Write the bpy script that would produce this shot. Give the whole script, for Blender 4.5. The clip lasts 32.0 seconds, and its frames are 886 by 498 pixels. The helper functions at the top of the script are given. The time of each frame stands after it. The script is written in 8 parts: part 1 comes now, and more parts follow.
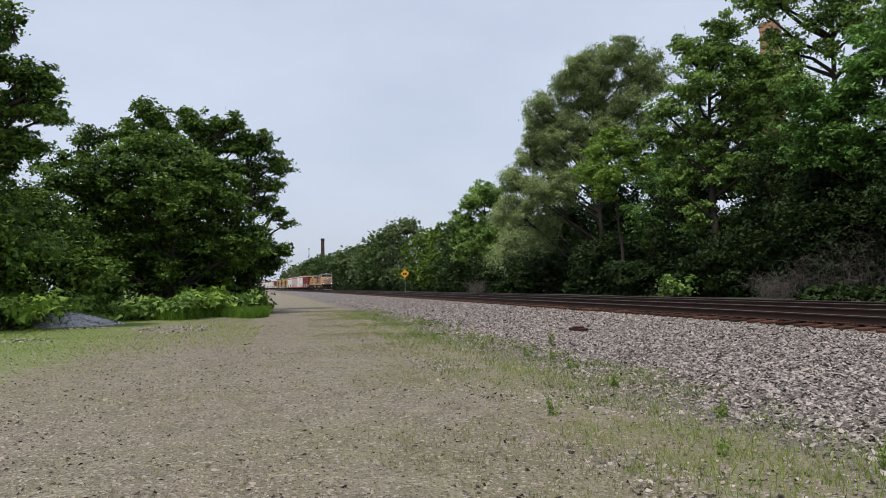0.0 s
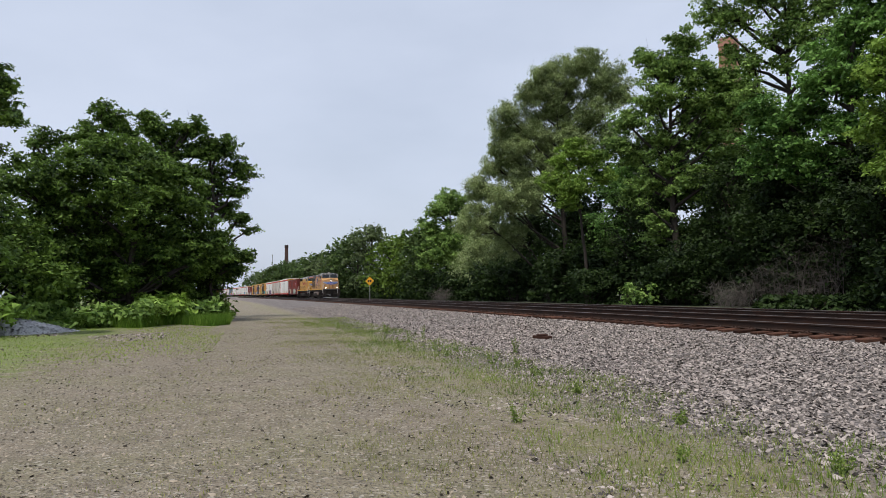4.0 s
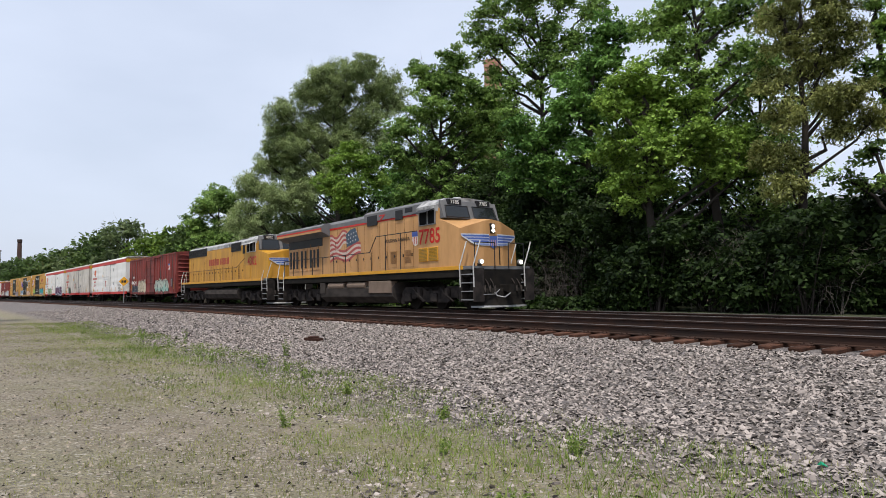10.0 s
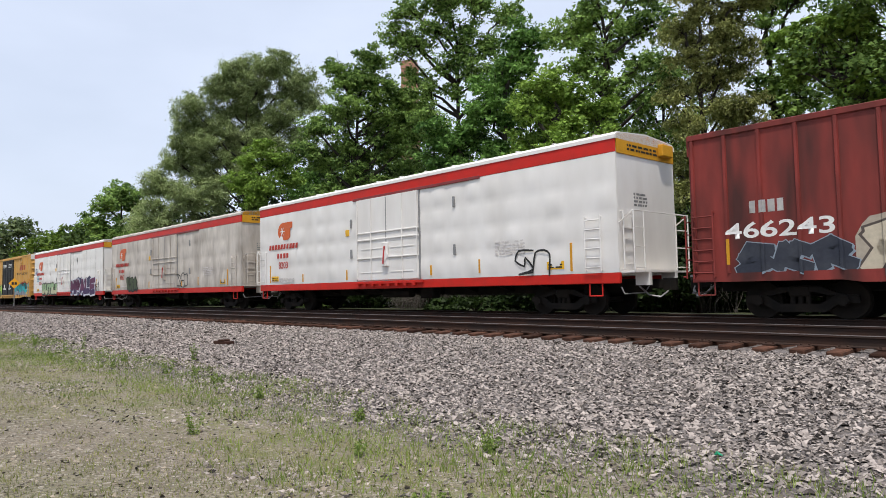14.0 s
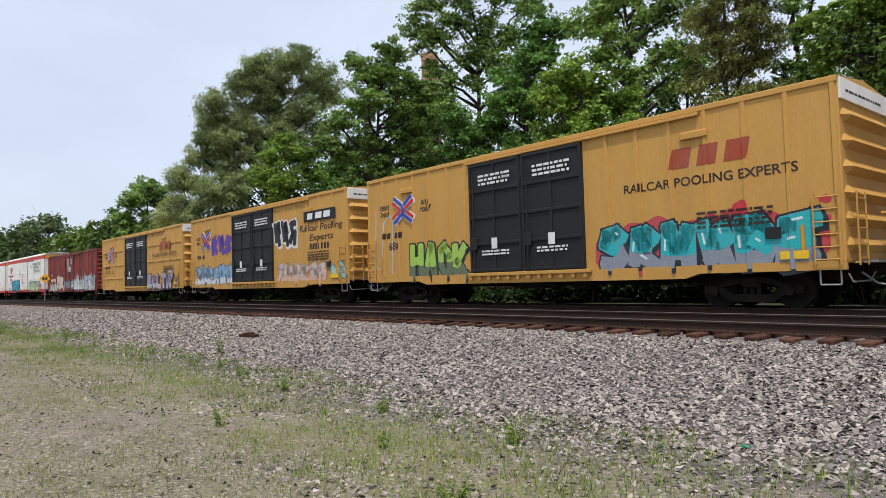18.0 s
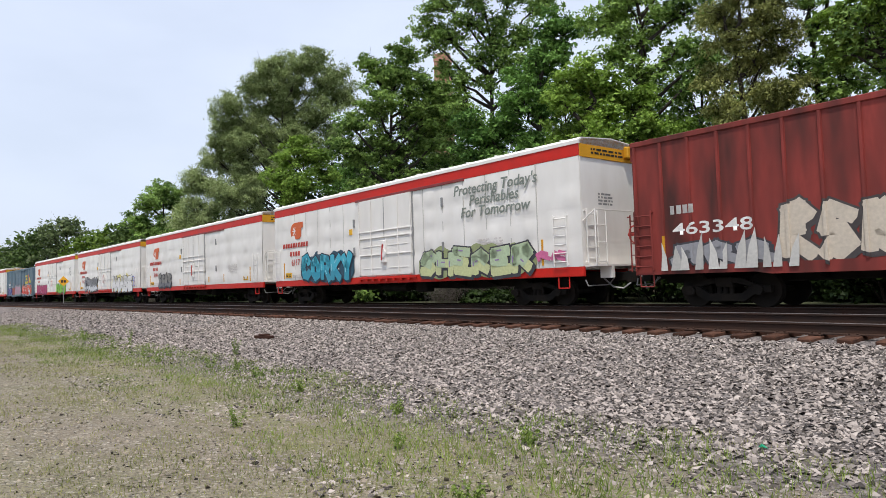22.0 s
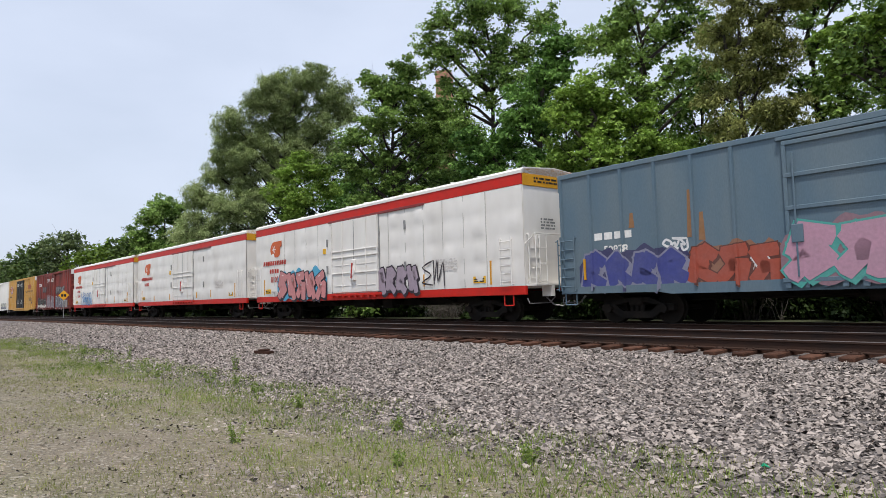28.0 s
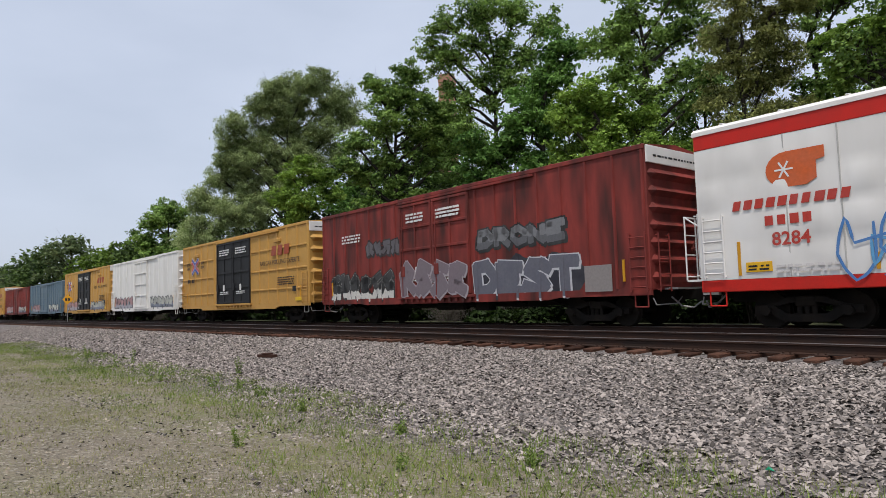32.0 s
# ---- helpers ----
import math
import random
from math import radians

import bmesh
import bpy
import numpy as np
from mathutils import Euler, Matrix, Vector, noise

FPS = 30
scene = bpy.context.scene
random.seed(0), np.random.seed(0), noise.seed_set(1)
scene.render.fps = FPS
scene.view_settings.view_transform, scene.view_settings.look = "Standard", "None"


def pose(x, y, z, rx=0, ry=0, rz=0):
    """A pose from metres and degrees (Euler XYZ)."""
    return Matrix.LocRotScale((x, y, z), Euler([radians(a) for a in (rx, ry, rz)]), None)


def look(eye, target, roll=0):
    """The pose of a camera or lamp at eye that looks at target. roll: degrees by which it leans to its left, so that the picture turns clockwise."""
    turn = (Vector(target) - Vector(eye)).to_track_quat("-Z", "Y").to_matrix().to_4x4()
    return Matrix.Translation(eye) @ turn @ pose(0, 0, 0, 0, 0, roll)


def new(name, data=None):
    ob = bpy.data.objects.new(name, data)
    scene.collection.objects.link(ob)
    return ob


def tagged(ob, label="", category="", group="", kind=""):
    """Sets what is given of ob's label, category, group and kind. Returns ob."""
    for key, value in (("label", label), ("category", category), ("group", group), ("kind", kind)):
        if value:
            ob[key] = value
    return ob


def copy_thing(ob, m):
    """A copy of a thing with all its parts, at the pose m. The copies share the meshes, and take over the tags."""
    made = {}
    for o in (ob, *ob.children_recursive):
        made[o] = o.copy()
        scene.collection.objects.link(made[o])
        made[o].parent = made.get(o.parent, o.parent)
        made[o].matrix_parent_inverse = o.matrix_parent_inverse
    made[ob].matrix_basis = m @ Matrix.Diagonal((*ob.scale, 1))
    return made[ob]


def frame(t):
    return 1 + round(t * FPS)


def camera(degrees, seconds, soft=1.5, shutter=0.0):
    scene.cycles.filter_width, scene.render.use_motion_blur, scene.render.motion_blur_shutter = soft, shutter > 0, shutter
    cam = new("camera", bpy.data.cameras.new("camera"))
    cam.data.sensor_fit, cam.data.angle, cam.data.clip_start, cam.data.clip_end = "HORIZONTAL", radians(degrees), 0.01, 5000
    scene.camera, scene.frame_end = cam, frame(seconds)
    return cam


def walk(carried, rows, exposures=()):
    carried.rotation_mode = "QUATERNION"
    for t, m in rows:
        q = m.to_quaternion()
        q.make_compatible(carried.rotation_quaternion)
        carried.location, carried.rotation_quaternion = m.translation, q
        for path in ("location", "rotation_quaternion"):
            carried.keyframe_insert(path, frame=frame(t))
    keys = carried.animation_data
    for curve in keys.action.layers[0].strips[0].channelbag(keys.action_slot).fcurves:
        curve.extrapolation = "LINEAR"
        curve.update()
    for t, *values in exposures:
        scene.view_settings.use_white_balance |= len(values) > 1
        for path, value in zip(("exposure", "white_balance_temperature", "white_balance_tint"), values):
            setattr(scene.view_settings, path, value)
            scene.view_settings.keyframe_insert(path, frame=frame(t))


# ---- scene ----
EYE = 1.5
cam = camera(66.6, 32.0, soft=0.7)
walk(cam, [
    (0.0, pose(0, 0, EYE, 93.12, 0.89, 77.09)),
    (0.5, pose(0, 0, EYE, 93.15, 0.82, 76.57)),
    (1.0, pose(0, 0, EYE, 93.38, 0.77, 75.93)),
    (1.5, pose(0, 0, EYE, 93.45, 0.73, 75.90)),
    (2.0, pose(0, 0, EYE, 93.51, 0.68, 75.41)),
    (2.5, pose(0, 0, EYE, 93.49, 0.82, 74.96)),
    (4.5, pose(0, 0, EYE, 93.78, 0.74, 73.91)),
    (5.0, pose(0, 0, EYE, 93.67, 0.96, 73.37)),
    (5.5, pose(0, 0, EYE, 93.27, 1.04, 71.60)),
    (6.0, pose(0, 0, EYE, 93.36, 0.87, 70.58)),
    (6.5, pose(0, 0, EYE, 93.36, 0.83, 70.42)),
    (7.0, pose(0, 0, EYE, 93.36, 0.72, 69.50)),
    (7.5, pose(0, 0, EYE, 93.50, 0.67, 68.30)),
    (8.0, pose(0, 0, EYE, 93.45, 0.71, 66.37)),
    (8.5, pose(0, 0, EYE, 93.73, 0.84, 64.61)),
    (9.0, pose(0, 0, EYE, 93.93, 0.92, 60.99)),
    (9.5, pose(0, 0, EYE, 93.41, 0.79, 58.03)),
    (10.0, pose(0, 0, EYE, 93.66, 0.59, 55.02)),
    (10.5, pose(0, 0, EYE, 93.48, 0.15, 48.72)),
    (11.0, pose(0, 0, EYE, 93.61, 0.18, 47.79)),
    (11.5, pose(0, 0, EYE, 93.32, 0.22, 48.37)),
    (12.0, pose(0, 0, EYE, 93.42, 0.41, 48.40)),
    (12.5, pose(0, 0, EYE, 93.68, 0.65, 48.20)),
    (13.0, pose(0, 0, EYE, 93.62, 0.75, 47.69)),
    (13.5, pose(0, 0, EYE, 93.53, 0.86, 47.93)),
    (14.0, pose(0, 0, EYE, 93.65, 0.84, 47.91)),
    (14.5, pose(0, 0, EYE, 93.46, 0.96, 48.81)),
    (16.5, pose(0, 0, EYE, 93.75, 1.23, 47.90)),
    (17.0, pose(0, 0, EYE, 93.43, 1.29, 48.53)),
    (17.5, pose(0, 0, EYE, 92.99, 1.05, 49.44)),
    (18.0, pose(0, 0, EYE, 93.04, 1.21, 49.80)),
    (18.5, pose(0, 0, EYE, 93.42, 1.23, 49.81)),
    (19.0, pose(0, 0, EYE, 93.18, 1.16, 50.34)),
    (19.5, pose(0, 0, EYE, 93.15, 1.36, 50.17)),
    (20.0, pose(0, 0, EYE, 93.21, 1.58, 50.24)),
    (20.5, pose(0, 0, EYE, 93.18, 1.37, 50.26)),
    (21.0, pose(0, 0, EYE, 92.96, 1.53, 50.61)),
    (21.5, pose(0, 0, EYE, 92.92, 1.68, 50.72)),
    (22.0, pose(0, 0, EYE, 93.12, 1.52, 50.99)),
    (22.5, pose(0, 0, EYE, 93.29, 1.69, 51.76)),
    (23.0, pose(0, 0, EYE, 93.51, 1.51, 51.91)),
    (23.5, pose(0, 0, EYE, 93.41, 1.31, 51.61)),
    (24.0, pose(0, 0, EYE, 93.41, 1.37, 51.91)),
    (24.5, pose(0, 0, EYE, 93.48, 1.48, 52.01)),
    (25.0, pose(0, 0, EYE, 93.53, 1.63, 52.19)),
    (25.5, pose(0, 0, EYE, 93.50, 1.58, 52.23)),
    (27.5, pose(0, 0, EYE, 94.47, 1.39, 51.03)),
    (28.0, pose(0, 0, EYE, 94.47, 1.23, 51.03)),
    (28.5, pose(0, 0, EYE, 94.63, 1.26, 50.95)),
    (29.0, pose(0, 0, EYE, 94.92, 1.04, 51.17)),
    (29.5, pose(0, 0, EYE, 94.79, 0.97, 51.56)),
    (30.0, pose(0, 0, EYE, 94.80, 1.11, 51.65)),
    (30.5, pose(0, 0, EYE, 94.29, 1.13, 51.69)),
    (31.0, pose(0, 0, EYE, 94.32, 1.20, 51.72)),
    (31.5, pose(0, 0, EYE, 94.55, 1.32, 51.35)),
    (32.0, pose(0, 0, EYE, 94.77, 1.32, 51.30)),
], exposures=[(0, -0.3), (8.5, -0.3), (9.5, -0.2), (11, 0.12), (12, 0.18), (13, 0.18), (14, -0.02), (17, -0.16), (19, 0.02), (21, 0.02), (22, 0.02), (23, -0.32), (25, -0.37), (28, -0.1), (29, -0.24), (30, -0.28), (31, -0.36), (32, -0.33)])

# ---- world and sun ----
SUN_ELEV, SUN_AZ = radians(68), radians(142)   # azimuth from +y towards +x
world = bpy.data.worlds.new("world")
scene.world = world
world.use_nodes = True
wn, wl = world.node_tree.nodes, world.node_tree.links
wn.clear()
w_out = wn.new("ShaderNodeOutputWorld")
w_bg = wn.new("ShaderNodeBackground")
w_sky = wn.new("ShaderNodeTexSky")
w_sky.sky_type = "NISHITA"
w_sky.sun_disc = False
w_sky.sun_elevation, w_sky.sun_rotation = SUN_ELEV, SUN_AZ
w_sky.dust_density, w_sky.air_density = 3.0, 1.2
w_mix = wn.new("ShaderNodeMix")
w_mix.data_type = "RGBA"
w_co = wn.new("ShaderNodeTexCoord")
w_map = wn.new("ShaderNodeMapping")
w_map.inputs["Scale"].default_value = (1.0, 1.0, 2.6)
w_noise = wn.new("ShaderNodeTexNoise")
w_noise.inputs["Scale"].default_value = 1.6
w_noise.inputs["Detail"].default_value = 5.0
w_ramp = wn.new("ShaderNodeValToRGB")
w_ramp.color_ramp.elements[0].position, w_ramp.color_ramp.elements[1].position = 0.25, 0.75
w_ramp.color_ramp.elements[0].color = (0.60, 0.60, 0.60, 1)
w_ramp.color_ramp.elements[1].color = (0.97, 0.97, 0.97, 1)
w_mix.inputs["B"].default_value = (7.35, 8.12, 9.85, 1)
w_bg.inputs["Strength"].default_value = 0.118
wl.new(w_co.outputs["Generated"], w_map.inputs["Vector"])
wl.new(w_map.outputs["Vector"], w_noise.inputs["Vector"])
wl.new(w_noise.outputs["Fac"], w_ramp.inputs["Fac"])
wl.new(w_ramp.outputs["Color"], w_mix.inputs["Factor"])
wl.new(w_sky.outputs["Color"], w_mix.inputs["A"])
wl.new(w_mix.outputs["Result"], w_bg.inputs["Color"])
wl.new(w_bg.outputs["Background"], w_out.inputs["Surface"])

sun = new("sun", bpy.data.lights.new("sun", "SUN"))
sun.data.energy, sun.data.angle, sun.data.color = 3.5, radians(3), (1.0, 0.95, 0.87)
sun.matrix_world = look((100 * math.sin(SUN_AZ) * math.cos(SUN_ELEV), 100 * math.cos(SUN_AZ) * math.cos(SUN_ELEV), 100 * math.sin(SUN_ELEV)), (0, 0, 0))

# ---- track geometry: one wide curve, bending towards the camera's side ----
R_CURVE = 2000.0
D_FAR = 16.947          # centre of the far track at its foot
D_NEAR = 12.55          # centre of the near track
Z_NEAR, Z_FAR = 0.765, 0.793   # rail heads
TILT_NEAR = radians(2.6)
# speed of the train in metres a second, at seconds; it eases off
PACE = ((0, 16.4), (7.3, 16.6), (8.3, 17.6), (12, 17.6), (20, 17.25), (32, 16.9))
S_MARK = -20.0          # arc length at which the cars' passing times are taken


def run(t):
    """How far the train has gone at t seconds."""
    ts = np.linspace(0.0, t, 200)
    v = np.interp(ts, [p[0] for p in PACE], [p[1] for p in PACE])
    return float(((v[1:] + v[:-1]) * 0.5 * np.diff(ts)).sum())


S_BEND, R_WIDE = 50.0, 4000.0     # beyond this the curve is wider


def heading(s):
    """Turn of the track at arc length s."""
    c = max(-S_BEND, min(S_BEND, s))
    return -c / R_CURVE - (s - c) / R_WIDE


def along(s, lat, z=0.0):
    """Place of a point at arc length s and lateral distance lat."""
    c = max(-S_BEND, min(S_BEND, s))
    a, b = c / R_CURVE, (s - c) / R_WIDE
    ahead = R_WIDE * math.sin(b) + (lat - D_FAR) * math.sin(b)
    out = R_WIDE * (math.cos(b) - 1) + (lat - D_FAR) * math.cos(b)
    x = (R_CURVE + out) * math.sin(a) + ahead * math.cos(a)
    return Vector((x, D_FAR - R_CURVE + (R_CURVE + out) * math.cos(a) - ahead * math.sin(a), z))


def curve_shift(x):
    """How far the curve has moved towards -y at x."""
    return (x * x - (1 - R_CURVE / R_WIDE) * np.maximum(0.0, np.abs(x) - S_BEND) ** 2) / (2 * R_CURVE)


# ---- materials ----
def node_mat(name, color, rough=0.7, metal=0.0, noise_scale=3.0, amount=0.25, fine=40.0, fine_amount=0.15, bump=0.1, color2=None, island=0.0, obj=0.0, stretch=None):
    m = bpy.data.materials.new(name)
    m.use_nodes = True
    n, l = m.node_tree.nodes, m.node_tree.links
    b = n["Principled BSDF"]
    b.inputs["Roughness"].default_value, b.inputs["Metallic"].default_value = rough, metal
    b.inputs["Specular IOR Level"].default_value = 0.5 if metal or rough < 0.3 else (0.28 if rough < 0.8 else 0.12)
    co = n.new("ShaderNodeTexCoord")
    vec = co.outputs["Object"]
    if stretch:
        mp = n.new("ShaderNodeMapping")
        mp.inputs["Scale"].default_value = stretch
        l.new(vec, mp.inputs["Vector"])
        vec = mp.outputs["Vector"]
    n1, n2 = n.new("ShaderNodeTexNoise"), n.new("ShaderNodeTexNoise")
    n1.inputs["Scale"].default_value, n2.inputs["Scale"].default_value = noise_scale, fine
    n1.inputs["Detail"].default_value, n2.inputs["Detail"].default_value = 4, 3
    l.new(vec, n1.inputs["Vector"])
    l.new(vec, n2.inputs["Vector"])
    c2 = color2 or tuple(c * 0.45 for c in color)
    r1 = n.new("ShaderNodeValToRGB")
    r1.color_ramp.elements[0].position, r1.color_ramp.elements[1].position = 0.38, 0.68
    l.new(n1.outputs["Fac"], r1.inputs["Fac"])
    mx = n.new("ShaderNodeMix")
    mx.data_type = "RGBA"
    mx.inputs["A"].default_value, mx.inputs["B"].default_value = (*color, 1), (*c2, 1)
    sc = n.new("ShaderNodeMath")
    sc.operation = "MULTIPLY"
    sc.inputs[1].default_value = amount
    l.new(r1.outputs["Color"], sc.inputs[0])
    l.new(sc.outputs[0], mx.inputs["Factor"])
    hv = n.new("ShaderNodeHueSaturation")
    l.new(mx.outputs["Result"], hv.inputs["Color"])
    ma = n.new("ShaderNodeMath")
    ma.operation = "MULTIPLY_ADD"
    ma.inputs[1].default_value, ma.inputs[2].default_value = fine_amount * 2, 1 - fine_amount
    l.new(n2.outputs["Fac"], ma.inputs[0])
    val = ma.outputs[0]
    for amt, src in ((island, "ShaderNodeNewGeometry"), (obj, "ShaderNodeObjectInfo")):
        if amt:
            g = n.new(src)
            mm = n.new("ShaderNodeMath")
            mm.operation = "MULTIPLY_ADD"
            mm.inputs[1].default_value, mm.inputs[2].default_value = amt * 2, 1 - amt
            l.new(g.outputs["Random Per Island" if island and src.endswith("Geometry") else "Random"], mm.inputs[0])
            m2 = n.new("ShaderNodeMath")
            m2.operation = "MULTIPLY"
            l.new(val, m2.inputs[0])
            l.new(mm.outputs[0], m2.inputs[1])
            val = m2.outputs[0]
    l.new(val, hv.inputs["Value"])
    l.new(hv.outputs["Color"], b.inputs["Base Color"])
    if bump:
        bp = n.new("ShaderNodeBump")
        bp.inputs["Strength"].default_value, bp.inputs["Distance"].default_value = bump, 0.02
        l.new(n2.outputs["Fac"], bp.inputs["Height"])
        l.new(bp.outputs["Normal"], b.inputs["Normal"])
    return m


def leaf_mat(name, c1, c2):
    m = bpy.data.materials.new(name)
    m.use_nodes = True
    n, l = m.node_tree.nodes, m.node_tree.links
    n.clear()
    out, add = n.new("ShaderNodeOutputMaterial"), n.new("ShaderNodeMixShader")
    d, tr = n.new("ShaderNodeBsdfPrincipled"), n.new("ShaderNodeBsdfTranslucent")
    d.inputs["Roughness"].default_value = 0.6
    d.inputs["Specular IOR Level"].default_value = 0.2
    g = n.new("ShaderNodeNewGeometry")
    nz = n.new("ShaderNodeTexNoise")
    nz.inputs["Scale"].default_value = 0.45
    co = n.new("ShaderNodeTexCoord")
    l.new(co.outputs["Object"], nz.inputs["Vector"])
    mth = n.new("ShaderNodeMath")
    mth.operation = "MULTIPLY_ADD"
    mth.inputs[1].default_value = 0.95
    l.new(g.outputs["Random Per Island"], mth.inputs[0])
    m2 = n.new("ShaderNodeMath")
    m2.operation = "MULTIPLY_ADD"
    m2.inputs[1].default_value, m2.inputs[2].default_value = 1.8, -0.88
    l.new(nz.outputs["Fac"], m2.inputs[0])
    l.new(m2.outputs[0], mth.inputs[2])
    mx = n.new("ShaderNodeMix")
    mx.data_type = "RGBA"
    mx.inputs["A"].default_value, mx.inputs["B"].default_value = (*c1, 1), (*c2, 1)
    l.new(mth.outputs[0], mx.inputs["Factor"])
    l.new(mx.outputs["Result"], d.inputs["Base Color"])
    l.new(mx.outputs["Result"], tr.inputs["Color"])
    add.inputs["Fac"].default_value = 0.28
    l.new(d.outputs[0], add.inputs[1])
    l.new(tr.outputs[0], add.inputs[2])
    l.new(add.outputs[0], out.inputs["Surface"])
    return m


M = {
    "ballast": node_mat("ballast", (0.30, 0.27, 0.265), 0.9, noise_scale=0.5, amount=0.3, fine=14, fine_amount=0.5, bump=0.8, island=0.5),
    "bark": node_mat("bark", (0.05, 0.042, 0.036), 0.9, noise_scale=2, fine=20, bump=0.5),
    "rail": node_mat("rail", (0.035, 0.024, 0.02), 0.8, 0.0, noise_scale=2, color2=(0.06, 0.028, 0.018), amount=0.6),
    "rail_head": node_mat("rail_head", (0.13, 0.115, 0.11), 0.5, 0.5, noise_scale=6, amount=0.3),
    "tie": node_mat("tie", (0.085, 0.040, 0.026), 0.95, noise_scale=5, amount=0.6, color2=(0.03, 0.018, 0.014), fine=40, fine_amount=0.3, bump=0.6, obj=0.5),
    "white": node_mat("white_paint", (0.80, 0.775, 0.74), 0.5, noise_scale=1.2, amount=0.24, color2=(0.45, 0.41, 0.36), fine=1.3, fine_amount=0.04, bump=0.25, stretch=(1, 1, 0.35)),
    "red": node_mat("red_stripe", (0.58, 0.02, 0.012), 0.5, noise_scale=2, amount=0.3, color2=(0.26, 0.03, 0.02)),
    "yellow": node_mat("yellow_band", (0.62, 0.30, 0.02), 0.5, noise_scale=2, amount=0.2),
    "brown": node_mat("oxide_red", (0.25, 0.04, 0.032), 0.65, noise_scale=1.5, amount=0.95, color2=(0.055, 0.02, 0.017), fine=12, fine_amount=0.22, stretch=(1.2, 1, 0.28)),
    "ttx": node_mat("rail_yellow", (0.55, 0.305, 0.078), 0.6, noise_scale=1.3, amount=0.25, color2=(0.36, 0.18, 0.05), fine=30, stretch=(1, 1, 0.3)),
    "blue": node_mat("faded_blue", (0.105, 0.162, 0.21), 0.6, noise_scale=1.2, amount=0.6, color2=(0.16, 0.20, 0.22), stretch=(1, 1, 0.3)),
    "black": node_mat("black_paint", (0.02, 0.02, 0.022), 0.6, noise_scale=2, amount=0.3),
    "under": node_mat("underframe", (0.03, 0.026, 0.024), 0.85, noise_scale=3, amount=0.4, color2=(0.06, 0.045, 0.03)),
    "steel": node_mat("grey_steel", (0.28, 0.28, 0.28), 0.55, 0.3, noise_scale=3),
    "loco": node_mat("engine_yellow", (0.56, 0.305, 0.125), 0.5, noise_scale=1.6, amount=0.55, color2=(0.33, 0.165, 0.06), fine=9, fine_amount=0.12, stretch=(1, 1, 0.25)),
    "loco_grey": node_mat("engine_grey", (0.13, 0.13, 0.135), 0.6, noise_scale=1.5, amount=0.4, color2=(0.25, 0.24, 0.23)),
    # shade under the crowns is put into this near-black leaf colour
    "leaf_shaded": leaf_mat("leaf_shaded", (0.010, 0.022, 0.006), (0.042, 0.075, 0.016)),
    "leaf_mid": leaf_mat("leaf_mid", (0.058, 0.118, 0.026), (0.34, 0.50, 0.125)),
    "leaf_green": leaf_mat("leaf_green", (0.04, 0.10, 0.02), (0.22, 0.40, 0.09)),
    "leaf_bright": leaf_mat("leaf_bright", (0.08, 0.15, 0.02), (0.33, 0.49, 0.09)),
    "leaf_willow": leaf_mat("leaf_willow", (0.12, 0.17, 0.05), (0.44, 0.52, 0.24)),
    "leaf_brown": leaf_mat("leaf_brown", (0.10, 0.12, 0.03), (0.42, 0.44, 0.15)),
    "grass": leaf_mat("grass_blades", (0.08, 0.14, 0.025), (0.16, 0.21, 0.05)),
    "brick": node_mat("orange_brick", (0.46, 0.25, 0.175), 0.85, noise_scale=2, fine=12),
    "sign": node_mat("sign_yellow", (0.75, 0.36, 0.02), 0.5, noise_scale=4, amount=0.1),
}


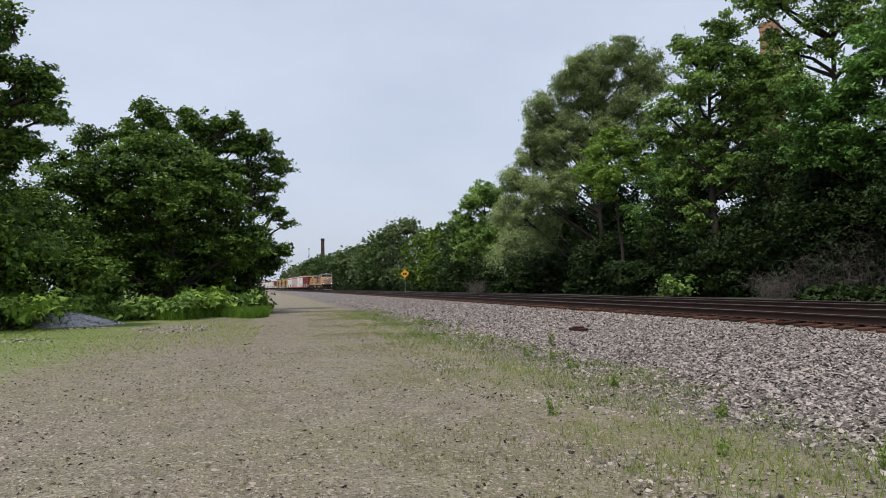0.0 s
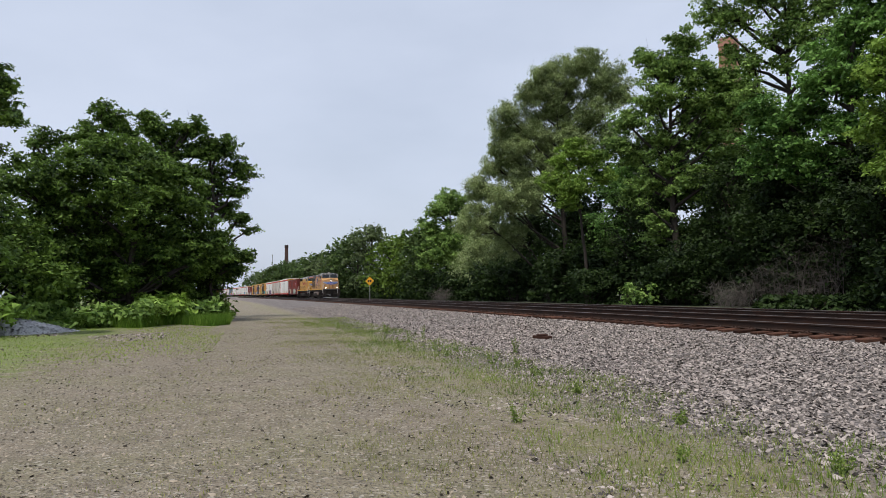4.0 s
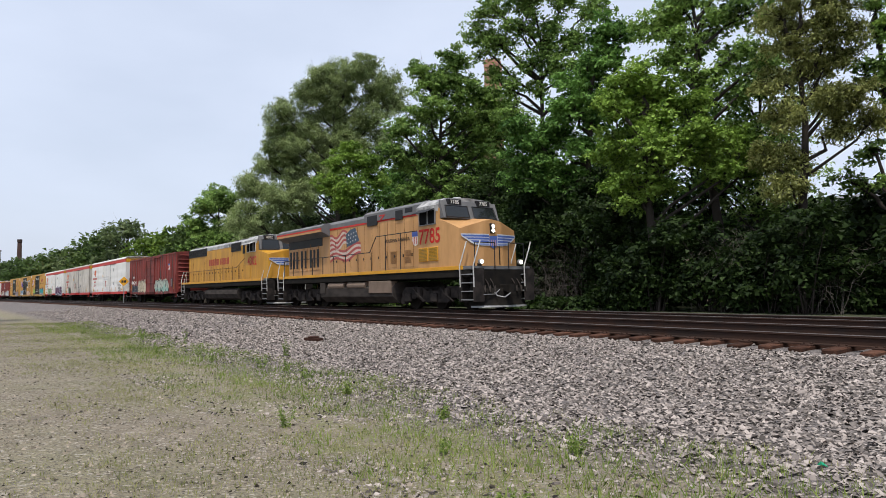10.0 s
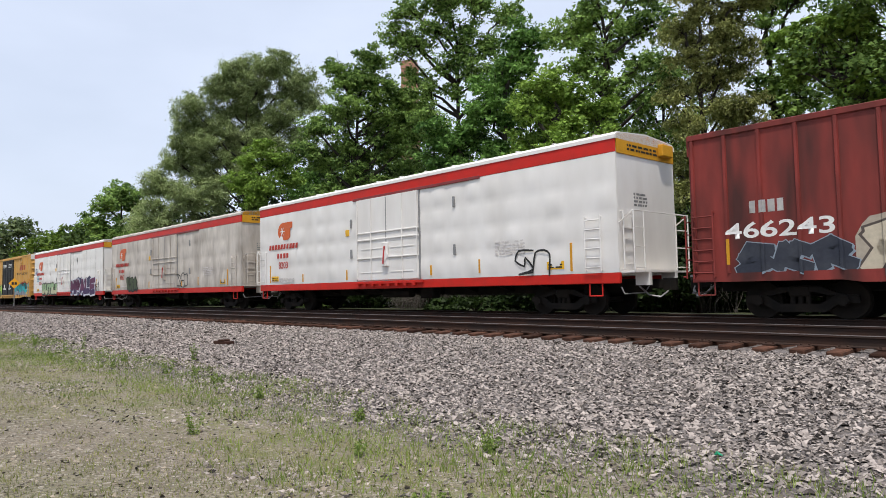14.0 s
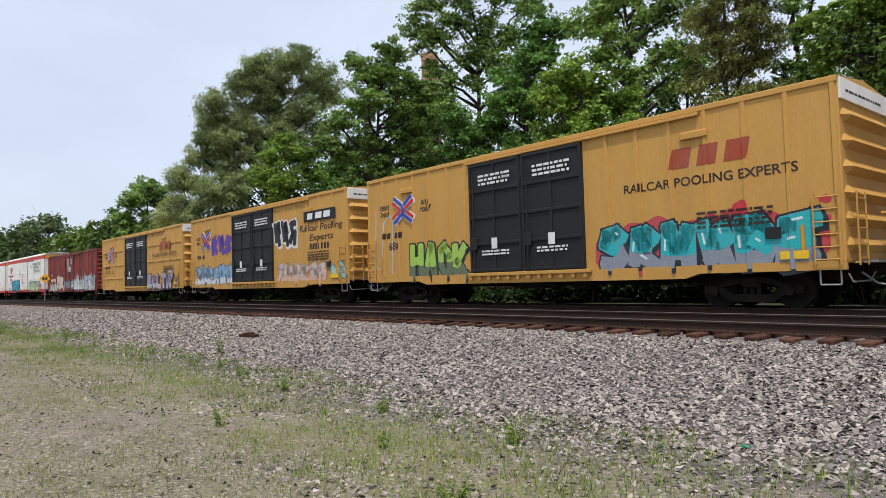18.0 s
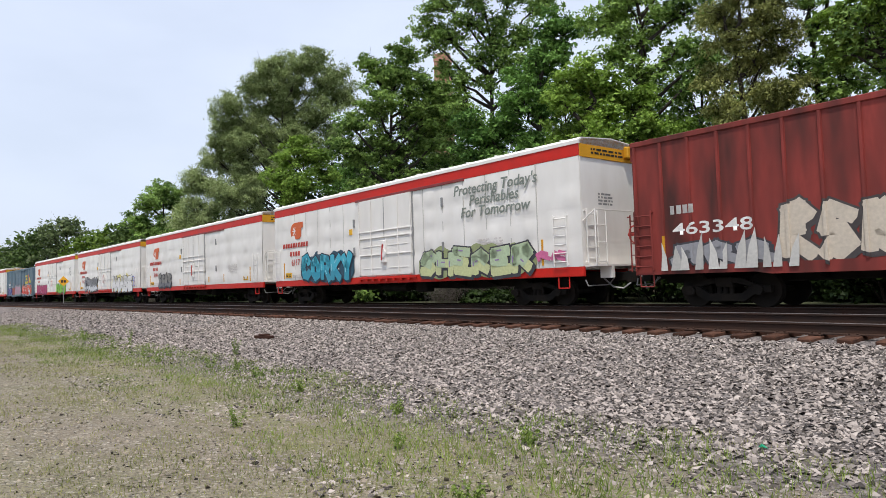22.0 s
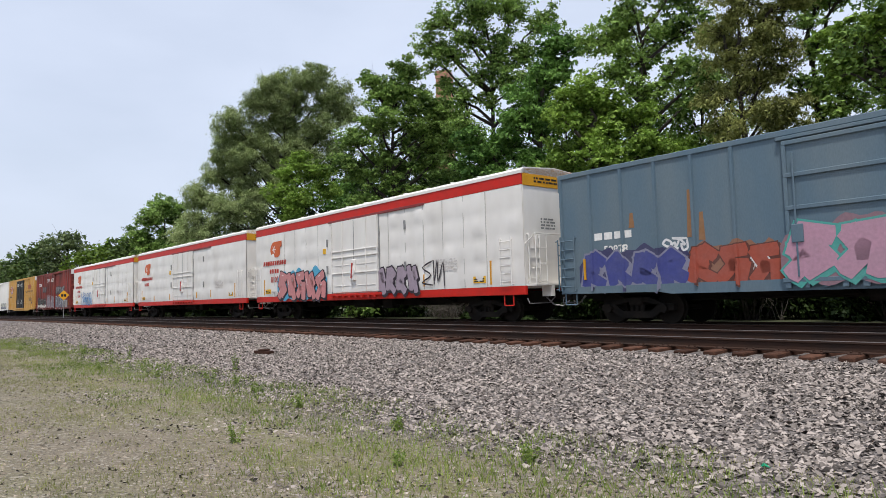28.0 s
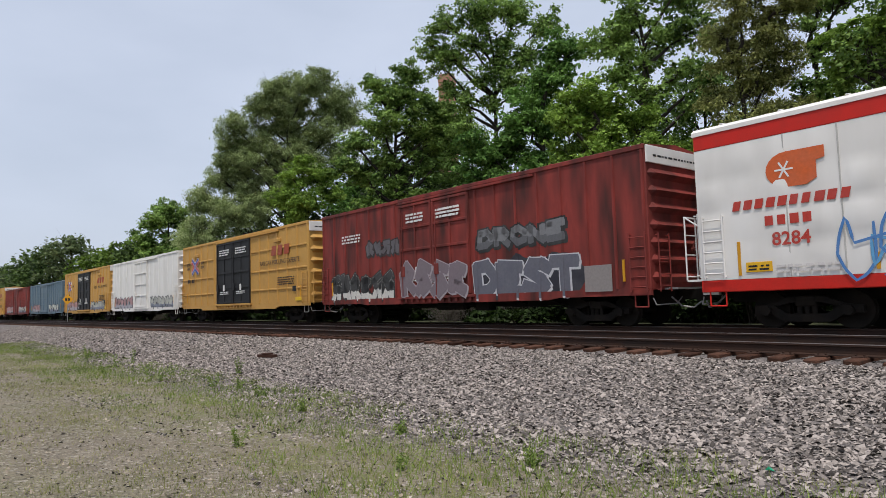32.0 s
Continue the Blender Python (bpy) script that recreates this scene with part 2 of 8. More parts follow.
# ---- mesh helpers ----
class Shape:
    """Gathers boxes, prisms, tubes and polygons into one mesh."""

    def __init__(self):
        self.v, self.f, self.link = [], [], 0

    def add(self, verts, faces):
        k = len(self.v)
        self.v.extend(tuple(p) for p in verts)
        self.f.extend(tuple(i + k for i in f) for f in faces)
        return self

    def box(self, x0, x1, y0, y1, z0, z1, c=0.0):
        if c <= 0:
            p = [(x, y, z) for z in (z0, z1) for y in (y0, y1) for x in (x0, x1)]
            return self.add(p, [(0, 2, 3, 1), (4, 5, 7, 6), (0, 1, 5, 4), (2, 6, 7, 3), (0, 4, 6, 2), (1, 3, 7, 5)])
        p = []
        for i, (X, sx) in enumerate(((x0, 1), (x1, -1))):
            for Y, sy in ((y0, 1), (y1, -1)):
                for Zz, sz in ((z0, 1), (z1, -1)):
                    p += [(X, Y + sy * c, Zz + sz * c), (X + sx * c, Y, Zz + sz * c), (X + sx * c, Y + sy * c, Zz)]
        k = lambda a, b, d, w: (a * 4 + b * 2 + d) * 3 + w
        f = []
        for a in (0, 1):
            f.append([k(a, 0, 0, 0), k(a, 0, 1, 0), k(a, 1, 1, 0), k(a, 1, 0, 0)])
            f.append([k(0, a, 0, 1), k(1, a, 0, 1), k(1, a, 1, 1), k(0, a, 1, 1)])
            f.append([k(0, 0, a, 2), k(0, 1, a, 2), k(1, 1, a, 2), k(1, 0, a, 2)])
        for a in (0, 1):
            for b in (0, 1):
                f.append([k(a, b, 0, 0), k(a, b, 1, 0), k(a, b, 1, 1), k(a, b, 0, 1)])
                f.append([k(a, 0, b, 0), k(a, 1, b, 0), k(a, 1, b, 2), k(a, 0, b, 2)])
                f.append([k(0, a, b, 1), k(1, a, b, 1), k(1, a, b, 2), k(0, a, b, 2)])
                for d in (0, 1):
                    f.append([k(a, b, d, 0), k(a, b, d, 1), k(a, b, d, 2)])
        return self.add(p, f)

    def prism(self, poly, y0, y1, axis="y"):
        """A polygon in (x, z) pushed from y0 to y1; axis 'x': polygon in (y, z), pushed along x; 'z': in (x, y)."""
        n = len(poly)
        put = {"y": lambda a, b, d: (a, d, b), "x": lambda a, b, d: (d, a, b), "z": lambda a, b, d: (a, b, d)}[axis]
        v = [put(a, b, d) for d in (y0, y1) for a, b in poly]
        f = [tuple(range(n)), tuple(range(2 * n - 1, n - 1, -1))] + [(i, (i + 1) % n, n + (i + 1) % n, n + i) for i in range(n)]
        return self.add(v, f)

    def tube(self, a, b, r, n=6, r2=None):
        a, b = Vector(a), Vector(b)
        d = (b - a).normalized()
        u = d.orthogonal().normalized()
        w = d.cross(u)
        r2 = r if r2 is None else r2
        v = [a + (u * math.cos(t) + w * math.sin(t)) * r for t in [2 * math.pi * i / n for i in range(n)]]
        v += [b + (u * math.cos(t) + w * math.sin(t)) * r2 for t in [2 * math.pi * i / n for i in range(n)]]
        f = [(i, (i + 1) % n, n + (i + 1) % n, n + i) for i in range(n)] + [tuple(range(n - 1, -1, -1)), tuple(range(n, 2 * n))]
        return self.add(v, f)

    def limb(self, pts, radii, n=7):
        """One continuous tapering tube along a bent line."""
        k, m = len(self.v), len(pts)
        pts = [Vector(p) for p in pts]
        for i, p in enumerate(pts):
            d = (pts[min(m - 1, i + 1)] - pts[max(0, i - 1)]).normalized()
            u = d.cross(Vector((0.31, 0.95, 0.05))).normalized()
            w = d.cross(u)
            self.v.extend(tuple(p + (u * math.cos(a) + w * math.sin(a)) * radii[i]) for a in [2 * math.pi * j / n for j in range(n)])
        self.f.extend((k + i * n + j, k + i * n + (j + 1) % n, k + (i + 1) * n + (j + 1) % n, k + (i + 1) * n + j) for i in range(m - 1) for j in range(n))
        return self

    def path(self, pts, r, n=5):
        for a, b in zip(pts[:-1], pts[1:]):
            self.tube(a, b, r, n)
        return self

    def mesh(self, name, mat, smooth=False):
        me = bpy.data.meshes.new(name)
        me.from_pydata(self.v, [], self.f)
        bm = bmesh.new()
        bm.from_mesh(me)
        bmesh.ops.recalc_face_normals(bm, faces=bm.faces)
        bm.to_mesh(me)
        bm.free()
        me.materials.append(mat)
        if smooth:
            me.polygons.foreach_set("use_smooth", [True] * len(me.polygons))
        return me


def part(name, shape, mat, parent=None, label="", smooth=False):
    """Links a shape as one mesh object under a thing or a part."""
    ob = new(name, shape if isinstance(shape, bpy.types.Mesh) else shape.mesh(name, mat, smooth))
    if parent is not None:
        ob.parent = parent
    if label:
        ob["label"] = label
    return ob


def thing(name, label, category, group="", at=None):
    e = new(name)
    tagged(e, label, category, group)
    if at is not None:
        e.matrix_world = at
    return e


def quads_mesh(name, verts, mat, n=4):
    """A mesh of separate n-cornered leaves from an array (count * n, 3)."""
    me = bpy.data.meshes.new(name)
    k = len(verts)
    me.vertices.add(k)
    me.vertices.foreach_set("co", np.asarray(verts, np.float32).ravel())
    me.loops.add(k)
    me.loops.foreach_set("vertex_index", np.arange(k, dtype=np.int32))
    me.polygons.add(k // n)
    me.polygons.foreach_set("loop_start", np.arange(0, k, n, dtype=np.int32))
    me.update(calc_edges=True)
    me.materials.append(mat)
    return me


# ---- ground ----
G_LAT = (-400, -60, -30, -8, 4.3, 7.0, 9.2, 10.5, 11.1, 11.6, 18.4, 19.8, 22, 60, 3000)
G_Z = (0.6, 0.5, 0.25, 0.02, 0.0, 0.13, 0.32, 0.435, 0.44, 0.47, 0.50, 0.42, 0.6, 0.9, 1.0)


def ground_z(x, y):
    """Height of the ground: flat lot, long ballast slope, track bed, low land behind."""
    x = np.clip(x, -600, 600)
    lat = y + curve_shift(x)
    z = np.interp(lat, G_LAT, G_Z)
    return z + 0.02 * np.sin(x * 0.9 + y * 0.5) * np.sin(y * 0.8 - x * 0.3) * (lat < 10.5)


def build_ground():
    xs = [-2500, -1500, -900, -600, -420] + list(np.arange(-320, -60, 8.0)) + list(np.arange(-60, 20, 0.8)) + [25, 40, 80, 200, 600, 2000]
    lats = [-2000, -900, -400, -150, -90, -60, -45] + list(np.arange(-40, -8, 2.0)) + list(np.arange(-8, 20, 0.4)) + [21, 22, 24, 28, 36, 50, 90, 200, 700, 2500]
    v, f = [], []
    for x in xs:
        for la in lats:
            y = la - curve_shift(max(-600, min(600, x)))
            lat_z = float(ground_z(max(-600, min(600, x)), y))
            v.append((x, y, lat_z))
    m = len(lats)
    for i in range(len(xs) - 1):
        for j in range(m - 1):
            f.append((i * m + j, (i + 1) * m + j, (i + 1) * m + j + 1, i * m + j + 1))
    me = bpy.data.meshes.new("ground")
    me.from_pydata(v, [], f)
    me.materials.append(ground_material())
    me.polygons.foreach_set("use_smooth", [True] * len(me.polygons))
    ob = new("ground", me)
    tagged(ob, "gravel lot with thin grass running up to the ballast", "ground", kind="structure")


def ground_material():
    """Dusty gravel lot, grass patches, grey ballast by lateral distance."""
    m = bpy.data.materials.new("ground")
    m.use_nodes = True
    n, l = m.node_tree.nodes, m.node_tree.links
    b = n["Principled BSDF"]
    b.inputs["Roughness"].default_value = 0.95
    co = n.new("ShaderNodeTexCoord")
    sep = n.new("ShaderNodeSeparateXYZ")
    l.new(co.outputs["Object"], sep.inputs[0])

    def mth(op, a, c=None, d=None):
        q = n.new("ShaderNodeMath")
        q.operation = op
        for i, s in enumerate((a, c, d)):
            if s is None:
                continue
            if isinstance(s, (int, float)):
                q.inputs[i].default_value = s
            else:
                l.new(s, q.inputs[i])
        return q.outputs[0]

    def nz(scale, detail=4, rough=0.6):
        q = n.new("ShaderNodeTexNoise")
        q.inputs["Scale"].default_value, q.inputs["Detail"].default_value, q.inputs["Roughness"].default_value = scale, detail, rough
        l.new(co.outputs["Object"], q.inputs["Vector"])
        return q.outputs["Fac"]

    def mix(fac, a, c):
        q = n.new("ShaderNodeMix")
        q.data_type = "RGBA"
        l.new(fac, q.inputs["Factor"])
        for key, s in (("A", a), ("B", c)):
            if isinstance(s, tuple):
                q.inputs[key].default_value = (*s, 1)
            else:
                l.new(s, q.inputs[key])
        return q.outputs["Result"]

    def ramp(v, lo, hi):
        q = n.new("ShaderNodeMapRange")
        q.inputs["From Min"].default_value, q.inputs["From Max"].default_value = lo, hi
        l.new(v, q.inputs["Value"])
        return q.outputs["Result"]

    x, y = sep.outputs["X"], sep.outputs["Y"]
    over = mth("MAXIMUM", mth("SUBTRACT", mth("ABSOLUTE", x), S_BEND), 0.0)
    lat = mth("ADD", y, mth("MULTIPLY", mth("SUBTRACT", mth("MULTIPLY", x, x), mth("MULTIPLY", mth("MULTIPLY", over, over), 1 - R_CURVE / R_WIDE)), 1 / (2 * R_CURVE)))
    big, mid, fine = nz(0.35), nz(2.2), nz(26, 3, 0.7)
    peb = n.new("ShaderNodeTexVoronoi")
    peb.inputs["Scale"].default_value = 30
    l.new(co.outputs["Object"], peb.inputs["Vector"])
    tiny = nz(90, 2, 0.7)
    dirt = mix(ramp(mid, 0.3, 0.7), (0.285, 0.238, 0.172), (0.18, 0.15, 0.108))
    dirt = mix(mth("MULTIPLY", ramp(big, 0.45, 0.62), 0.3), dirt, (0.20, 0.205, 0.085))
    dirt = mix(ramp(peb.outputs["Color"], 0.68, 0.85), dirt, (0.39, 0.345, 0.28))
    dirt = mix(ramp(fine, 0.54, 0.64), dirt, (0.10, 0.083, 0.066))
    grass = mix(ramp(tiny, 0.35, 0.65), (0.265, 0.265, 0.10), (0.135, 0.145, 0.05))
    stone = mix(ramp(peb.outputs["Color"], 0.2, 0.9), (0.08, 0.068, 0.063), (0.27, 0.235, 0.22))
    # grass at the foot of the ballast and beyond the lot, breaking up into scraps at its edges
    wob = mth("MULTIPLY_ADD", big, 3.0, -1.5)
    scrap = mth("MULTIPLY_ADD", fine, 1.1, mth("MULTIPLY_ADD", mid, 1.2, -1.21))
    band = mth("SUBTRACT", 1.0, mth("ABSOLUTE", mth("DIVIDE", mth("SUBTRACT", mth("ADD", lat, wob), 3.3), 2.6)))
    left = mth("MINIMUM", ramp(mth("MULTIPLY_ADD", wob, 1.6, lat), -2.5, -6.0), ramp(x, -5.0, -12.0))
    g1 = mth("ADD", mth("MAXIMUM", mth("MULTIPLY_ADD", band, 0.5, 0.0), mth("MULTIPLY", left, 0.85)), scrap)
    g1 = ramp(g1, 0.35, 0.62)
    lawn = mix(ramp(tiny, 0.35, 0.65), (0.20, 0.27, 0.05), (0.11, 0.17, 0.03))
    col = mix(mth("MULTIPLY", g1, 0.8), dirt, mix(left, grass, lawn))
    bal = ramp(mth("ADD", mth("MULTIPLY_ADD", big, 1.6, lat), mth("MULTIPLY", scrap, 1.4)), 4.8, 5.8)
    col = mix(bal, col, stone)
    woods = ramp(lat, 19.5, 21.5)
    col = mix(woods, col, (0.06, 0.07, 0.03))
    l.new(col, b.inputs["Base Color"])
    bp = n.new("ShaderNodeBump")
    bp.inputs["Strength"].default_value, bp.inputs["Distance"].default_value = 0.85, 0.045
    l.new(mth("ADD", fine, peb.outputs["Distance"]), bp.inputs["Height"])
    l.new(bp.outputs["Normal"], b.inputs["Normal"])
    return m


build_ground()


# ---- tracks ----
S0_TRACK, S1_TRACK = -330.0, 45.0
RAIL = [(-0.075, 0), (0.075, 0), (0.075, 0.014), (0.014, 0.03), (0.011, 0.14), (0.037, 0.15), (0.037, 0.18), (0.03, 0.186), (-0.03, 0.186), (-0.037, 0.18), (-0.037, 0.15), (-0.011, 0.14), (-0.014, 0.03), (-0.075, 0.014)]


def build_rail(lat, z_head, name, label):
    st = list(np.arange(S0_TRACK, S1_TRACK, 5.0))
    v, f, n = [], [], len(RAIL)
    for s in st:
        for a, b in RAIL:
            v.append(along(s, lat + a, z_head - 0.186 + b))
    for i in range(len(st) - 1):
        for j in range(n):
            f.append((i * n + j, i * n + (j + 1) % n, (i + 1) * n + (j + 1) % n, (i + 1) * n + j))
    top = thing(name, label, "rail", "rails of the two tracks")
    head = {5, 6, 7, 8, 9, 10}
    for pn, mat, want in (("web_and_foot", M["rail"], False), ("rail_head", M["rail_head"], True)):
        sh = Shape()
        sh.v, sh.f = v, [q for i, q in enumerate(f) if ((i % n) in (6, 7, 8)) == want]
        part(pn, sh, mat, top)
    return top


for k, (lat, z) in enumerate(((D_NEAR - 0.7525, 0.732), (D_NEAR + 0.7525, 0.80), (D_FAR - 0.7525, 0.787), (D_FAR + 0.7525, 0.799))):
    build_rail(lat, z, "rail", "rusty steel rail with a worn bright head, on wooden ties")

tie_shape = Shape().box(-0.115, 0.115, -1.3, 1.3, -0.17, 0.0, 0.02)
tie_mesh = tie_shape.mesh("tie", M["tie"])
plate_shape = Shape().box(-0.1, 0.1, -0.18, 0.18, -0.005, 0.018, 0.004)
for sx in (-0.06, 0.06):
    for sy in (-0.105, 0.105):
        plate_shape.box(sx - 0.014, sx + 0.014, sy - 0.018, sy + 0.018, 0.01, 0.045, 0.004)
plate_mesh = plate_shape.mesh("tie_plate", M["rail"])


def build_ties(lat, z, tilt, name):
    top = new(name)
    tagged(top, "row of weathered brown wooden ties under the rails", "railroad ties", kind="structure")
    near, s, rest = 0, -2.0, Shape()
    rnd = random.Random(int(lat * 10))
    while s > S0_TRACK:
        p = along(s, lat, z - 0.186)
        m = Matrix.Translation(p) @ Matrix.Rotation(heading(s) + rnd.uniform(-0.02, 0.02), 4, "Z") @ Matrix.Rotation(tilt, 4, "X") @ Matrix.Translation((0, rnd.uniform(-0.06, 0.06), rnd.uniform(-0.015, 0.01)))
        if near < 60:
            for dl in (-0.7525, 0.7525):
                pl = new("tie_plate", plate_mesh)
                pl.parent = top
                pl.matrix_basis = Matrix.Translation(along(s, lat + dl, z - 0.186 + dl * math.sin(tilt))) @ Matrix.Rotation(heading(s), 4, "Z") @ Matrix.Rotation(tilt, 4, "X")
        if near < 150:
            ob = new("tie", tie_mesh)
            ob.parent = top
            ob.matrix_basis = m
            near += 1
        else:
            k = len(rest.v)
            rest.v.extend(tuple(m @ Vector(q)) for q in tie_shape.v)
            rest.f.extend(tuple(i + k for i in q) for q in tie_shape.f)
        s -= 0.56
    ob = part("far_ties", rest, M["tie"], top)
    ob["kind"] = "stuff"


build_ties(D_NEAR, Z_NEAR, TILT_NEAR, "track_ties_near")
build_ties(D_FAR, Z_FAR, 0.008, "track_ties_far")

# ---- trees ----
def crown_leaves(rng, clumps, size, cover=1.0, droop=0.0, flat=0.6, core=0.12, tier=0.5):
    """Leaves as small pointed blades, gathered in sprays on the shells of the clumps (x, y, z, rx, ry, rz); a few larger ones inside."""
    out = []
    asp = 0.30 if droop else 0.58
    for cx, cy, cz, a, b, c in clumps:
        area = 4 * math.pi * ((a * b) ** 1.6 / 3 + (b * c) ** 1.6 / 3 + (a * c) ** 1.6 / 3) ** (1 / 1.6)
        k = max(5, int(0.72 * cover * area / (2 * size * size * asp)))
        kc = int(k * core)
        ns = max(3, int(8 + 5 * a))
        d = rng.normal(size=(ns, 3)) + (0, 0, 0.25)
        d /= np.linalg.norm(d, axis=1)[:, None]
        r = rng.uniform(0.45, 1.2, ns)
        hub = d * r[:, None] * (a, b, c) + (cx, cy, cz)
        pick = rng.integers(0, ns, k)
        wide = (rng.uniform(0.22, 0.48, ns) * (a + b) * 0.5)[pick]
        off = rng.normal(size=(k, 3)) * wide[:, None] * (0.75, 0.75, 0.32 if not droop else 0.5)
        p = hub[pick] + off
        p[:, 2] -= (0.28 + droop) * np.hypot(off[:, 0], off[:, 1])
        p[:kc] = rng.normal(size=(kc, 3)) * 0.32 * np.array((a, b, c)) + (cx, cy, cz)
        if droop:
            p[:, 2] -= droop * rng.uniform(0, 1, k) ** 2 * c * 1.1
        nrm = d[pick] * tier + rng.normal(size=(k, 3)) * 0.5 + (0, 0, flat)
        nrm /= np.linalg.norm(nrm, axis=1)[:, None]
        u = np.cross(nrm, rng.normal(size=(k, 3)))
        if droop:
            u = u * 0.6 + (0, 0, -1)
            u -= nrm * (u * nrm).sum(1)[:, None]
        u /= np.linalg.norm(u, axis=1)[:, None] + 1e-6
        w = np.cross(nrm, u)
        s = size * rng.uniform(0.6, 1.4, k)[:, None]
        s[:kc] *= 1.5
        q = np.stack([p - u * s, p + u * s * 0.55 + w * s * asp * 1.25, p + u * s * 0.55 - w * s * asp * 1.25], 1)
        out.append(q.reshape(-1, 3))
    return np.concatenate(out)


def lobe_clumps(rng, x, y, z0, lobes, scale):
    """Clumps filling round lobes (bearing, elevation, radius in metres, depth offset) about a tree at (x, y)."""
    dist = math.hypot(x, y)
    cl, hubs = [], []
    for lb in lobes:
        a, e, r = radians(lb[0]), radians(lb[1]), lb[2] * (1.16 if dist > 40 else 1.5)
        # the bearing meets the plane through the trunk that faces the camera
        th = a - math.atan2(x, y)
        dd = dist / max(0.2, math.cos(th)) + rng.uniform(-0.5, 0.5) * r
        c = Vector((dd * math.sin(a) - x, dd * math.cos(a) - y, EYE + dd * math.tan(e) - z0))
        hubs.append((c, r))
        for _ in range(max(6, int(5.2 * (r / scale) ** 2))):
            d = Vector(rng.normal(size=3)).normalized() * r * rng.uniform(0.15, 1.05)
            sz = scale * rng.uniform(0.4, 0.95)
            cl.append((c.x + d.x, c.y + d.y, c.z + d.z * 0.9, sz * 1.2, sz * 1.2, sz * 0.7, len(hubs) - 1))
    return cl, hubs


def tree(name, label, x, y, height, radius, leaf="leaf_mid", base=0.2, seed=1, size=0.11, cover=0.6, lean=0.0, droop=0.0, clumps=46, trunk=0.28, group="trees behind the tracks", category="tree", fork=0.0, lump=0.34, core=0.08, lobes=None, scale=0.95):
    """A tree: tapered trunk, limbs to the clumps, crown of many small leaves. base: where the leaves begin; fork: how open the crown is."""
    rng = np.random.default_rng(seed)
    z0 = float(ground_z(x, y)) - 0.1
    t = thing(name, label, category, group, Matrix.Translation((x, y, z0)))
    H, zb = height, height * base
    cl = []
    if lobes:
        cl, hubs = lobe_clumps(rng, x, y, z0, lobes, scale)
        H = max(c[2] for c in cl) * 0.96
    for i in range(0 if lobes else clumps):
        u = ((i + rng.uniform(0, 1)) / clumps)
        prof = (1 - ((u - 0.38) / 0.62) ** 2.0) ** 0.5 if u > 0.38 else 0.78 + 0.22 * u / 0.38
        ang = i * 2.39996 + rng.uniform(-0.6, 0.6)
        sz = radius * lump * rng.uniform(0.45, 1.2) * (1 - 0.35 * fork)
        rr = max(0.0, radius * prof * rng.uniform(0.3, 1.25) ** 0.6 - sz * 0.4)
        zc = zb + sz * 0.6 + (H - zb - sz * 1.3) * u
        cl.append((rr * math.cos(ang) + lean * u, rr * math.sin(ang), zc, sz * 1.25, sz * 1.25, sz * 0.8))
    part("crown", quads_mesh("crown", crown_leaves(rng, [c[:6] for c in cl], size, cover, droop, core=core), M[leaf], 3), None, t)
    wood = Shape()
    p, k = Vector((0, 0, -0.3)), 8
    spine, sway = [p], Vector((0, 0, 0))
    for i in range(k):
        u = (i + 1) / k
        sway += Vector((rng.uniform(-0.16, 0.16), rng.uniform(-0.16, 0.16), 0)) * (1 + fork)
        spine.append(Vector((lean * u * u, 0, H * 0.88 * u)) + sway)
    wood.limb(spine, [trunk * 1.25] + [trunk * (1 - 0.85 * (i + 1) / k) for i in range(k)], 9)
    ends = []
    for c, r in (hubs if lobes else []):
        # one bent limb to each lobe, twigs on from its end
        zc = max(1.5, min(H * 0.8, c.z - 0.75 * math.hypot(c.x, c.y) - 0.4 * r))
        j = min(k - 1, int(zc / (H * 0.88) * k))
        a = spine[j].lerp(spine[j + 1], min(1, zc / (H * 0.88) * k - j))
        m1 = a.lerp(c, 0.35) + Vector((rng.uniform(-0.4, 0.4), rng.uniform(-0.4, 0.4), rng.uniform(-0.5, 0.1)))
        m2 = a.lerp(c, 0.7) + Vector((rng.uniform(-0.4, 0.4), rng.uniform(-0.4, 0.4), rng.uniform(-0.3, 0.3)))
        tk = trunk * rng.uniform(0.3, 0.45)
        wood.limb([a, m1, m2, c], [tk, tk * 0.75, tk * 0.55, tk * 0.25], 6)
        ends.append((m2, c, tk))
    for c in (cl if lobes else []):
        m2, hub, tk = ends[c[6]]
        e = Vector(c[:3])
        q = m2.lerp(hub, rng.uniform(0.1, 1.0))
        m = q.lerp(e, 0.55) + Vector(rng.normal(size=3)) * 0.15
        wood.tube(q, m, tk * 0.22, 4, tk * 0.14).tube(m, e, tk * 0.14, 4, 0.006)
        for _ in range(2):
            wood.tube(m, e + Vector(rng.normal(size=3)) * c[3] * 0.5, tk * 0.1, 3, 0.005)
    for c in ([] if lobes else cl):
        far = math.hypot(c[0], c[1])
        zc = min(H * 0.84, max(0.5, c[2] - (0.5 + 0.3 * rng.uniform()) * far - 0.8))
        j = min(k - 1, int(zc / (H * 0.88) * k))
        a = spine[j].lerp(spine[j + 1], min(1, zc / (H * 0.88) * k - j))
        e = Vector(c[:3])
        m1 = a.lerp(e, 0.4) + Vector((rng.uniform(-0.3, 0.3), rng.uniform(-0.3, 0.3), 0.25 * far * rng.uniform(0, 0.6)))
        m2 = a.lerp(e, 0.75) + Vector((rng.uniform(-0.3, 0.3), rng.uniform(-0.3, 0.3), 0.2 * far * rng.uniform(0, 0.5)))
        tk = trunk * rng.uniform(0.2, 0.36)
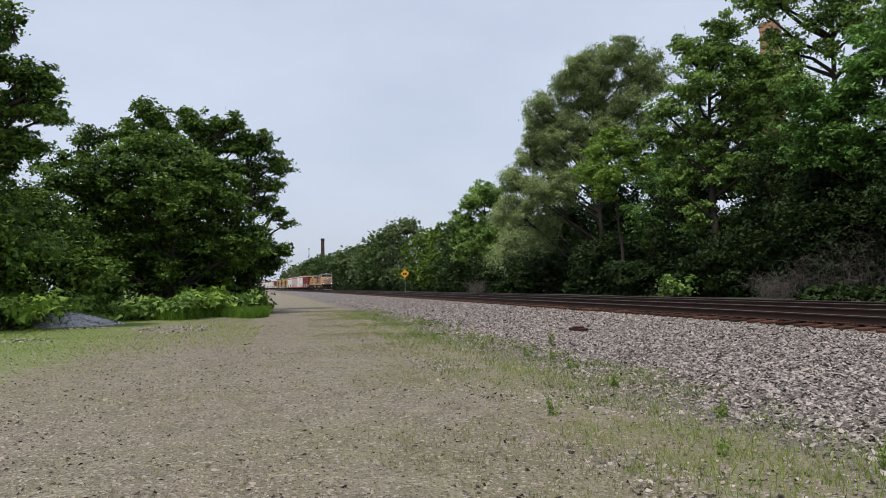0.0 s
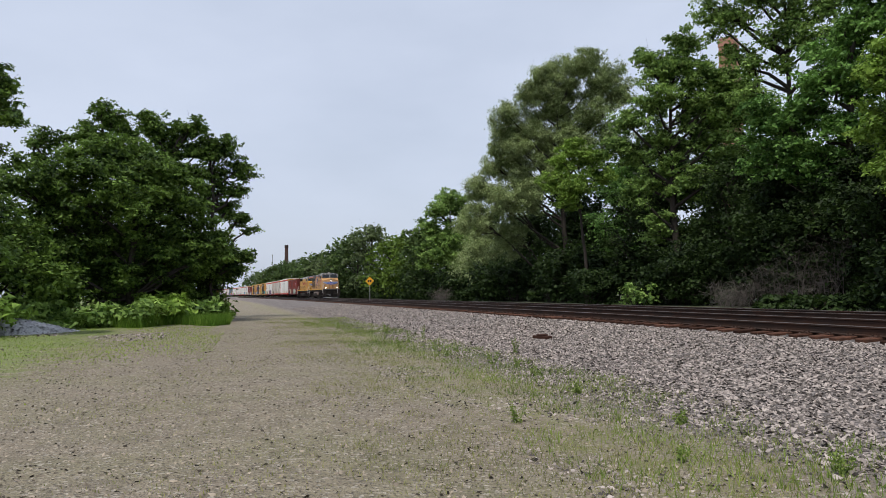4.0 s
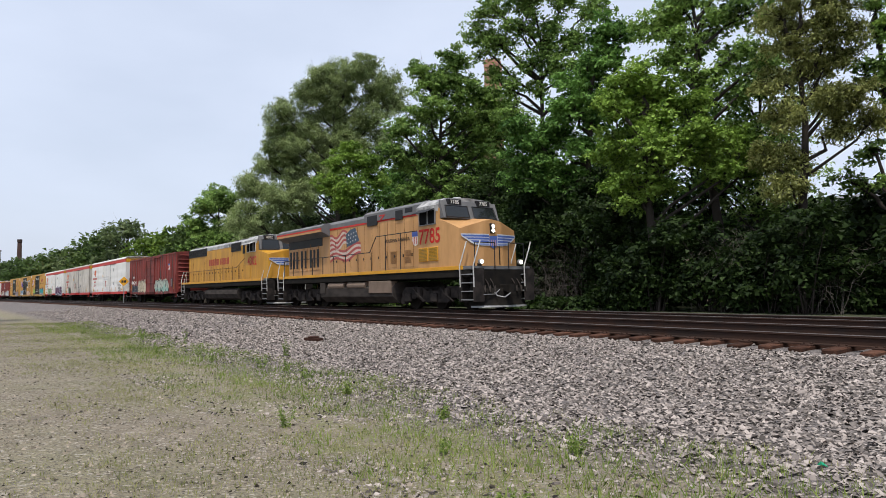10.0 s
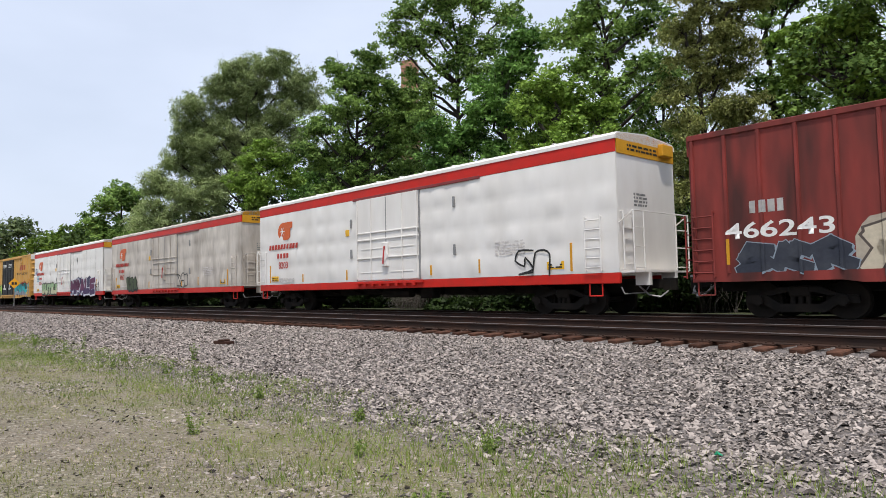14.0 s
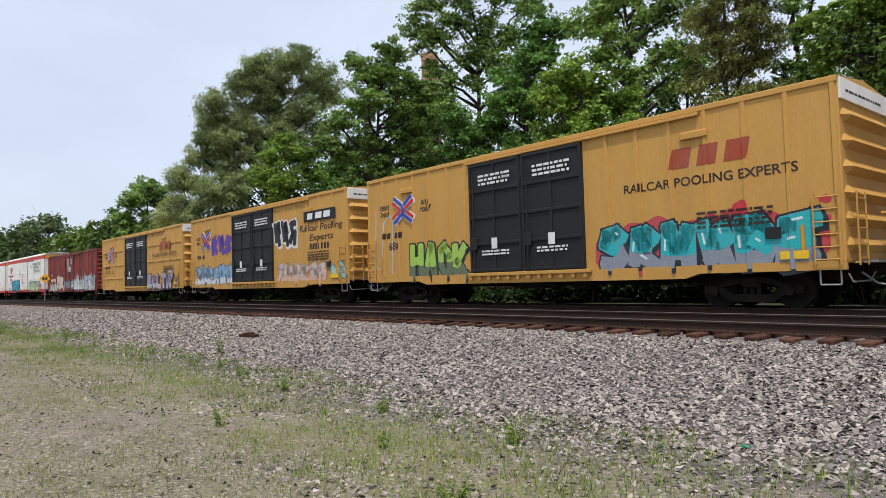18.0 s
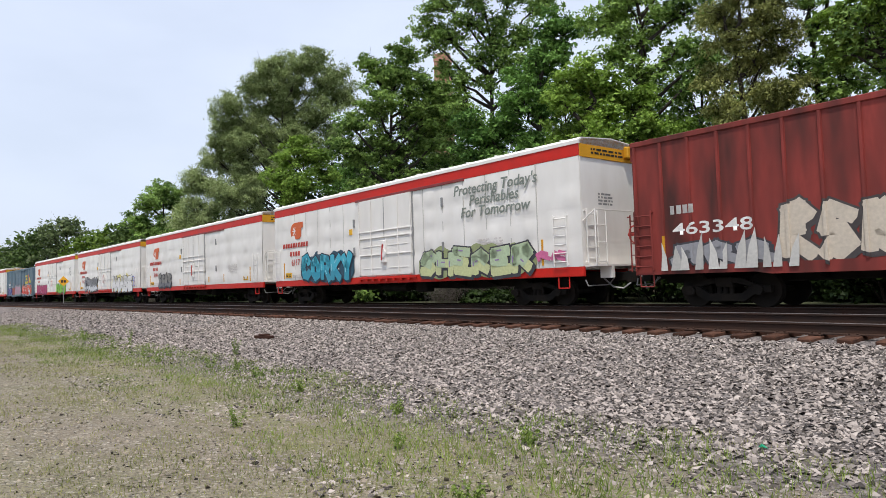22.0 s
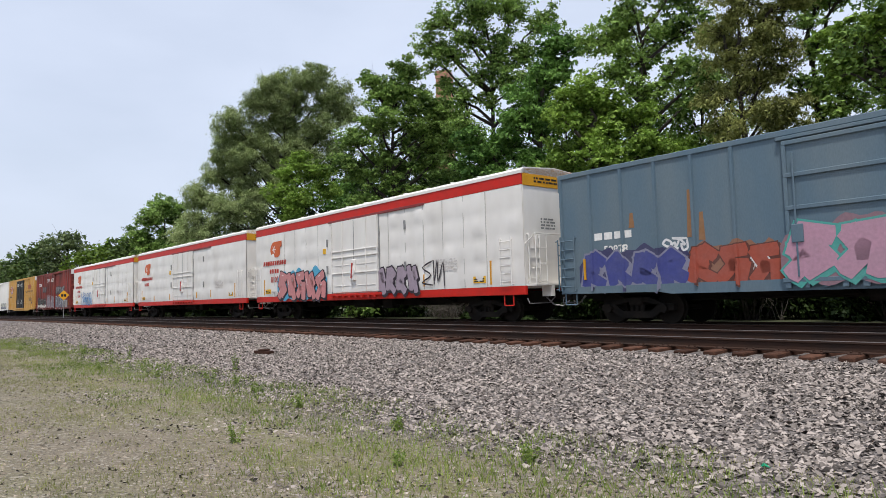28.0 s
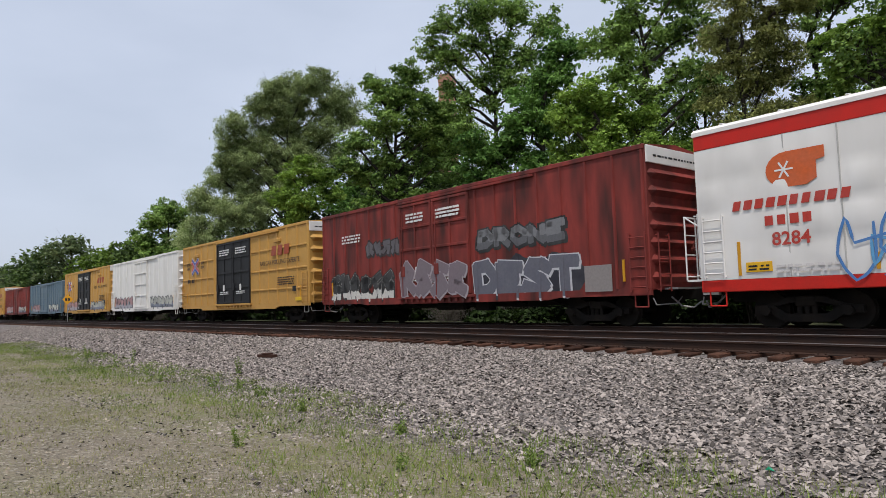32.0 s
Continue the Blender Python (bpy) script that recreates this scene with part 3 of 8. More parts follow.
        wood.limb([a, m1, m2, e], [tk, tk * 0.7, tk * 0.45, tk * 0.15], 5)
        for _ in range(3):
            f = e + Vector(rng.normal(size=3)) * c[3] * 0.6
            wood.tube(m2, f, tk * 0.3, 4, 0.008)
    part("trunk", wood, M["bark"], t, smooth=True)
    return t


def at_az(az, lat):
    """Ground point at the bearing az (degrees from +y towards +x) and lateral distance lat."""
    lo, hi = 0.0, lat
    tn = math.tan(radians(az))
    for _ in range(40):
        y = (lo + hi) / 2
        if y + curve_shift(y * tn) > lat:
            hi = y
        else:
            lo = y
    return y * tn, y


def row_tree(az, lat, top, radius, leaf, seed, label="full leafy green tree behind the railway tracks", **opt):
    """A tree by its bearing, lateral distance and the elevation of its top in degrees."""
    x, y = at_az(az, lat)
    h = math.hypot(x, y) * math.tan(radians(top)) + EYE - float(ground_z(x, y))
    return tree("tree", label, x, y, h, radius, leaf, seed=seed, **opt)


WILLOW = "grey-green willow with fine hanging leaves behind the tracks"
OPEN = "tall tree with an open airy crown and dark limbs"
BROWN = "tall tree with olive drooping leaves behind the tracks"
row_tree(-63.5, 27.0, 18.2, 4.9, "leaf_willow", 11, WILLOW, droop=0.3, size=0.1, cover=0.78, core=0.02, trunk=0.3, scale=0.75, lobes=[(-62.3, 18.4, 1.9), (-64.8, 17.8, 1.7), (-60.2, 17.4, 1.7), (-58.8, 15.8, 1.4), (-66.5, 16.3, 1.4), (-68.5, 14.7, 1.3), (-69, 13.4, 1), (-67.3, 13.3, 1.6), (-64.1, 15.3, 1.8), (-61.4, 14.3, 1.7), (-69.7, 10.9, 1.2), (-67.8, 10.7, 1.9), (-65.3, 12.1, 1.8), (-62.4, 12, 1.8), (-59.8, 12.4, 1.5), (-70.5, 8.8, 1.3), (-71.2, 9.2, 0.9), (-68.8, 7.8, 1.9), (-71.2, 6.2, 1.5), (-68.6, 4.5, 1.7), (-66.4, 8.3, 1.7), (-65.6, 16.6, 1.3), (-63.4, 16.8, 1.4), (-67.4, 12, 1.4), (-63.6, 13.4, 1.6), (-60.6, 15.6, 1.4), (-69, 12.2, 1.1), (-66.2, 14.4, 1.4), (-65, 10.2, 1.6), (-67.4, 9.4, 1.4)])
row_tree(-70.4, 26.5, 6.0, 3.0, "leaf_willow", 13, WILLOW, droop=0.4, clumps=40, size=0.12, cover=0.6)
row_tree(-62.2, 23.0, 11.4, 2.6, "leaf_bright", 14, "bright green young maple behind the tracks", size=0.085, scale=0.5, cover=0.94, trunk=0.16, lobes=[(-63.2, 11.9, 0.8), (-63.9, 10.9, 0.9), (-61.7, 10.8, 1), (-64.7, 9.2, 1), (-62.5, 8.9, 1.1), (-60.6, 9.6, 0.8), (-60.8, 11.2, 0.6), (-63.5, 7.8, 0.9)])
row_tree(-54.6, 26.0, 20.4, 4.2, "leaf_mid", 15, size=0.095, cover=0.9, scale=0.6, trunk=0.3, lobes=[(-56.1, 17.7, 1.1), (-56.8, 18.6, 0.5), (-53.7, 19.5, 0.9), (-54.2, 17.5, 1.3), (-56.2, 15, 1.3), (-58.6, 13.7, 1), (-53.4, 14.8, 1.4), (-58.1, 11.4, 1.2), (-55.8, 11.7, 1.4), (-53, 12, 1.4), (-59.5, 12.4, 0.7), (-56.8, 8.5, 1.1), (-54, 8.4, 1.3), (-58.2, 8.1, 0.9), (-51.6, 12.9, 1.2), (-51.1, 15.1, 0.9), (-50.8, 10.1, 1.2), (-56.4, 5.2, 1), (-50.8, 16.4, 0.9), (-51.8, 16.6, 0.8), (-50.0, 15.2, 0.9), (-49.4, 13.4, 1), (-51.2, 14.2, 0.9)])
# low trees under the big crowns carry their shade in the leaf colour
row_tree(-57.4, 26.8, 9.0, 2.8, "leaf_shaded", 17, clumps=38, size=0.1)
row_tree(-50.6, 27.2, 10.5, 2.8, "leaf_shaded", 16, clumps=36, size=0.1)
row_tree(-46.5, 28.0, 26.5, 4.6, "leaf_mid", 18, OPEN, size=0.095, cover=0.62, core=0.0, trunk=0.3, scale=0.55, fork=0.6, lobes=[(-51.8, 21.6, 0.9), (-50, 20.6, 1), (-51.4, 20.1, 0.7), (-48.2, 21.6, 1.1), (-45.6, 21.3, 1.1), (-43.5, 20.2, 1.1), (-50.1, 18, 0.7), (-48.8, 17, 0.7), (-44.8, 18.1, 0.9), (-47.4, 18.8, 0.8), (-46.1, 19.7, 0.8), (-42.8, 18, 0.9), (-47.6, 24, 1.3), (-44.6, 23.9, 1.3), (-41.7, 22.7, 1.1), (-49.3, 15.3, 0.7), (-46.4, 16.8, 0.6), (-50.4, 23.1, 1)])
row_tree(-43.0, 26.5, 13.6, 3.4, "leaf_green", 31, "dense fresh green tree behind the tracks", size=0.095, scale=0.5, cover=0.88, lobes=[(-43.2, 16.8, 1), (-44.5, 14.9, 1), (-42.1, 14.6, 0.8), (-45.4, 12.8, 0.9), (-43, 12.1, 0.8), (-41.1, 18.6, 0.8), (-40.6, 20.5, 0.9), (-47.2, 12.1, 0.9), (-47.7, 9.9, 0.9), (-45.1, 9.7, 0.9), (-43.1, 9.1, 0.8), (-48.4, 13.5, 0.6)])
row_tree(-46.2, 27.0, 10.5, 3.2, "leaf_shaded", 19, clumps=44, cover=0.8, base=0.25, size=0.1)
row_tree(-41.0, 27.5, 10.5, 3.0, "leaf_shaded", 32, clumps=40, cover=0.8, base=0.2, size=0.1)
row_tree(-37.4, 24.0, 17.6, 2.9, "leaf_bright", 20, "dense bright green tree behind the tracks", size=0.088, scale=0.45, cover=0.95, lobes=[(-39.1, 17.2, 0.6), (-37.3, 16.2, 0.7), (-40.6, 15.3, 0.7), (-38.3, 14, 0.9), (-35.6, 14.3, 0.7), (-33.8, 14.6, 0.5), (-33.4, 12.8, 0.6), (-40.2, 11.9, 0.8), (-37, 11.2, 0.9), (-34.3, 11.5, 0.7), (-30.9, 10.6, 0.7), (-32.2, 9.6, 0.6), (-30.1, 9.4, 0.4), (-39.3, 8.6, 0.8), (-37, 8.5, 0.5)])
row_tree(-32.2, 27.0, 29.0, 4.0, "leaf_mid", 21, OPEN, size=0.095, cover=0.65, core=0.0, fork=0.6, trunk=0.26, lean=-0.6, scale=0.55, lobes=[(-36.3, 20.8, 0.9), (-34.9, 21.9, 0.8), (-33.7, 18.9, 0.7), (-35.9, 18.2, 0.6), (-32.3, 20.8, 0.7), (-31.1, 18.1, 0.6), (-32.9, 16.2, 0.5), (-30.3, 15.1, 0.6), (-34.6, 16.6, 0.5), (-29.7, 20.8, 0.7), (-30.5, 23.8, 0.9), (-34.4, 24.7, 0.9), (-29.2, 12, 0.5), (-31.7, 12.4, 0.4), (-28.6, 17, 0.5)])
row_tree(-26.8, 25.5, 29.0, 3.4, "leaf_brown", 23, BROWN, droop=0.3, size=0.085, cover=0.75, core=0.0, scale=0.45, trunk=0.24, lobes=[(-27.7, 20.1, 0.6), (-26.9, 18, 0.6), (-28.2, 15.7, 0.6), (-25.8, 16.2, 0.6), (-24.9, 18.9, 0.6), (-24.1, 20.3, 0.6), (-23.5, 16.7, 0.6), (-27.5, 13.1, 0.6), (-24.7, 14, 0.6), (-23.2, 14.2, 0.5), (-24.1, 12, 0.5), (-26, 22.6, 0.9), (-22.9, 22, 0.7), (-28.8, 10.2, 0.6), (-27.2, 9.6, 0.4), (-28.1, 7.9, 0.5), (-22.2, 12, 0.4), (-22.7, 18.5, 0.3)])
row_tree(-20.2, 29.0, 31.0, 3.4, "leaf_mid", 24, OPEN, size=0.095, cover=0.62, core=0.0, fork=0.6, lean=-0.7, trunk=0.3, scale=0.45, lobes=[(-21.4, 14.7, 0.4), (-20, 13.3, 0.5), (-20.9, 18.2, 0.4), (-21.5, 19.8, 0.4), (-20.6, 15.8, 0.4), (-19.3, 14.4, 0.5), (-22.4, 15.7, 0.4), (-22.3, 9.6, 0.4), (-23.5, 7.6, 0.4), (-21.7, 7.4, 0.3), (-20.7, 21.5, 0.7), (-18.9, 21.5, 0.6)])
row_tree(-17.0, 24.5, 22.0, 2.8, "leaf_bright", 25, "bright green tree with a dark trunk behind the tracks", size=0.088, cover=0.94, scale=0.42, trunk=0.2, lobes=[(-19.4, 18.1, 0.5), (-17.5, 18.5, 0.5), (-15.7, 18.6, 0.6), (-18.7, 16.4, 0.5), (-16.9, 16.5, 0.5), (-15.3, 15.8, 0.6), (-19.8, 16.2, 0.3), (-15.2, 13.5, 0.5), (-16.9, 14.5, 0.4)])
row_tree(-11.6, 26.0, 30.0, 3.4, "leaf_mid", 26, clumps=46, base=0.3, cover=0.6, fork=0.4, core=0.0, size=0.09)
row_tree(-5.0, 25.0, 28.0, 3.4, "leaf_mid", 27, clumps=34, base=0.3, size=0.2)
for i, (az, lat, top, r, leaf) in enumerate(((-39.6, 31.0, 17.0, 2.6, "leaf_mid"), (-34.0, 31.5, 15.5, 2.4, "leaf_green"), (-29.6, 30.5, 19.0, 2.8, "leaf_mid"), (-14.0, 30.0, 19.0, 2.8, "leaf_mid"), (-49.0, 30.5, 16.0, 3.0, "leaf_mid"), (-58.5, 29.5, 11.0, 3.0, "leaf_green"))):
    row_tree(az, lat, top, r, leaf, 70 + i, "green tree standing deeper in the wood", clumps=48, size=0.1, cover=0.5, base=0.3, core=0.0, lump=0.3, trunk=0.2)
row_tree(-73.6, 25.0, 8.0, 3.7, "leaf_mid", 28, size=0.13, scale=0.8, cover=0.94, lobes=[(-73.6, 7.8, 1.6), (-74.5, 6.9, 1.4), (-72.4, 7.1, 1.6), (-75, 5.5, 1.9), (-73.1, 5, 2.3), (-71.7, 4, 1.9), (-74.6, 3.3, 2.1), (-72.7, 2.6, 2.1)])
row_tree(-62.5, 29.0, 8.0, 3.2, "leaf_shaded", 33, size=0.12, clumps=40, base=0.08)
row_tree(-66.5, 28.5, 7.0, 3.2, "leaf_shaded", 34, size=0.12, clumps=40, base=0.08)
row_tree(-71.6, 28.5, 6.0, 3.2, "leaf_shaded", 29, size=0.15, clumps=34, base=0.1)
M["leaf_far"] = leaf_mat("leaf_far", (0.035, 0.065, 0.018), (0.10, 0.155, 0.04))
M["leaf_far_willow"] = leaf_mat("leaf_far_willow", (0.07, 0.10, 0.04), (0.17, 0.22, 0.09))
M["leaf_far_bright"] = leaf_mat("leaf_far_bright", (0.06, 0.11, 0.015), (0.16, 0.24, 0.035))
for i, (az, lat, top, r, leaf) in enumerate(((-75.3, 24.5, 6.0, 3.8, "leaf_far"), (-76.9, 25.0, 5.5, 4.0, "leaf_far_bright"), (-78.4, 24.5, 4.9, 4.4, "leaf_far_bright"), (-80.1, 27.0, 6.0, 5.0, "leaf_far_willow"), (-81.4, 26.0, 5.3, 4.6, "leaf_far"), (-82.4, 25.5, 4.6, 5.2, "leaf_far"), (-83.5, 26.0, 3.8, 5.6, "leaf_far_willow"), (-84.6, 26.0, 3.5, 6.0, "leaf_far"), (-85.7, 26.5, 3.1, 6.5, "leaf_far"), (-86.7, 27.0, 2.9, 7.0, "leaf_far"), (-87.7, 27.0, 2.7, 7.5, "leaf_far"), (-88.5, 27.0, 2.2, 8.0, "leaf_far_willow"), (-89.4, 27.0, 1.9, 8.0, "leaf_far"))):
    row_tree(az, lat, top, r, leaf, 100 + i, "distant green tree along the railway", size=0.24 + 0.035 * i, clumps=34, trunk=0.25, base=0.06)


# brush along the far side of the tracks
def bush(az, lat, h, r, leaf, seed, label="dense green shrub at the edge of the trackbed", size=0.15, group="shrubs along the tracks"):
    x, y = at_az(az, lat)
    rng = np.random.default_rng(seed)
    t = thing("shrub", label, "shrub", group, Matrix.Translation((x, y, float(ground_z(x, y)) - 0.05)))
    cl = [(rng.uniform(-r, r), rng.uniform(-0.6, 0.6) * r, h * rng.uniform(0.12, 0.85), r * rng.uniform(0.35, 0.6), r * rng.uniform(0.3, 0.5), h * rng.uniform(0.14, 0.24)) for _ in range(16)]
    part("foliage", quads_mesh("foliage", crown_leaves(rng, cl, size, 0.8, core=0.1), M[leaf], 3), None, t)
    wood = Shape()
    for c in cl:
        a, e = Vector((c[0] * 0.25, c[1] * 0.25, -0.1)), Vector(c[:3])
        m = a.lerp(e, 0.5) + Vector((rng.uniform(-0.2, 0.2), rng.uniform(-0.2, 0.2), 0.2))
        wood.tube(a, m, 0.035, 5, 0.025).tube(m, e, 0.025, 5, 0.008)
    part("stem", wood, M["bark"], t)


# leaf colour darkened to stand for the shade of the crowns above
rb = random.Random(5)
az = -9.0
k = 0
while az > -87:
    lat = rb.uniform(24.0, 26.6)
    h = rb.uniform(2.4, 4.8) if az < -31 else rb.uniform(2.0, 3.2)
    w = rb.uniform(1.3, 1.9) * (1 + max(0, -az - 60) / 25)
    if not -36.4 < az < -34.0:
        bush(az, lat, h, w, rb.choice(("leaf_shaded", "leaf_shaded", "leaf_shaded") if az < -33 else ("leaf_shaded", "leaf_shaded")), 200 + k, size=0.1 + 0.1 * max(0, (-az - 55) / 20))
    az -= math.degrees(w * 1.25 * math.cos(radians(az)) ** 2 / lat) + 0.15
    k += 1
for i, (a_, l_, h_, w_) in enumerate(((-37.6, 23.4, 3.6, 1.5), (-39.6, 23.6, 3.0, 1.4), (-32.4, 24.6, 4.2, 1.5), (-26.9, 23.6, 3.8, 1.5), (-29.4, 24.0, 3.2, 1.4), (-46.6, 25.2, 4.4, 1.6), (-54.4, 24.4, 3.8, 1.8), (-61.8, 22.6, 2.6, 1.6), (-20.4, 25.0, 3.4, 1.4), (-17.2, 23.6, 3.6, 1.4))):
    bush(a_, l_, h_, w_, "leaf_shaded", 320 + i, size=0.1)
bush(-58.0, 21.4, 1.5, 0.8, "leaf_mid", 300, "low bright green sapling beside the tracks", 0.13)
# creepers take the darkened leaves too, for shade beside the tracks
bush(-47.5, 22.0, 0.7, 1.0, "leaf_shaded", 301, "low green creeper beside the tracks", 0.12)
bush(-44.8, 21.9, 0.7, 1.0, "leaf_shaded", 302, "low green creeper beside the tracks", 0.12)


def dry_bush(az, lat, h, r, seed, n=150):
    """A tangle of bare grey twigs."""
    x, y = at_az(az, lat)
    rng = random.Random(seed)
    sh = Shape()
    for i in range(n):
        p = Vector((rng.uniform(-0.8, 0.8) * r, rng.uniform(-0.5, 0.5), 0))
        ang, up = rng.uniform(0, 2 * math.pi), rng.uniform(0.35, 1.0) * h
        out = rng.uniform(0.2, 0.9) * r
        pts, k = [], 7
        for j in range(k):
            u = j / (k - 1)
            pts.append(p + Vector((math.cos(ang) * out * u * (0.5 + 0.5 * u), math.sin(ang) * out * 0.6 * u, up * (1.9 * u - 1.05 * u * u))) + Vector([rng.uniform(-0.1, 0.1) * (j > 0) for _ in range(3)]))
        rad = rng.uniform(0.007, 0.017)
        sh.limb(pts, [rad * (1.1 - 0.8 * j / (k - 1)) for j in range(k)], 4)
        for j in range(2, k):
            for _ in range(2):
                e = pts[j] + Vector([rng.uniform(-0.5, 0.5) for _ in range(3)])
                f = e + Vector([rng.uniform(-0.3, 0.3) for _ in range(3)])
                sh.limb([pts[j], e, f], [0.006, 0.0045, 0.003], 3)
    t = thing("dry_shrub", "tangle of bare grey-brown twigs beside the tracks", "shrub", "", Matrix.Translation((x, y, float(ground_z(x, y)) - 0.05)))
    part("tangle", sh, M["twig"], t)


M["twig"] = node_mat("dry_twig", (0.13, 0.115, 0.10), 0.9, noise_scale=4, amount=0.6)
dry_bush(-47.4, 24.4, 2.6, 2.4, 1, 60)
dry_bush(-45.2, 24.8, 3.8, 2.0, 3, 50)
dry_bush(-51.2, 22.2, 1.3, 1.4, 2, 40)
dry_bush(-38.5, 24.2, 3.0, 1.8, 7, 20)
dry_bush(-31.6, 24.2, 3.4, 2.2, 5, 26)
dry_bush(-26.0, 24.0, 2.8, 2.2, 8, 24)
dry_bush(-74.2, 21.6, 1.6, 2.2, 4, 50)

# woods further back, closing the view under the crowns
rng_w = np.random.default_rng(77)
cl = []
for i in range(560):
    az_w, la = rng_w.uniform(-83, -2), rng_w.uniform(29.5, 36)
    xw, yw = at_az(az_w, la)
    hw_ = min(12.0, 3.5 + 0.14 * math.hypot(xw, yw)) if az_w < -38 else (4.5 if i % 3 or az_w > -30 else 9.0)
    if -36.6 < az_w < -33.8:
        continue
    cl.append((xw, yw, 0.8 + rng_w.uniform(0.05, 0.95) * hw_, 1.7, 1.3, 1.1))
# the wood's dim inside is painted with the darkened leaf colour
tagged(new("woods", quads_mesh("woods", crown_leaves(rng_w, cl, 0.19, 0.6, core=0.2), M["leaf_shaded"], 3)), "dark mass of woods behind the trees", "woods", kind="stuff")

# trees beside the lot
LOT = "trees beside the lot"
DARK_T = "dark leafy tree at the edge of the gravel lot"


def lot_tree(az, dist, top, radius, seed, label=DARK_T, **opt):
    x, y = dist * math.sin(radians(az)), dist * math.cos(radians(az))
    h = dist * math.tan(radians(top)) + EYE - float(ground_z(x, y))
    return tree("tree", label, x, y, h, radius, "leaf_lot", seed=seed, group=LOT, **opt)


M["leaf_lot"] = leaf_mat("leaf_lot", (0.020, 0.047, 0.010), (0.18, 0.29, 0.05))
OPENLOT = "dark tree with an open leaning crown beside the lot"
lot_tree(-101.0, 46, 14.2, 3.5, 51, scale=0.55, size=0.1, cover=0.88, lobes=[(-101.1, 13.9, 0.8), (-100.5, 13.1, 0.9), (-102.3, 12.7, 0.6), (-99.4, 12.3, 0.8), (-101.7, 11.9, 0.9)])
lot_tree(-96.4, 47, 14.4, 3.4, 52, scale=0.6, size=0.1, cover=0.85, lobes=[(-97.5, 13.3, 1), (-98.2, 13.9, 0.6), (-95.1, 13, 1), (-96.2, 11.8, 1.3), (-94, 11.5, 1), (-94.5, 13.5, 0.6), (-94.9, 9.7, 1.1), (-97.1, 10, 1.5)])
lot_tree(-93.0, 48, 12.2, 2.3, 53, OPENLOT, scale=0.5, size=0.095, cover=0.75, core=0.0, lean=0.8, lobes=[(-93.1, 11.8, 0.9), (-91.8, 12, 0.9), (-91.1, 10.5, 0.9), (-92.7, 9.7, 1), (-93.6, 8.3, 0.9), (-90.4, 9.8, 0.6), (-90.9, 8.6, 0.6), (-91.8, 7.2, 0.8), (-93.1, 7.2, 0.6), (-90.7, 6.3, 0.6), (-90, 5.4, 0.4), (-91.3, 6.1, 0.5), (-92.2, 8.4, 0.6)])
lot_tree(-98.8, 41, 11.0, 3.6, 55, "broad dark leafy tree reaching down to the grass", scale=0.75, size=0.1, cover=0.9, lobes=[(-100, 10.7, 1.5), (-102, 9.8, 1.4), (-97.9, 9.5, 1.5), (-104, 8.8, 1.1), (-94.9, 7.8, 1.1), (-96.6, 7.3, 1.6), (-99.6, 7.3, 1.9), (-102.8, 6.3, 1.7), (-105.1, 7, 1.1), (-106.6, 8.2, 0.9), (-94, 5.1, 1.3), (-97.1, 3.7, 1.8), (-100.8, 3.3, 1.9), (-104.3, 3.2, 1.5), (-106.6, 4, 1.2), (-93.1, 2.8, 1), (-94.9, 1.9, 1.2), (-92.7, 4.2, 0.7), (-99.1, 1, 1.3), (-103.1, 1.1, 1.2)])
lot_tree(-92.8, 43, 4.0, 1.6, 56, scale=0.5, size=0.1, cover=0.94, trunk=0.14, lobes=[(-91.8, 2.8, 0.7), (-90.9, 3.3, 0.5), (-92.7, 1.9, 0.8), (-91.4, 1.9, 0.6), (-90.2, 3.3, 0.3)])
lot_tree(-105.2, 46, 12.0, 2.4, 54, OPENLOT, scale=0.5, size=0.1, cover=0.69, lobes=[(-104.8, 11.5, 0.7), (-103.6, 11.8, 0.5), (-105.5, 11.2, 0.4), (-105.1, 10.2, 0.8), (-106.6, 9.9, 0.6), (-107.9, 9.1, 0.6)])
lot_tree(-94.4, 45, 5.4, 2.3, 63, clumps=44, base=0.05, size=0.12, cover=0.8)
lot_tree(-98.0, 46, 6.0, 3.0, 64, clumps=44, base=0.05, size=0.12, cover=0.8)
lot_tree(-103.6, 44, 7.0, 3.2, 57, clumps=40, base=0.1)
lot_tree(-108.8, 37, 8.0, 3.2, 58, clumps=46, base=0.08)
lot_tree(-110.6, 31, 23.5, 3.9, 59, OPENLOT, scale=0.5, size=0.085, cover=0.85, lobes=[(-110, 19.1, 0.36), (-110.5, 18.1, 0.43), (-108.5, 15.1, 0.58), (-107.6, 15.2, 0.22), (-109.9, 15.5, 0.58), (-109.9, 13.2, 0.65), (-108.1, 13.4, 0.5), (-107.2, 12.9, 0.22), (-109.2, 10.9, 0.58), (-110.3, 9.9, 0.5), (-108.4, 10.5, 0.29), (-111.6, 12.5, 0.94), (-112, 16.3, 0.79), (-111.5, 8.7, 0.94)])
lot_tree(-116.0, 34, 14.0, 4.2, 60, clumps=40)
lot_tree(-113.0, 33, 7.0, 3.2, 62, clumps=40, base=0.08)
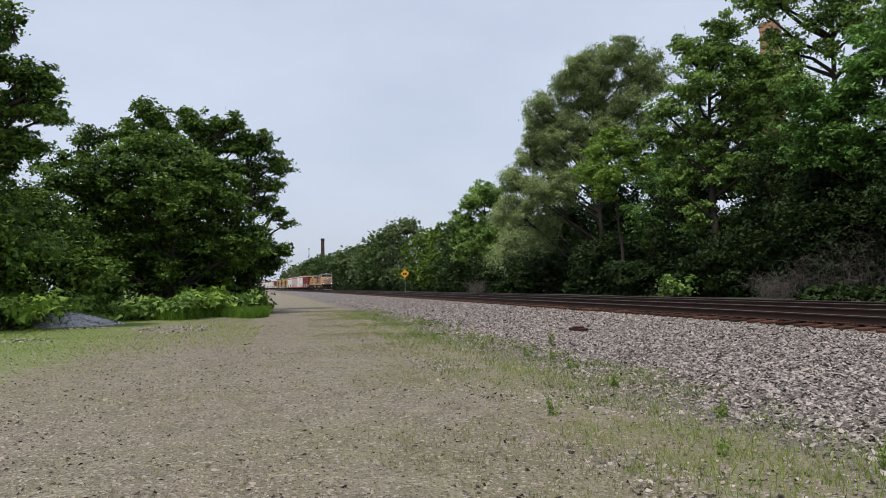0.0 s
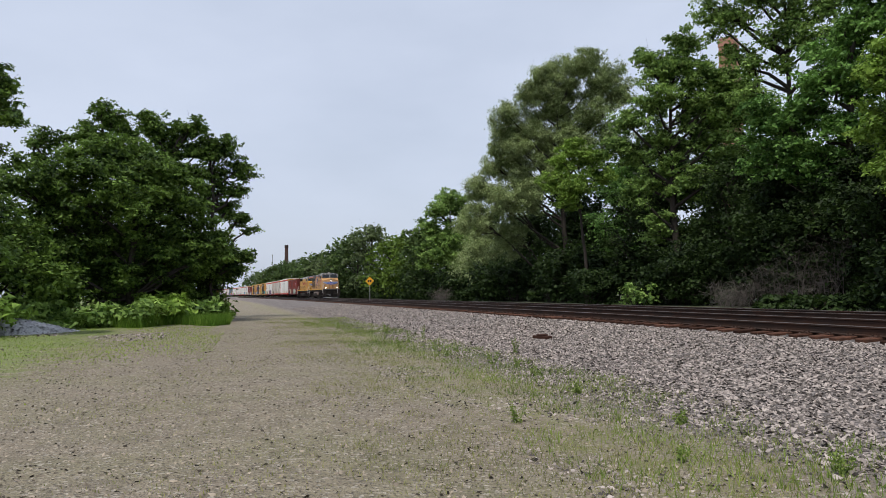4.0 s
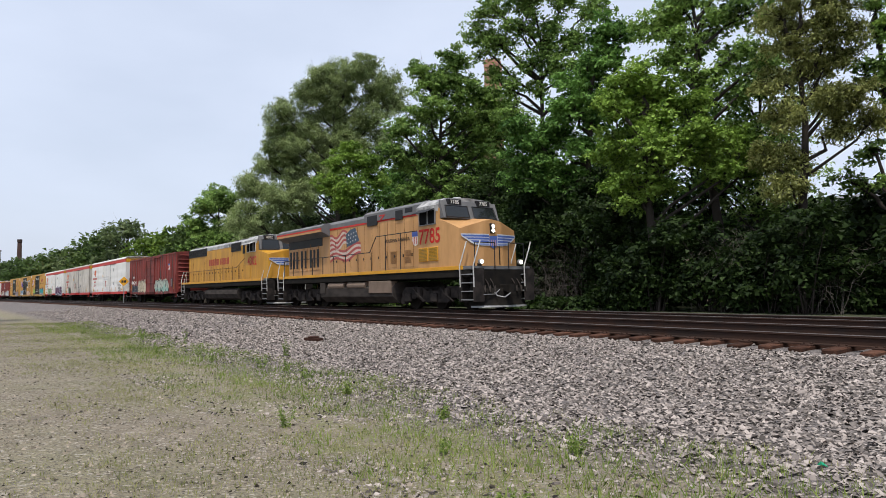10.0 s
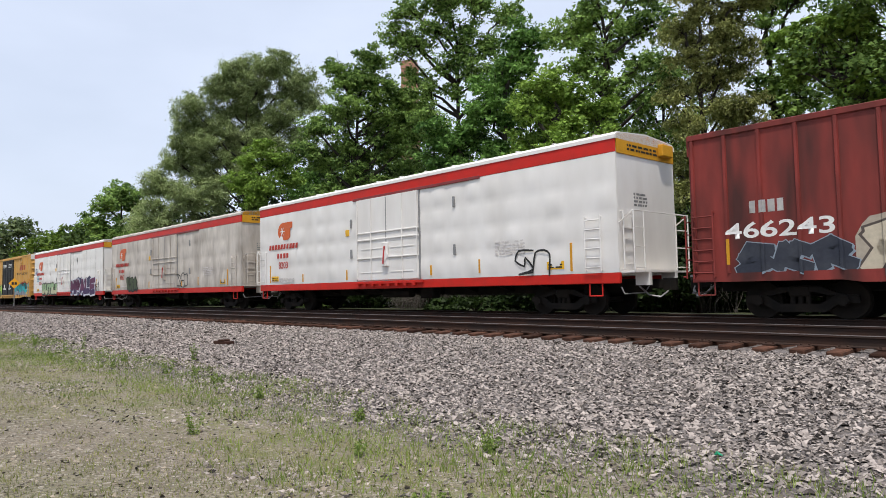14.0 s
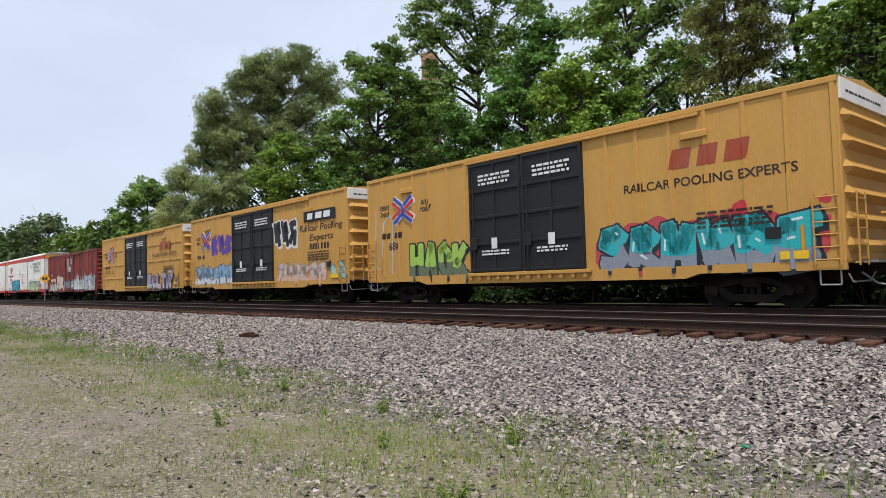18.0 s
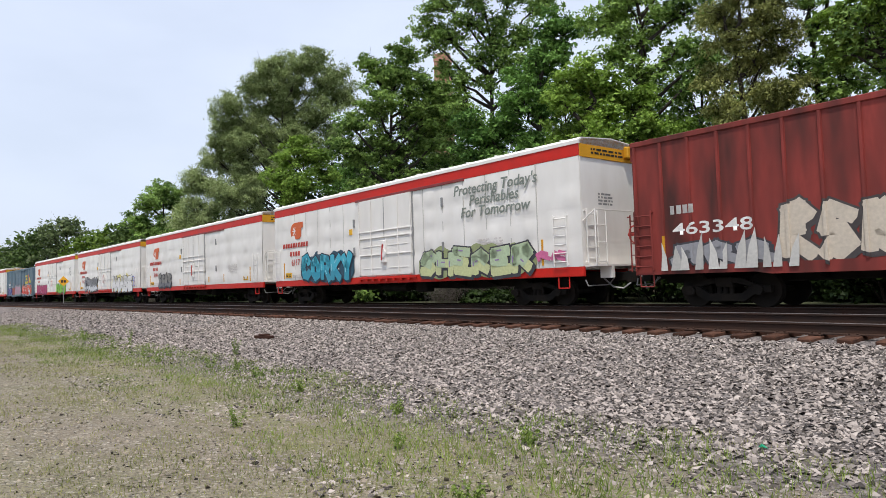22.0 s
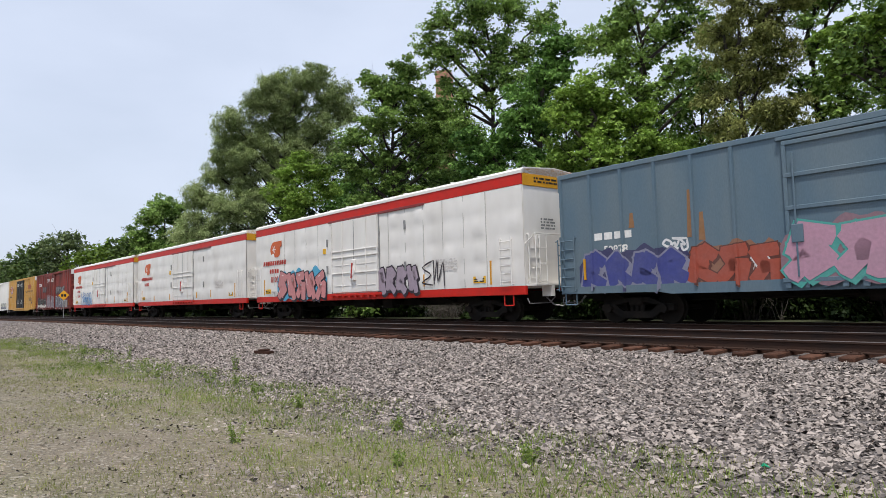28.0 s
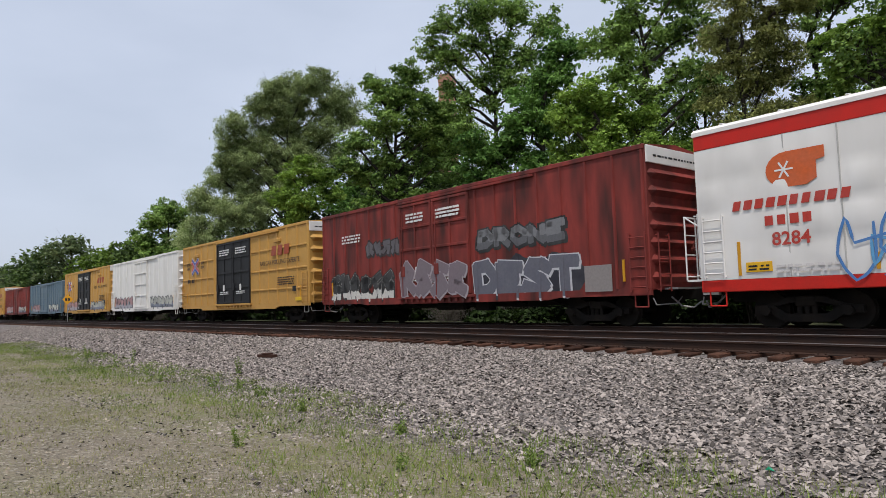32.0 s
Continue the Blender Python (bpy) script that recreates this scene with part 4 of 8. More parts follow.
for i, (a_, d_, h_, r_) in enumerate(((-97.5, 38.5, 1.8, 1.6), (-100.2, 38.0, 1.4, 1.8), (-94.8, 40.5, 1.5, 1.4), (-93.0, 43.0, 1.4, 1.1), (-103.5, 37.0, 1.5, 1.8), (-107.0, 34.5, 1.5, 1.8), (-110.5, 32.0, 1.7, 2.0))):
    x_, y_ = d_ * math.sin(radians(a_)), d_ * math.cos(radians(a_))
    rng = np.random.default_rng(400 + i)
    t = thing("shrub", "low bright shrub under the trees beside the lot", "shrub", "shrubs beside the lot", Matrix.Translation((x_, y_, float(ground_z(x_, y_)) - 0.05)))
    cl = [(rng.uniform(-r_, r_), rng.uniform(-1, 1) * r_, h_ * rng.uniform(0.15, 0.8), r_ * 0.42, r_ * 0.42, h_ * 0.25) for _ in range(12)]
    part("foliage", quads_mesh("foliage", crown_leaves(rng, cl, 0.15, 0.9, core=0.15), M["leaf_bright" if i % 3 == 0 else "leaf_mid"], 3), None, t)
    wood = Shape()
    for c in cl:
        wood.tube((c[0] * 0.3, c[1] * 0.3, -0.1), c[:3], 0.03, 5, 0.01)
    part("stem", wood, M["bark"], t)


# ---- stones, gravel, grass ----
def stones_mesh(name, xy, size, mat, seed, sink=0.3, extra_z=None):
    """Broken stones: squashed, jittered chips half sunk in the ground."""
    rng = np.random.default_rng(seed)
    k = len(xy)
    base = np.array([(1, 0, -0.3), (-1, 0, -0.05), (0, 1, -0.25), (0, -1, -0.1), (0.1, 0.1, 0.62)], float)
    v = base[None] * rng.uniform(0.55, 1.3, (k, 5, 1)) + rng.normal(0, 0.24, (k, 5, 3))
    v *= (size * rng.uniform(0.6, 1.5, k))[:, None, None] * np.stack([np.ones(k), rng.uniform(0.6, 1.0, k), rng.uniform(0.4, 0.75, k)], 1)[:, None, :]
    a = rng.uniform(0, 2 * math.pi, k)
    tx, ty = rng.normal(0, 0.35, k), rng.normal(0, 0.35, k)
    c, s_ = np.cos(a)[:, None], np.sin(a)[:, None]
    x, y, z = v[:, :, 0] * c - v[:, :, 1] * s_, v[:, :, 0] * s_ + v[:, :, 1] * c, v[:, :, 2]
    z = z + x * tx[:, None] + y * ty[:, None]
    gz = ground_z(xy[:, 0], xy[:, 1]) + size * rng.uniform(-sink, sink * 1.6, k)
    if extra_z is not None:
        gz = gz + extra_z
    co = np.stack([x + xy[:, :1], y + xy[:, 1:], z + gz[:, None]], 2).reshape(-1, 3)
    tri = np.array([(0, 2, 4), (2, 1, 4), (1, 3, 4), (3, 0, 4)])
    idx = (tri[None] + 5 * np.arange(k)[:, None, None]).reshape(-1)
    me = bpy.data.meshes.new(name)
    me.vertices.add(len(co))
    me.vertices.foreach_set("co", co.astype(np.float32).ravel())
    me.loops.add(len(idx))
    me.loops.foreach_set("vertex_index", idx.astype(np.int32))
    me.polygons.add(len(idx) // 3)
    me.polygons.foreach_set("loop_start", np.arange(0, len(idx), 3, dtype=np.int32))
    me.update(calc_edges=True)
    me.materials.append(mat)
    return me


def patchy(x, y, f=0.5, seed=0.0):
    """Smooth uneven patches, 0 to 1."""
    return 0.5 + 0.25 * (np.sin(x * f * 1.7 + seed + 1.3 * np.sin(y * f * 1.1)) + np.sin(y * f * 2.3 - seed + 1.1 * np.sin(x * f * 0.9 + seed)))


def scatter(rng, n, x0, x1, l0, l1, power=1.6):
    """Points thinning out with the distance along -x; lateral from l0 to l1."""
    x = x1 + 2.5 + (x0 - x1 - 2.5) * (0.04 + 0.96 * rng.uniform(0, 1, n)) ** power
    la = rng.uniform(l0, l1, n)
    return np.stack([x, la - curve_shift(x)], 1), la


rng = np.random.default_rng(3)
STONE = node_mat("broken_stone", (0.258, 0.223, 0.202), 0.9, noise_scale=8, amount=0.3, fine=60, fine_amount=0.2, bump=0.0, island=0.9)
xy, la = scatter(rng, 125000, -24.0, -0.8, 4.3, 11.2, 1.35)
keep = la + 1.5 * patchy(xy[:, 0], xy[:, 1], 0.6) + rng.normal(0, 0.45, len(la)) > 5.7
tagged(new("ballast_stones", stones_mesh("ballast_stones", xy[keep], 0.029, STONE, 4)), "grey broken ballast stones on the slope", "ballast", kind="stuff")
xy, la = scatter(rng, 34000, -75.0, -20.0, 4.6, 11.2, 1.5)
keep = la + 1.3 * patchy(xy[:, 0], xy[:, 1], 0.6) + rng.normal(0, 0.5, len(la)) > 5.7
tagged(new("ballast_stones_far", stones_mesh("ballast_stones_far", xy[keep], 0.042, STONE, 5)), "grey broken ballast stones further along the slope", "ballast", kind="stuff")
xy, la = scatter(rng, 14000, -60.0, -1.0, 11.5, 18.8, 1.3)
tagged(new("bed_stones", stones_mesh("bed_stones", xy, 0.055, node_mat("sooty_stone", (0.13, 0.115, 0.105), 0.95, noise_scale=8, amount=0.3, fine=60, bump=0.0, island=0.5), 6, extra_z=-0.02)), "dark ballast between the ties", "ballast", kind="stuff")
LOTSTONE = node_mat("lot_gravel", (0.225, 0.188, 0.146), 0.95, noise_scale=8, amount=0.3, fine=60, fine_amount=0.2, bump=0.0, island=0.95)
xy, la = scatter(rng, 42000, -32.0, -0.6, -9.0, 5.0, 2.0)
tagged(new("lot_gravel", stones_mesh("lot_gravel", xy, 0.017, LOTSTONE, 7)), "small brownish gravel on the lot", "gravel", kind="stuff")
xy, la = scatter(rng, 7000, -28.0, -0.6, -7.0, 5.0, 1.7)
tagged(new("loose_stones", stones_mesh("loose_stones", xy, 0.024, LOTSTONE, 8, sink=0.1)), "loose stones lying on the lot", "gravel", kind="stuff")
xy, la = scatter(rng, 9000, -16.0, -1.5, 2.4, 5.0, 1.2)
keep = patchy(xy[:, 0], xy[:, 1], 0.9, 2.0) + rng.normal(0, 0.15, len(la)) > 0.56
tagged(new("stray_ballast", stones_mesh("stray_ballast", xy[keep], 0.026, STONE, 9, sink=0.15)), "stray ballast stones in the thin grass", "gravel", kind="stuff")


def blades(rng, xy, h, w, mat, name, label, lean=0.5):
    """Grass: bent triangles standing on the ground."""
    k = len(xy)
    z = ground_z(xy[:, 0], xy[:, 1])
    a = rng.uniform(0, 2 * math.pi, k)
    hh = h * rng.uniform(0.4, 1.3, k)
    ww = w * rng.uniform(0.6, 1.4, k)
    dx, dy = np.cos(a) * ww, np.sin(a) * ww
    lx, ly = rng.normal(0, lean, k) * hh, rng.normal(0, lean, k) * hh
    p = np.stack([np.stack([xy[:, 0] - dx, xy[:, 1] - dy, z - 0.01], 1), np.stack([xy[:, 0] + dx, xy[:, 1] + dy, z - 0.01], 1), np.stack([xy[:, 0] + lx, xy[:, 1] + ly, z + hh], 1)], 1)
    tagged(new(name, quads_mesh(name, p.reshape(-1, 3), mat, 3)), label, "grass", kind="stuff")


M["dry_grass"] = leaf_mat("dry_grass", (0.15, 0.175, 0.05), (0.36, 0.35, 0.13))
M["lush"] = leaf_mat("lush_grass", (0.09, 0.19, 0.02), (0.19, 0.30, 0.04))
M["lawn"] = leaf_mat("lawn_grass", (0.20, 0.30, 0.04), (0.36, 0.46, 0.08))
M["fresh"] = leaf_mat("fresh_grass", (0.11, 0.175, 0.03), (0.27, 0.34, 0.08))
# thin grass band at the foot of the ballast, in small tufts
xy, la = scatter(rng, 120000, -45.0, -1.0, 0.6, 5.9, 1.7)
dens = patchy(xy[:, 0], xy[:, 1], 0.7, 1.0) * 0.5 + 0.5 * patchy(xy[:, 0], xy[:, 1], 3.1, 0.4) + 0.25 * patchy(xy[:, 0], xy[:, 1], 9.0, 2.4) - 0.16 * np.abs(la - 3.6 - 0.5 * np.sin(xy[:, 0] * 0.4)) + rng.normal(0, 0.13, len(la))
blades(rng, xy[dens > 0.42], 0.042, 0.0045, M["dry_grass"], "thin_grass", "thin yellowish grass at the foot of the ballast")
xy, la = scatter(rng, 60000, -42.0, -2.0, 2.2, 5.9, 1.25)
dens = patchy(xy[:, 0], xy[:, 1], 0.5, 4.0) * 0.5 + 0.5 * patchy(xy[:, 0], xy[:, 1], 2.3, 1.0) + 0.25 * patchy(xy[:, 0], xy[:, 1], 7.0, 3.4) - 0.22 * np.abs(la - 4.3) + rng.normal(0, 0.14, len(la)) - 0.012 * np.maximum(0, xy[:, 0] + 10)
blades(rng, xy[dens > 0.5], 0.085, 0.0055, M["fresh"], "green_grass", "patches of green grass below the ballast slope")
# grass over the lot
xy, la = scatter(rng, 80000, -32.0, -0.8, -5.0, 3.4, 2.0)
dens = 0.6 * patchy(xy[:, 0], xy[:, 1], 0.8, 3.0) + 0.4 * patchy(xy[:, 0], xy[:, 1], 3.7, 1.0) + rng.normal(0, 0.12, len(la))
blades(rng, xy[dens > 0.54], 0.032, 0.0045, M["dry_grass"], "sparse_grass", "sparse dry grass on the gravel lot")
# lawn patches and tall grass towards the trees of the lot
xy = np.stack([-9 - 40 * rng.uniform(0, 1, 90000) ** 1.2, rng.uniform(-24, -1.0, 90000)], 1)
dens = patchy(xy[:, 0], xy[:, 1], 0.22, 5.0) + 0.25 * patchy(xy[:, 0], xy[:, 1], 1.1, 2.0) - 0.10 * np.maximum(0, xy[:, 1] + 5.0 + 0.1 * (xy[:, 0] + 9)) - 0.05 * np.maximum(0, xy[:, 0] + 19) + rng.normal(0, 0.16, len(xy))
dens += 0.5 * ((xy[:, 1] > -4.6 + np.sin(xy[:, 0] * 0.4)) & (xy[:, 1] < -1.6) & (xy[:, 0] < -24))
blades(rng, xy[dens > 0.56], 0.035, 0.02, M["lawn"], "lawn", "green grass patches on the lot")
ang, rad = np.radians(rng.uniform(-118, -91.6, 46000)), rng.uniform(0, 1, 46000)
dist = 36.5 + rad * 7 + 1.2 * np.sin(np.degrees(ang) * 1.1)
xy = np.stack([dist * np.sin(ang), dist * np.cos(ang)], 1)
blades(rng, xy, 0.50, 0.022, M["lush"], "tall_grass", "tall green grass under the trees beside the lot", 0.3)


def weed(x, y, h, seed, n=5):
    """A rough weed: stems with small leaves."""
    rng = np.random.default_rng(seed)
    t = thing("weed", "thin green weed growing at the foot of the ballast", "weed", "weeds below the ballast", Matrix.Translation((x, y, float(ground_z(x, y)) - 0.02)))
    pts = []
    for i in range(n):
        e = Vector((rng.uniform(-0.12, 0.12), rng.uniform(-0.12, 0.12), h * rng.uniform(0.55, 1.0)))
        b = Vector((rng.uniform(-0.05, 0.05), rng.uniform(-0.05, 0.05), 0))
        part("stem", Shape().tube(b, b.lerp(e, 0.5), 0.003, 4).tube(b.lerp(e, 0.5), e, 0.003, 4, 0.0015), M["leaf_mid"], t)
        pts += [b.lerp(e, u) for u in np.linspace(0.15, 1, 9)]
    cl = [(p.x, p.y, p.z, 0.03, 0.03, 0.03) for p in pts]
    part("foliage", quads_mesh("foliage", crown_leaves(rng, cl, 0.013, 0.16, core=0), M["fresh"], 3), None, t)


rw = random.Random(9)
for i, (x, y, h) in enumerate(((-22.6, 4.4, 0.55), (-20.7, 5.2, 0.5), (-20.0, 4.6, 0.35), (-14.7, 5.9, 0.38), (-17.0, 4.6, 0.4), (-16.2, 4.9, 0.3), (-15.2, 4.4, 0.32), (-13.2, 4.8, 0.3), (-12.4, 5.0, 0.25), (-11.2, 4.9, 0.22), (-18.5, 4.0, 0.3), (-6.6, 4.6, 0.22), (-5.2, 3.6, 0.2), (-7.4, 3.0, 0.26), (-3.6, 3.1, 0.18), (-24.5, 4.8, 0.3), (-27.0, 5.2, 0.35), (-30.5, 3.8, 0.4), (-4.4, 4.5, 0.2), (-9.0, 4.6, 0.2))):
    weed(x, y, h, 500 + i, 4 + i % 4)

# gravel heap on the lot
PALE = node_mat("pale_gravel", (0.46, 0.46, 0.47), 0.9, noise_scale=8, amount=0.3, fine=60, bump=0.0, island=0.5)
def gravel_heap(x, y, rx, ry, h):
    rng = np.random.default_rng(11)
    t = thing("gravel_heap", "low heap of pale grey gravel on the lot", "gravel heap", "", None)
    sh, n = Shape(), 24
    rings = [(0.0, 1.0), (0.35, 0.88), (0.6, 0.62), (0.82, 0.28), (1.05, -0.06)]
    for r, z in rings:
        for i in range(n):
            a = 2 * math.pi * i / n
            wob = 1 + 0.12 * math.sin(3 * a + 1) + 0.07 * math.sin(7 * a)
            px, py = x + rx * r * wob * math.cos(a), y + ry * r * wob * math.sin(a)
            sh.v.append((px, py, float(ground_z(px, py)) + h * z * (1 + 0.1 * math.sin(5 * a))))
    for j in range(len(rings) - 1):
        for i in range(n):
            sh.f.append((j * n + i, j * n + (i + 1) % n, (j + 1) * n + (i + 1) % n, (j + 1) * n + i))
    part("mound", sh, PALE, t, smooth=True)
    k = 2600
    r, a = np.sqrt(rng.uniform(0, 1, k)) * 1.05, rng.uniform(0, 2 * math.pi, k)
    wob = 1 + 0.12 * np.sin(3 * a + 1) + 0.07 * np.sin(7 * a)
    ez = h * np.interp(r, [q[0] for q in rings], [q[1] for q in rings]) * (1 + 0.1 * np.sin(5 * a))
    ob = part("heap_stones", stones_mesh("heap_stones", np.stack([x + rx * r * wob * np.cos(a), y + ry * r * wob * np.sin(a)], 1), 0.05, PALE, 12, extra_z=ez), None, t)
    ob["kind"] = "stuff"


gravel_heap(-32.0, -10.0, 1.4, 2.7, 0.62)
xy = np.stack([rng.uniform(-33, -22, 2600), rng.uniform(-8.5, -3.0, 2600)], 1)
keep = patchy(xy[:, 0], xy[:, 1], 0.5, 7.0) > 0.6
tagged(new("spilled_gravel", stones_mesh("spilled_gravel", xy[keep], 0.045, STONE, 13)), "pale gravel spilled over the grass", "gravel", kind="stuff")

# ---- small things by the tracks ----
def diamond_sign(x, y):
    t = thing("warning_sign", "yellow diamond sign on a thin post between the tracks", "sign", "", Matrix.Translation((x, y, float(ground_z(x, y)))) @ Matrix.Rotation(radians(62), 4, "Z"))
    part("post", Shape().box(-0.035, 0.035, -0.03, 0.03, -0.3, 2.75, 0.01), M["steel"], t, "thin grey steel post")
    d = 0.52
    pl = part("plate", Shape().prism([(0, 2.5 - d), (d, 2.5), (0, 2.5 + d), (-d, 2.5)], -0.045, -0.035), M["sign"], t, "yellow diamond plate")
    sh = Shape()
    for i in range(2):
        sh.box(-0.24 + i * 0.26, -0.04 + i * 0.26, -0.052, -0.047, 2.36, 2.62)
    part("dark_marks", sh, M["black"], pl)


diamond_sign(*at_az(-80.3, 14.75))


def chimney_house():
    """A tall square brick chimney behind the trees."""
    x, y = at_az(-50.5, 62)
    h = math.hypot(x, y) * math.tan(radians(18.75)) + EYE
    t = thing("brick_chimney", "square orange brick chimney rising behind the trees", "chimney", "", Matrix.Translation((x, y, 0.5)) @ Matrix.Rotation(radians(28), 4, "Z"))
    sh = Shape().prism([(-1.9, -1.9), (1.9, -1.9), (1.9, 1.9), (-1.9, 1.9)], 0, 2, "z")
    w0, w1, n = 1.3, 0.95, 4
    v = [(sx * w, sy * w, z) for w, z in ((w0, 2.0), (w1, h - 0.9)) for sx, sy in ((-1, -1), (1, -1), (1, 1), (-1, 1))]
    sh.add(v, [(0, 1, 5, 4), (1, 2, 6, 5), (2, 3, 7, 6), (3, 0, 4, 7), (4, 5, 6, 7)])
    part("shaft", sh, M["brick"], t)
    part("cap", Shape().box(-1.03, 1.03, -1.03, 1.03, h - 0.9, h - 0.1, 0.05).box(-0.92, 0.92, -0.92, 0.92, h - 0.1, h + 0.3, 0.05), M["brick"], t, "corbelled brick cap")


chimney_house()


def smokestack(az, dist, top):
    x, y = dist * math.sin(radians(az)), dist * math.cos(radians(az))
    h = dist * math.tan(radians(top)) + EYE
    t = thing("smokestack", "distant dark brick smokestack beyond the trees", "smokestack", "", Matrix.Translation((x, y, 0.5)))
    part("shaft", Shape().tube((0, 0, 0), (0, 0, h - 2), 2.0, 16, 1.35), node_mat("dark_brick", (0.05, 0.03, 0.026), 0.9, noise_scale=0.4), t, smooth=True)
    part("rim", Shape().tube((0, 0, h - 2), (0, 0, h), 1.55, 16), node_mat("rim_brick", (0.06, 0.04, 0.035), 0.9), t)


smokestack(-87.17, 560, 4.05)
xm, ym = 560 * math.sin(radians(-88.3)), 560 * math.cos(radians(-88.3))
tm = thing("light_mast", "thin distant light mast beyond the trees", "mast", "", Matrix.Translation((xm, ym, 0.5)))
part("pole", Shape().tube((0, 0, 0), (0, 0, 33), 0.35, 8, 0.2), M["steel"], tm)
part("lamp_bar", Shape().box(-1.6, 1.6, -0.4, 0.4, 32.2, 33.4, 0.1), M["steel"], tm)


def shed():
    """A long low building, seen in scraps through the leaves."""
    x0, y0 = at_az(-36.6, 38)
    x1, y1 = at_az(-12, 38)
    t = thing("shed", "long pale low building hidden behind the trees", "building", "", Matrix.Translation((x0, y0, 0.6)))
    L = x1 - x0
    part("wall", Shape().box(0, L, 0, 0.3, 0, 5.2, 0.02).box(0, 0.3, 0.3, 8, 0, 5.2, 0.02), node_mat("pale_wall", (0.42, 0.36, 0.30), 0.9, noise_scale=0.8, amount=0.35), t, "pale stained wall")
    part("roof", Shape().prism([(-0.5, 5.1), (-0.5, 5.5), (4, 6.3), (8.5, 5.5), (8.5, 5.1)], -0.5, L + 0.5, "x"), M["loco_grey"], t, "dark grey roof")


shed()
t = thing("scrap_plate", "rusty scrap tie plate lying on the ballast", "scrap metal", "", Matrix.Translation((-17.4, 7.8, float(ground_z(-17.4, 7.8)) + 0.04)) @ Matrix.Rotation(0.3, 4, "Z"))
part("plate", Shape().box(-0.3, 0.3, -0.1, 0.1, -0.03, 0.05, 0.01).box(-0.12, 0.12, -0.11, 0.11, 0.05, 0.09, 0.01), node_mat("rust", (0.06, 0.03, 0.022), 0.9, noise_scale=6), t)
t = thing("litter", "crumpled scrap of green plastic on the ballast", "litter", "", Matrix.Translation((-2.76, 5.6, float(ground_z(-2.76, 5.6)) + 0.03)))
part("scrap", Shape().add([(-0.04, 0, 0), (0.012, -0.02, 0.015), (0.045, 0.007, 0.0), (0.0, 0.025, 0.02), (-0.01, 0.0, 0.035)], [(0, 1, 4), (1, 2, 4), (2, 3, 4), (3, 0, 4), (0, 3, 2, 1)]), node_mat("green_plastic", (0.01, 0.28, 0.14), 0.4, noise_scale=20), t)

# ---- the train ----
M["seam_white"] = node_mat("dusty_seam", (0.52, 0.50, 0.47), 0.7, noise_scale=2, amount=0.4)
M["faint"] = node_mat("faint_stencil", (0.66, 0.62, 0.60), 0.6, noise_scale=3, amount=0.3)
# near-black, with the shade below the car bodies put into the colour
M["under"] = node_mat("dark_underframe", (0.013, 0.012, 0.011), 0.9, noise_scale=3, amount=0.4, color2=(0.035, 0.027, 0.02))
# each car's space: x forward, the camera's side is -y, z from the rail head
PAINTS = {}


def paint(r, g, b, rough=0.6):
    """A spray or sign paint, a little uneven."""
    key = (round(r, 3), round(g, 3), round(b, 3))
    if key not in PAINTS:
        PAINTS[key] = node_mat("paint", key, rough, noise_scale=2.2, amount=0.32, color2=tuple(c * 0.55 + 0.09 for c in key), fine=14, fine_amount=0.2, bump=0.0)
    return PAINTS[key]


TEXTS = {}


def text(words, x, z, y, size, mat, parent, name="lettering", shear=0.0, width=None, align="CENTER", turn=None, label=""):
    """Flat painted letters on a side facing -y (or turned)."""
    key = (words, size, shear, align, mat.name)
    if key not in TEXTS:
        cu = bpy.data.curves.new("lettering", "FONT")
        cu.body, cu.size, cu.align_x, cu.shear = words, size, align, shear
        cu.space_line = 0.8
        cu.resolution_u = 3
        cu.offset = 0.016 * size
        tmp = bpy.data.objects.new("lettering", cu)
        scene.collection.objects.link(tmp)
        bpy.context.view_layer.update()
        me = bpy.data.meshes.new_from_object(tmp.evaluated_get(bpy.context.evaluated_depsgraph_get()))
        bpy.data.objects.remove(tmp)
        me.materials.clear()
        me.materials.append(mat)
        TEXTS[key] = me
    ob = new(name, TEXTS[key])
    ob.parent = parent
    ob.matrix_basis = Matrix.Translation((x, y, z)) @ (turn or Matrix.Identity(4)) @ Matrix.Rotation(radians(90), 4, "X")
    if width:
        w = max(v.co.x for v in TEXTS[key].vertices) - min(v.co.x for v in TEXTS[key].vertices)
        ob.scale = (width / w, 1, 1)
    if label:
        ob["label"] = label
    return ob


def bars(x0, x1, z0, z1, n, y, mat, parent, name="lettering", seed=0, lean=0.0, label=""):
    """Plain upright bars in place of a name."""
    rnd = random.Random(seed)
    w = (x1 - x0) / n
    for i in range(n):
        a, b = x0 + i * w, x0 + i * w + w * rnd.uniform(0.62, 0.8)
        part(name, Shape().prism([(a, z0), (b, z0), (b + lean * (z1 - z0), z1), (a + lean * (z1 - z0), z1)], y, y + 0.004), mat, parent, label)


def lines(x0, x1, z0, z1, rows, y, mat, parent, seed=0, name="data_lettering"):
    """Small unreadable print: short bars in rows."""
    rnd, sh = random.Random(seed), Shape()
    h = (z1 - z0) / rows
    for r in range(rows):
        x = x0
        while x < x1 - 0.05:
            e = min(x1, x + rnd.uniform(0.06, 0.26))
            sh.box(x, e, y, y + 0.004, z0 + r * h, z0 + r * h + h * 0.55)
            x = e + rnd.uniform(0.03, 0.08)
    return part(name, sh, mat, parent)


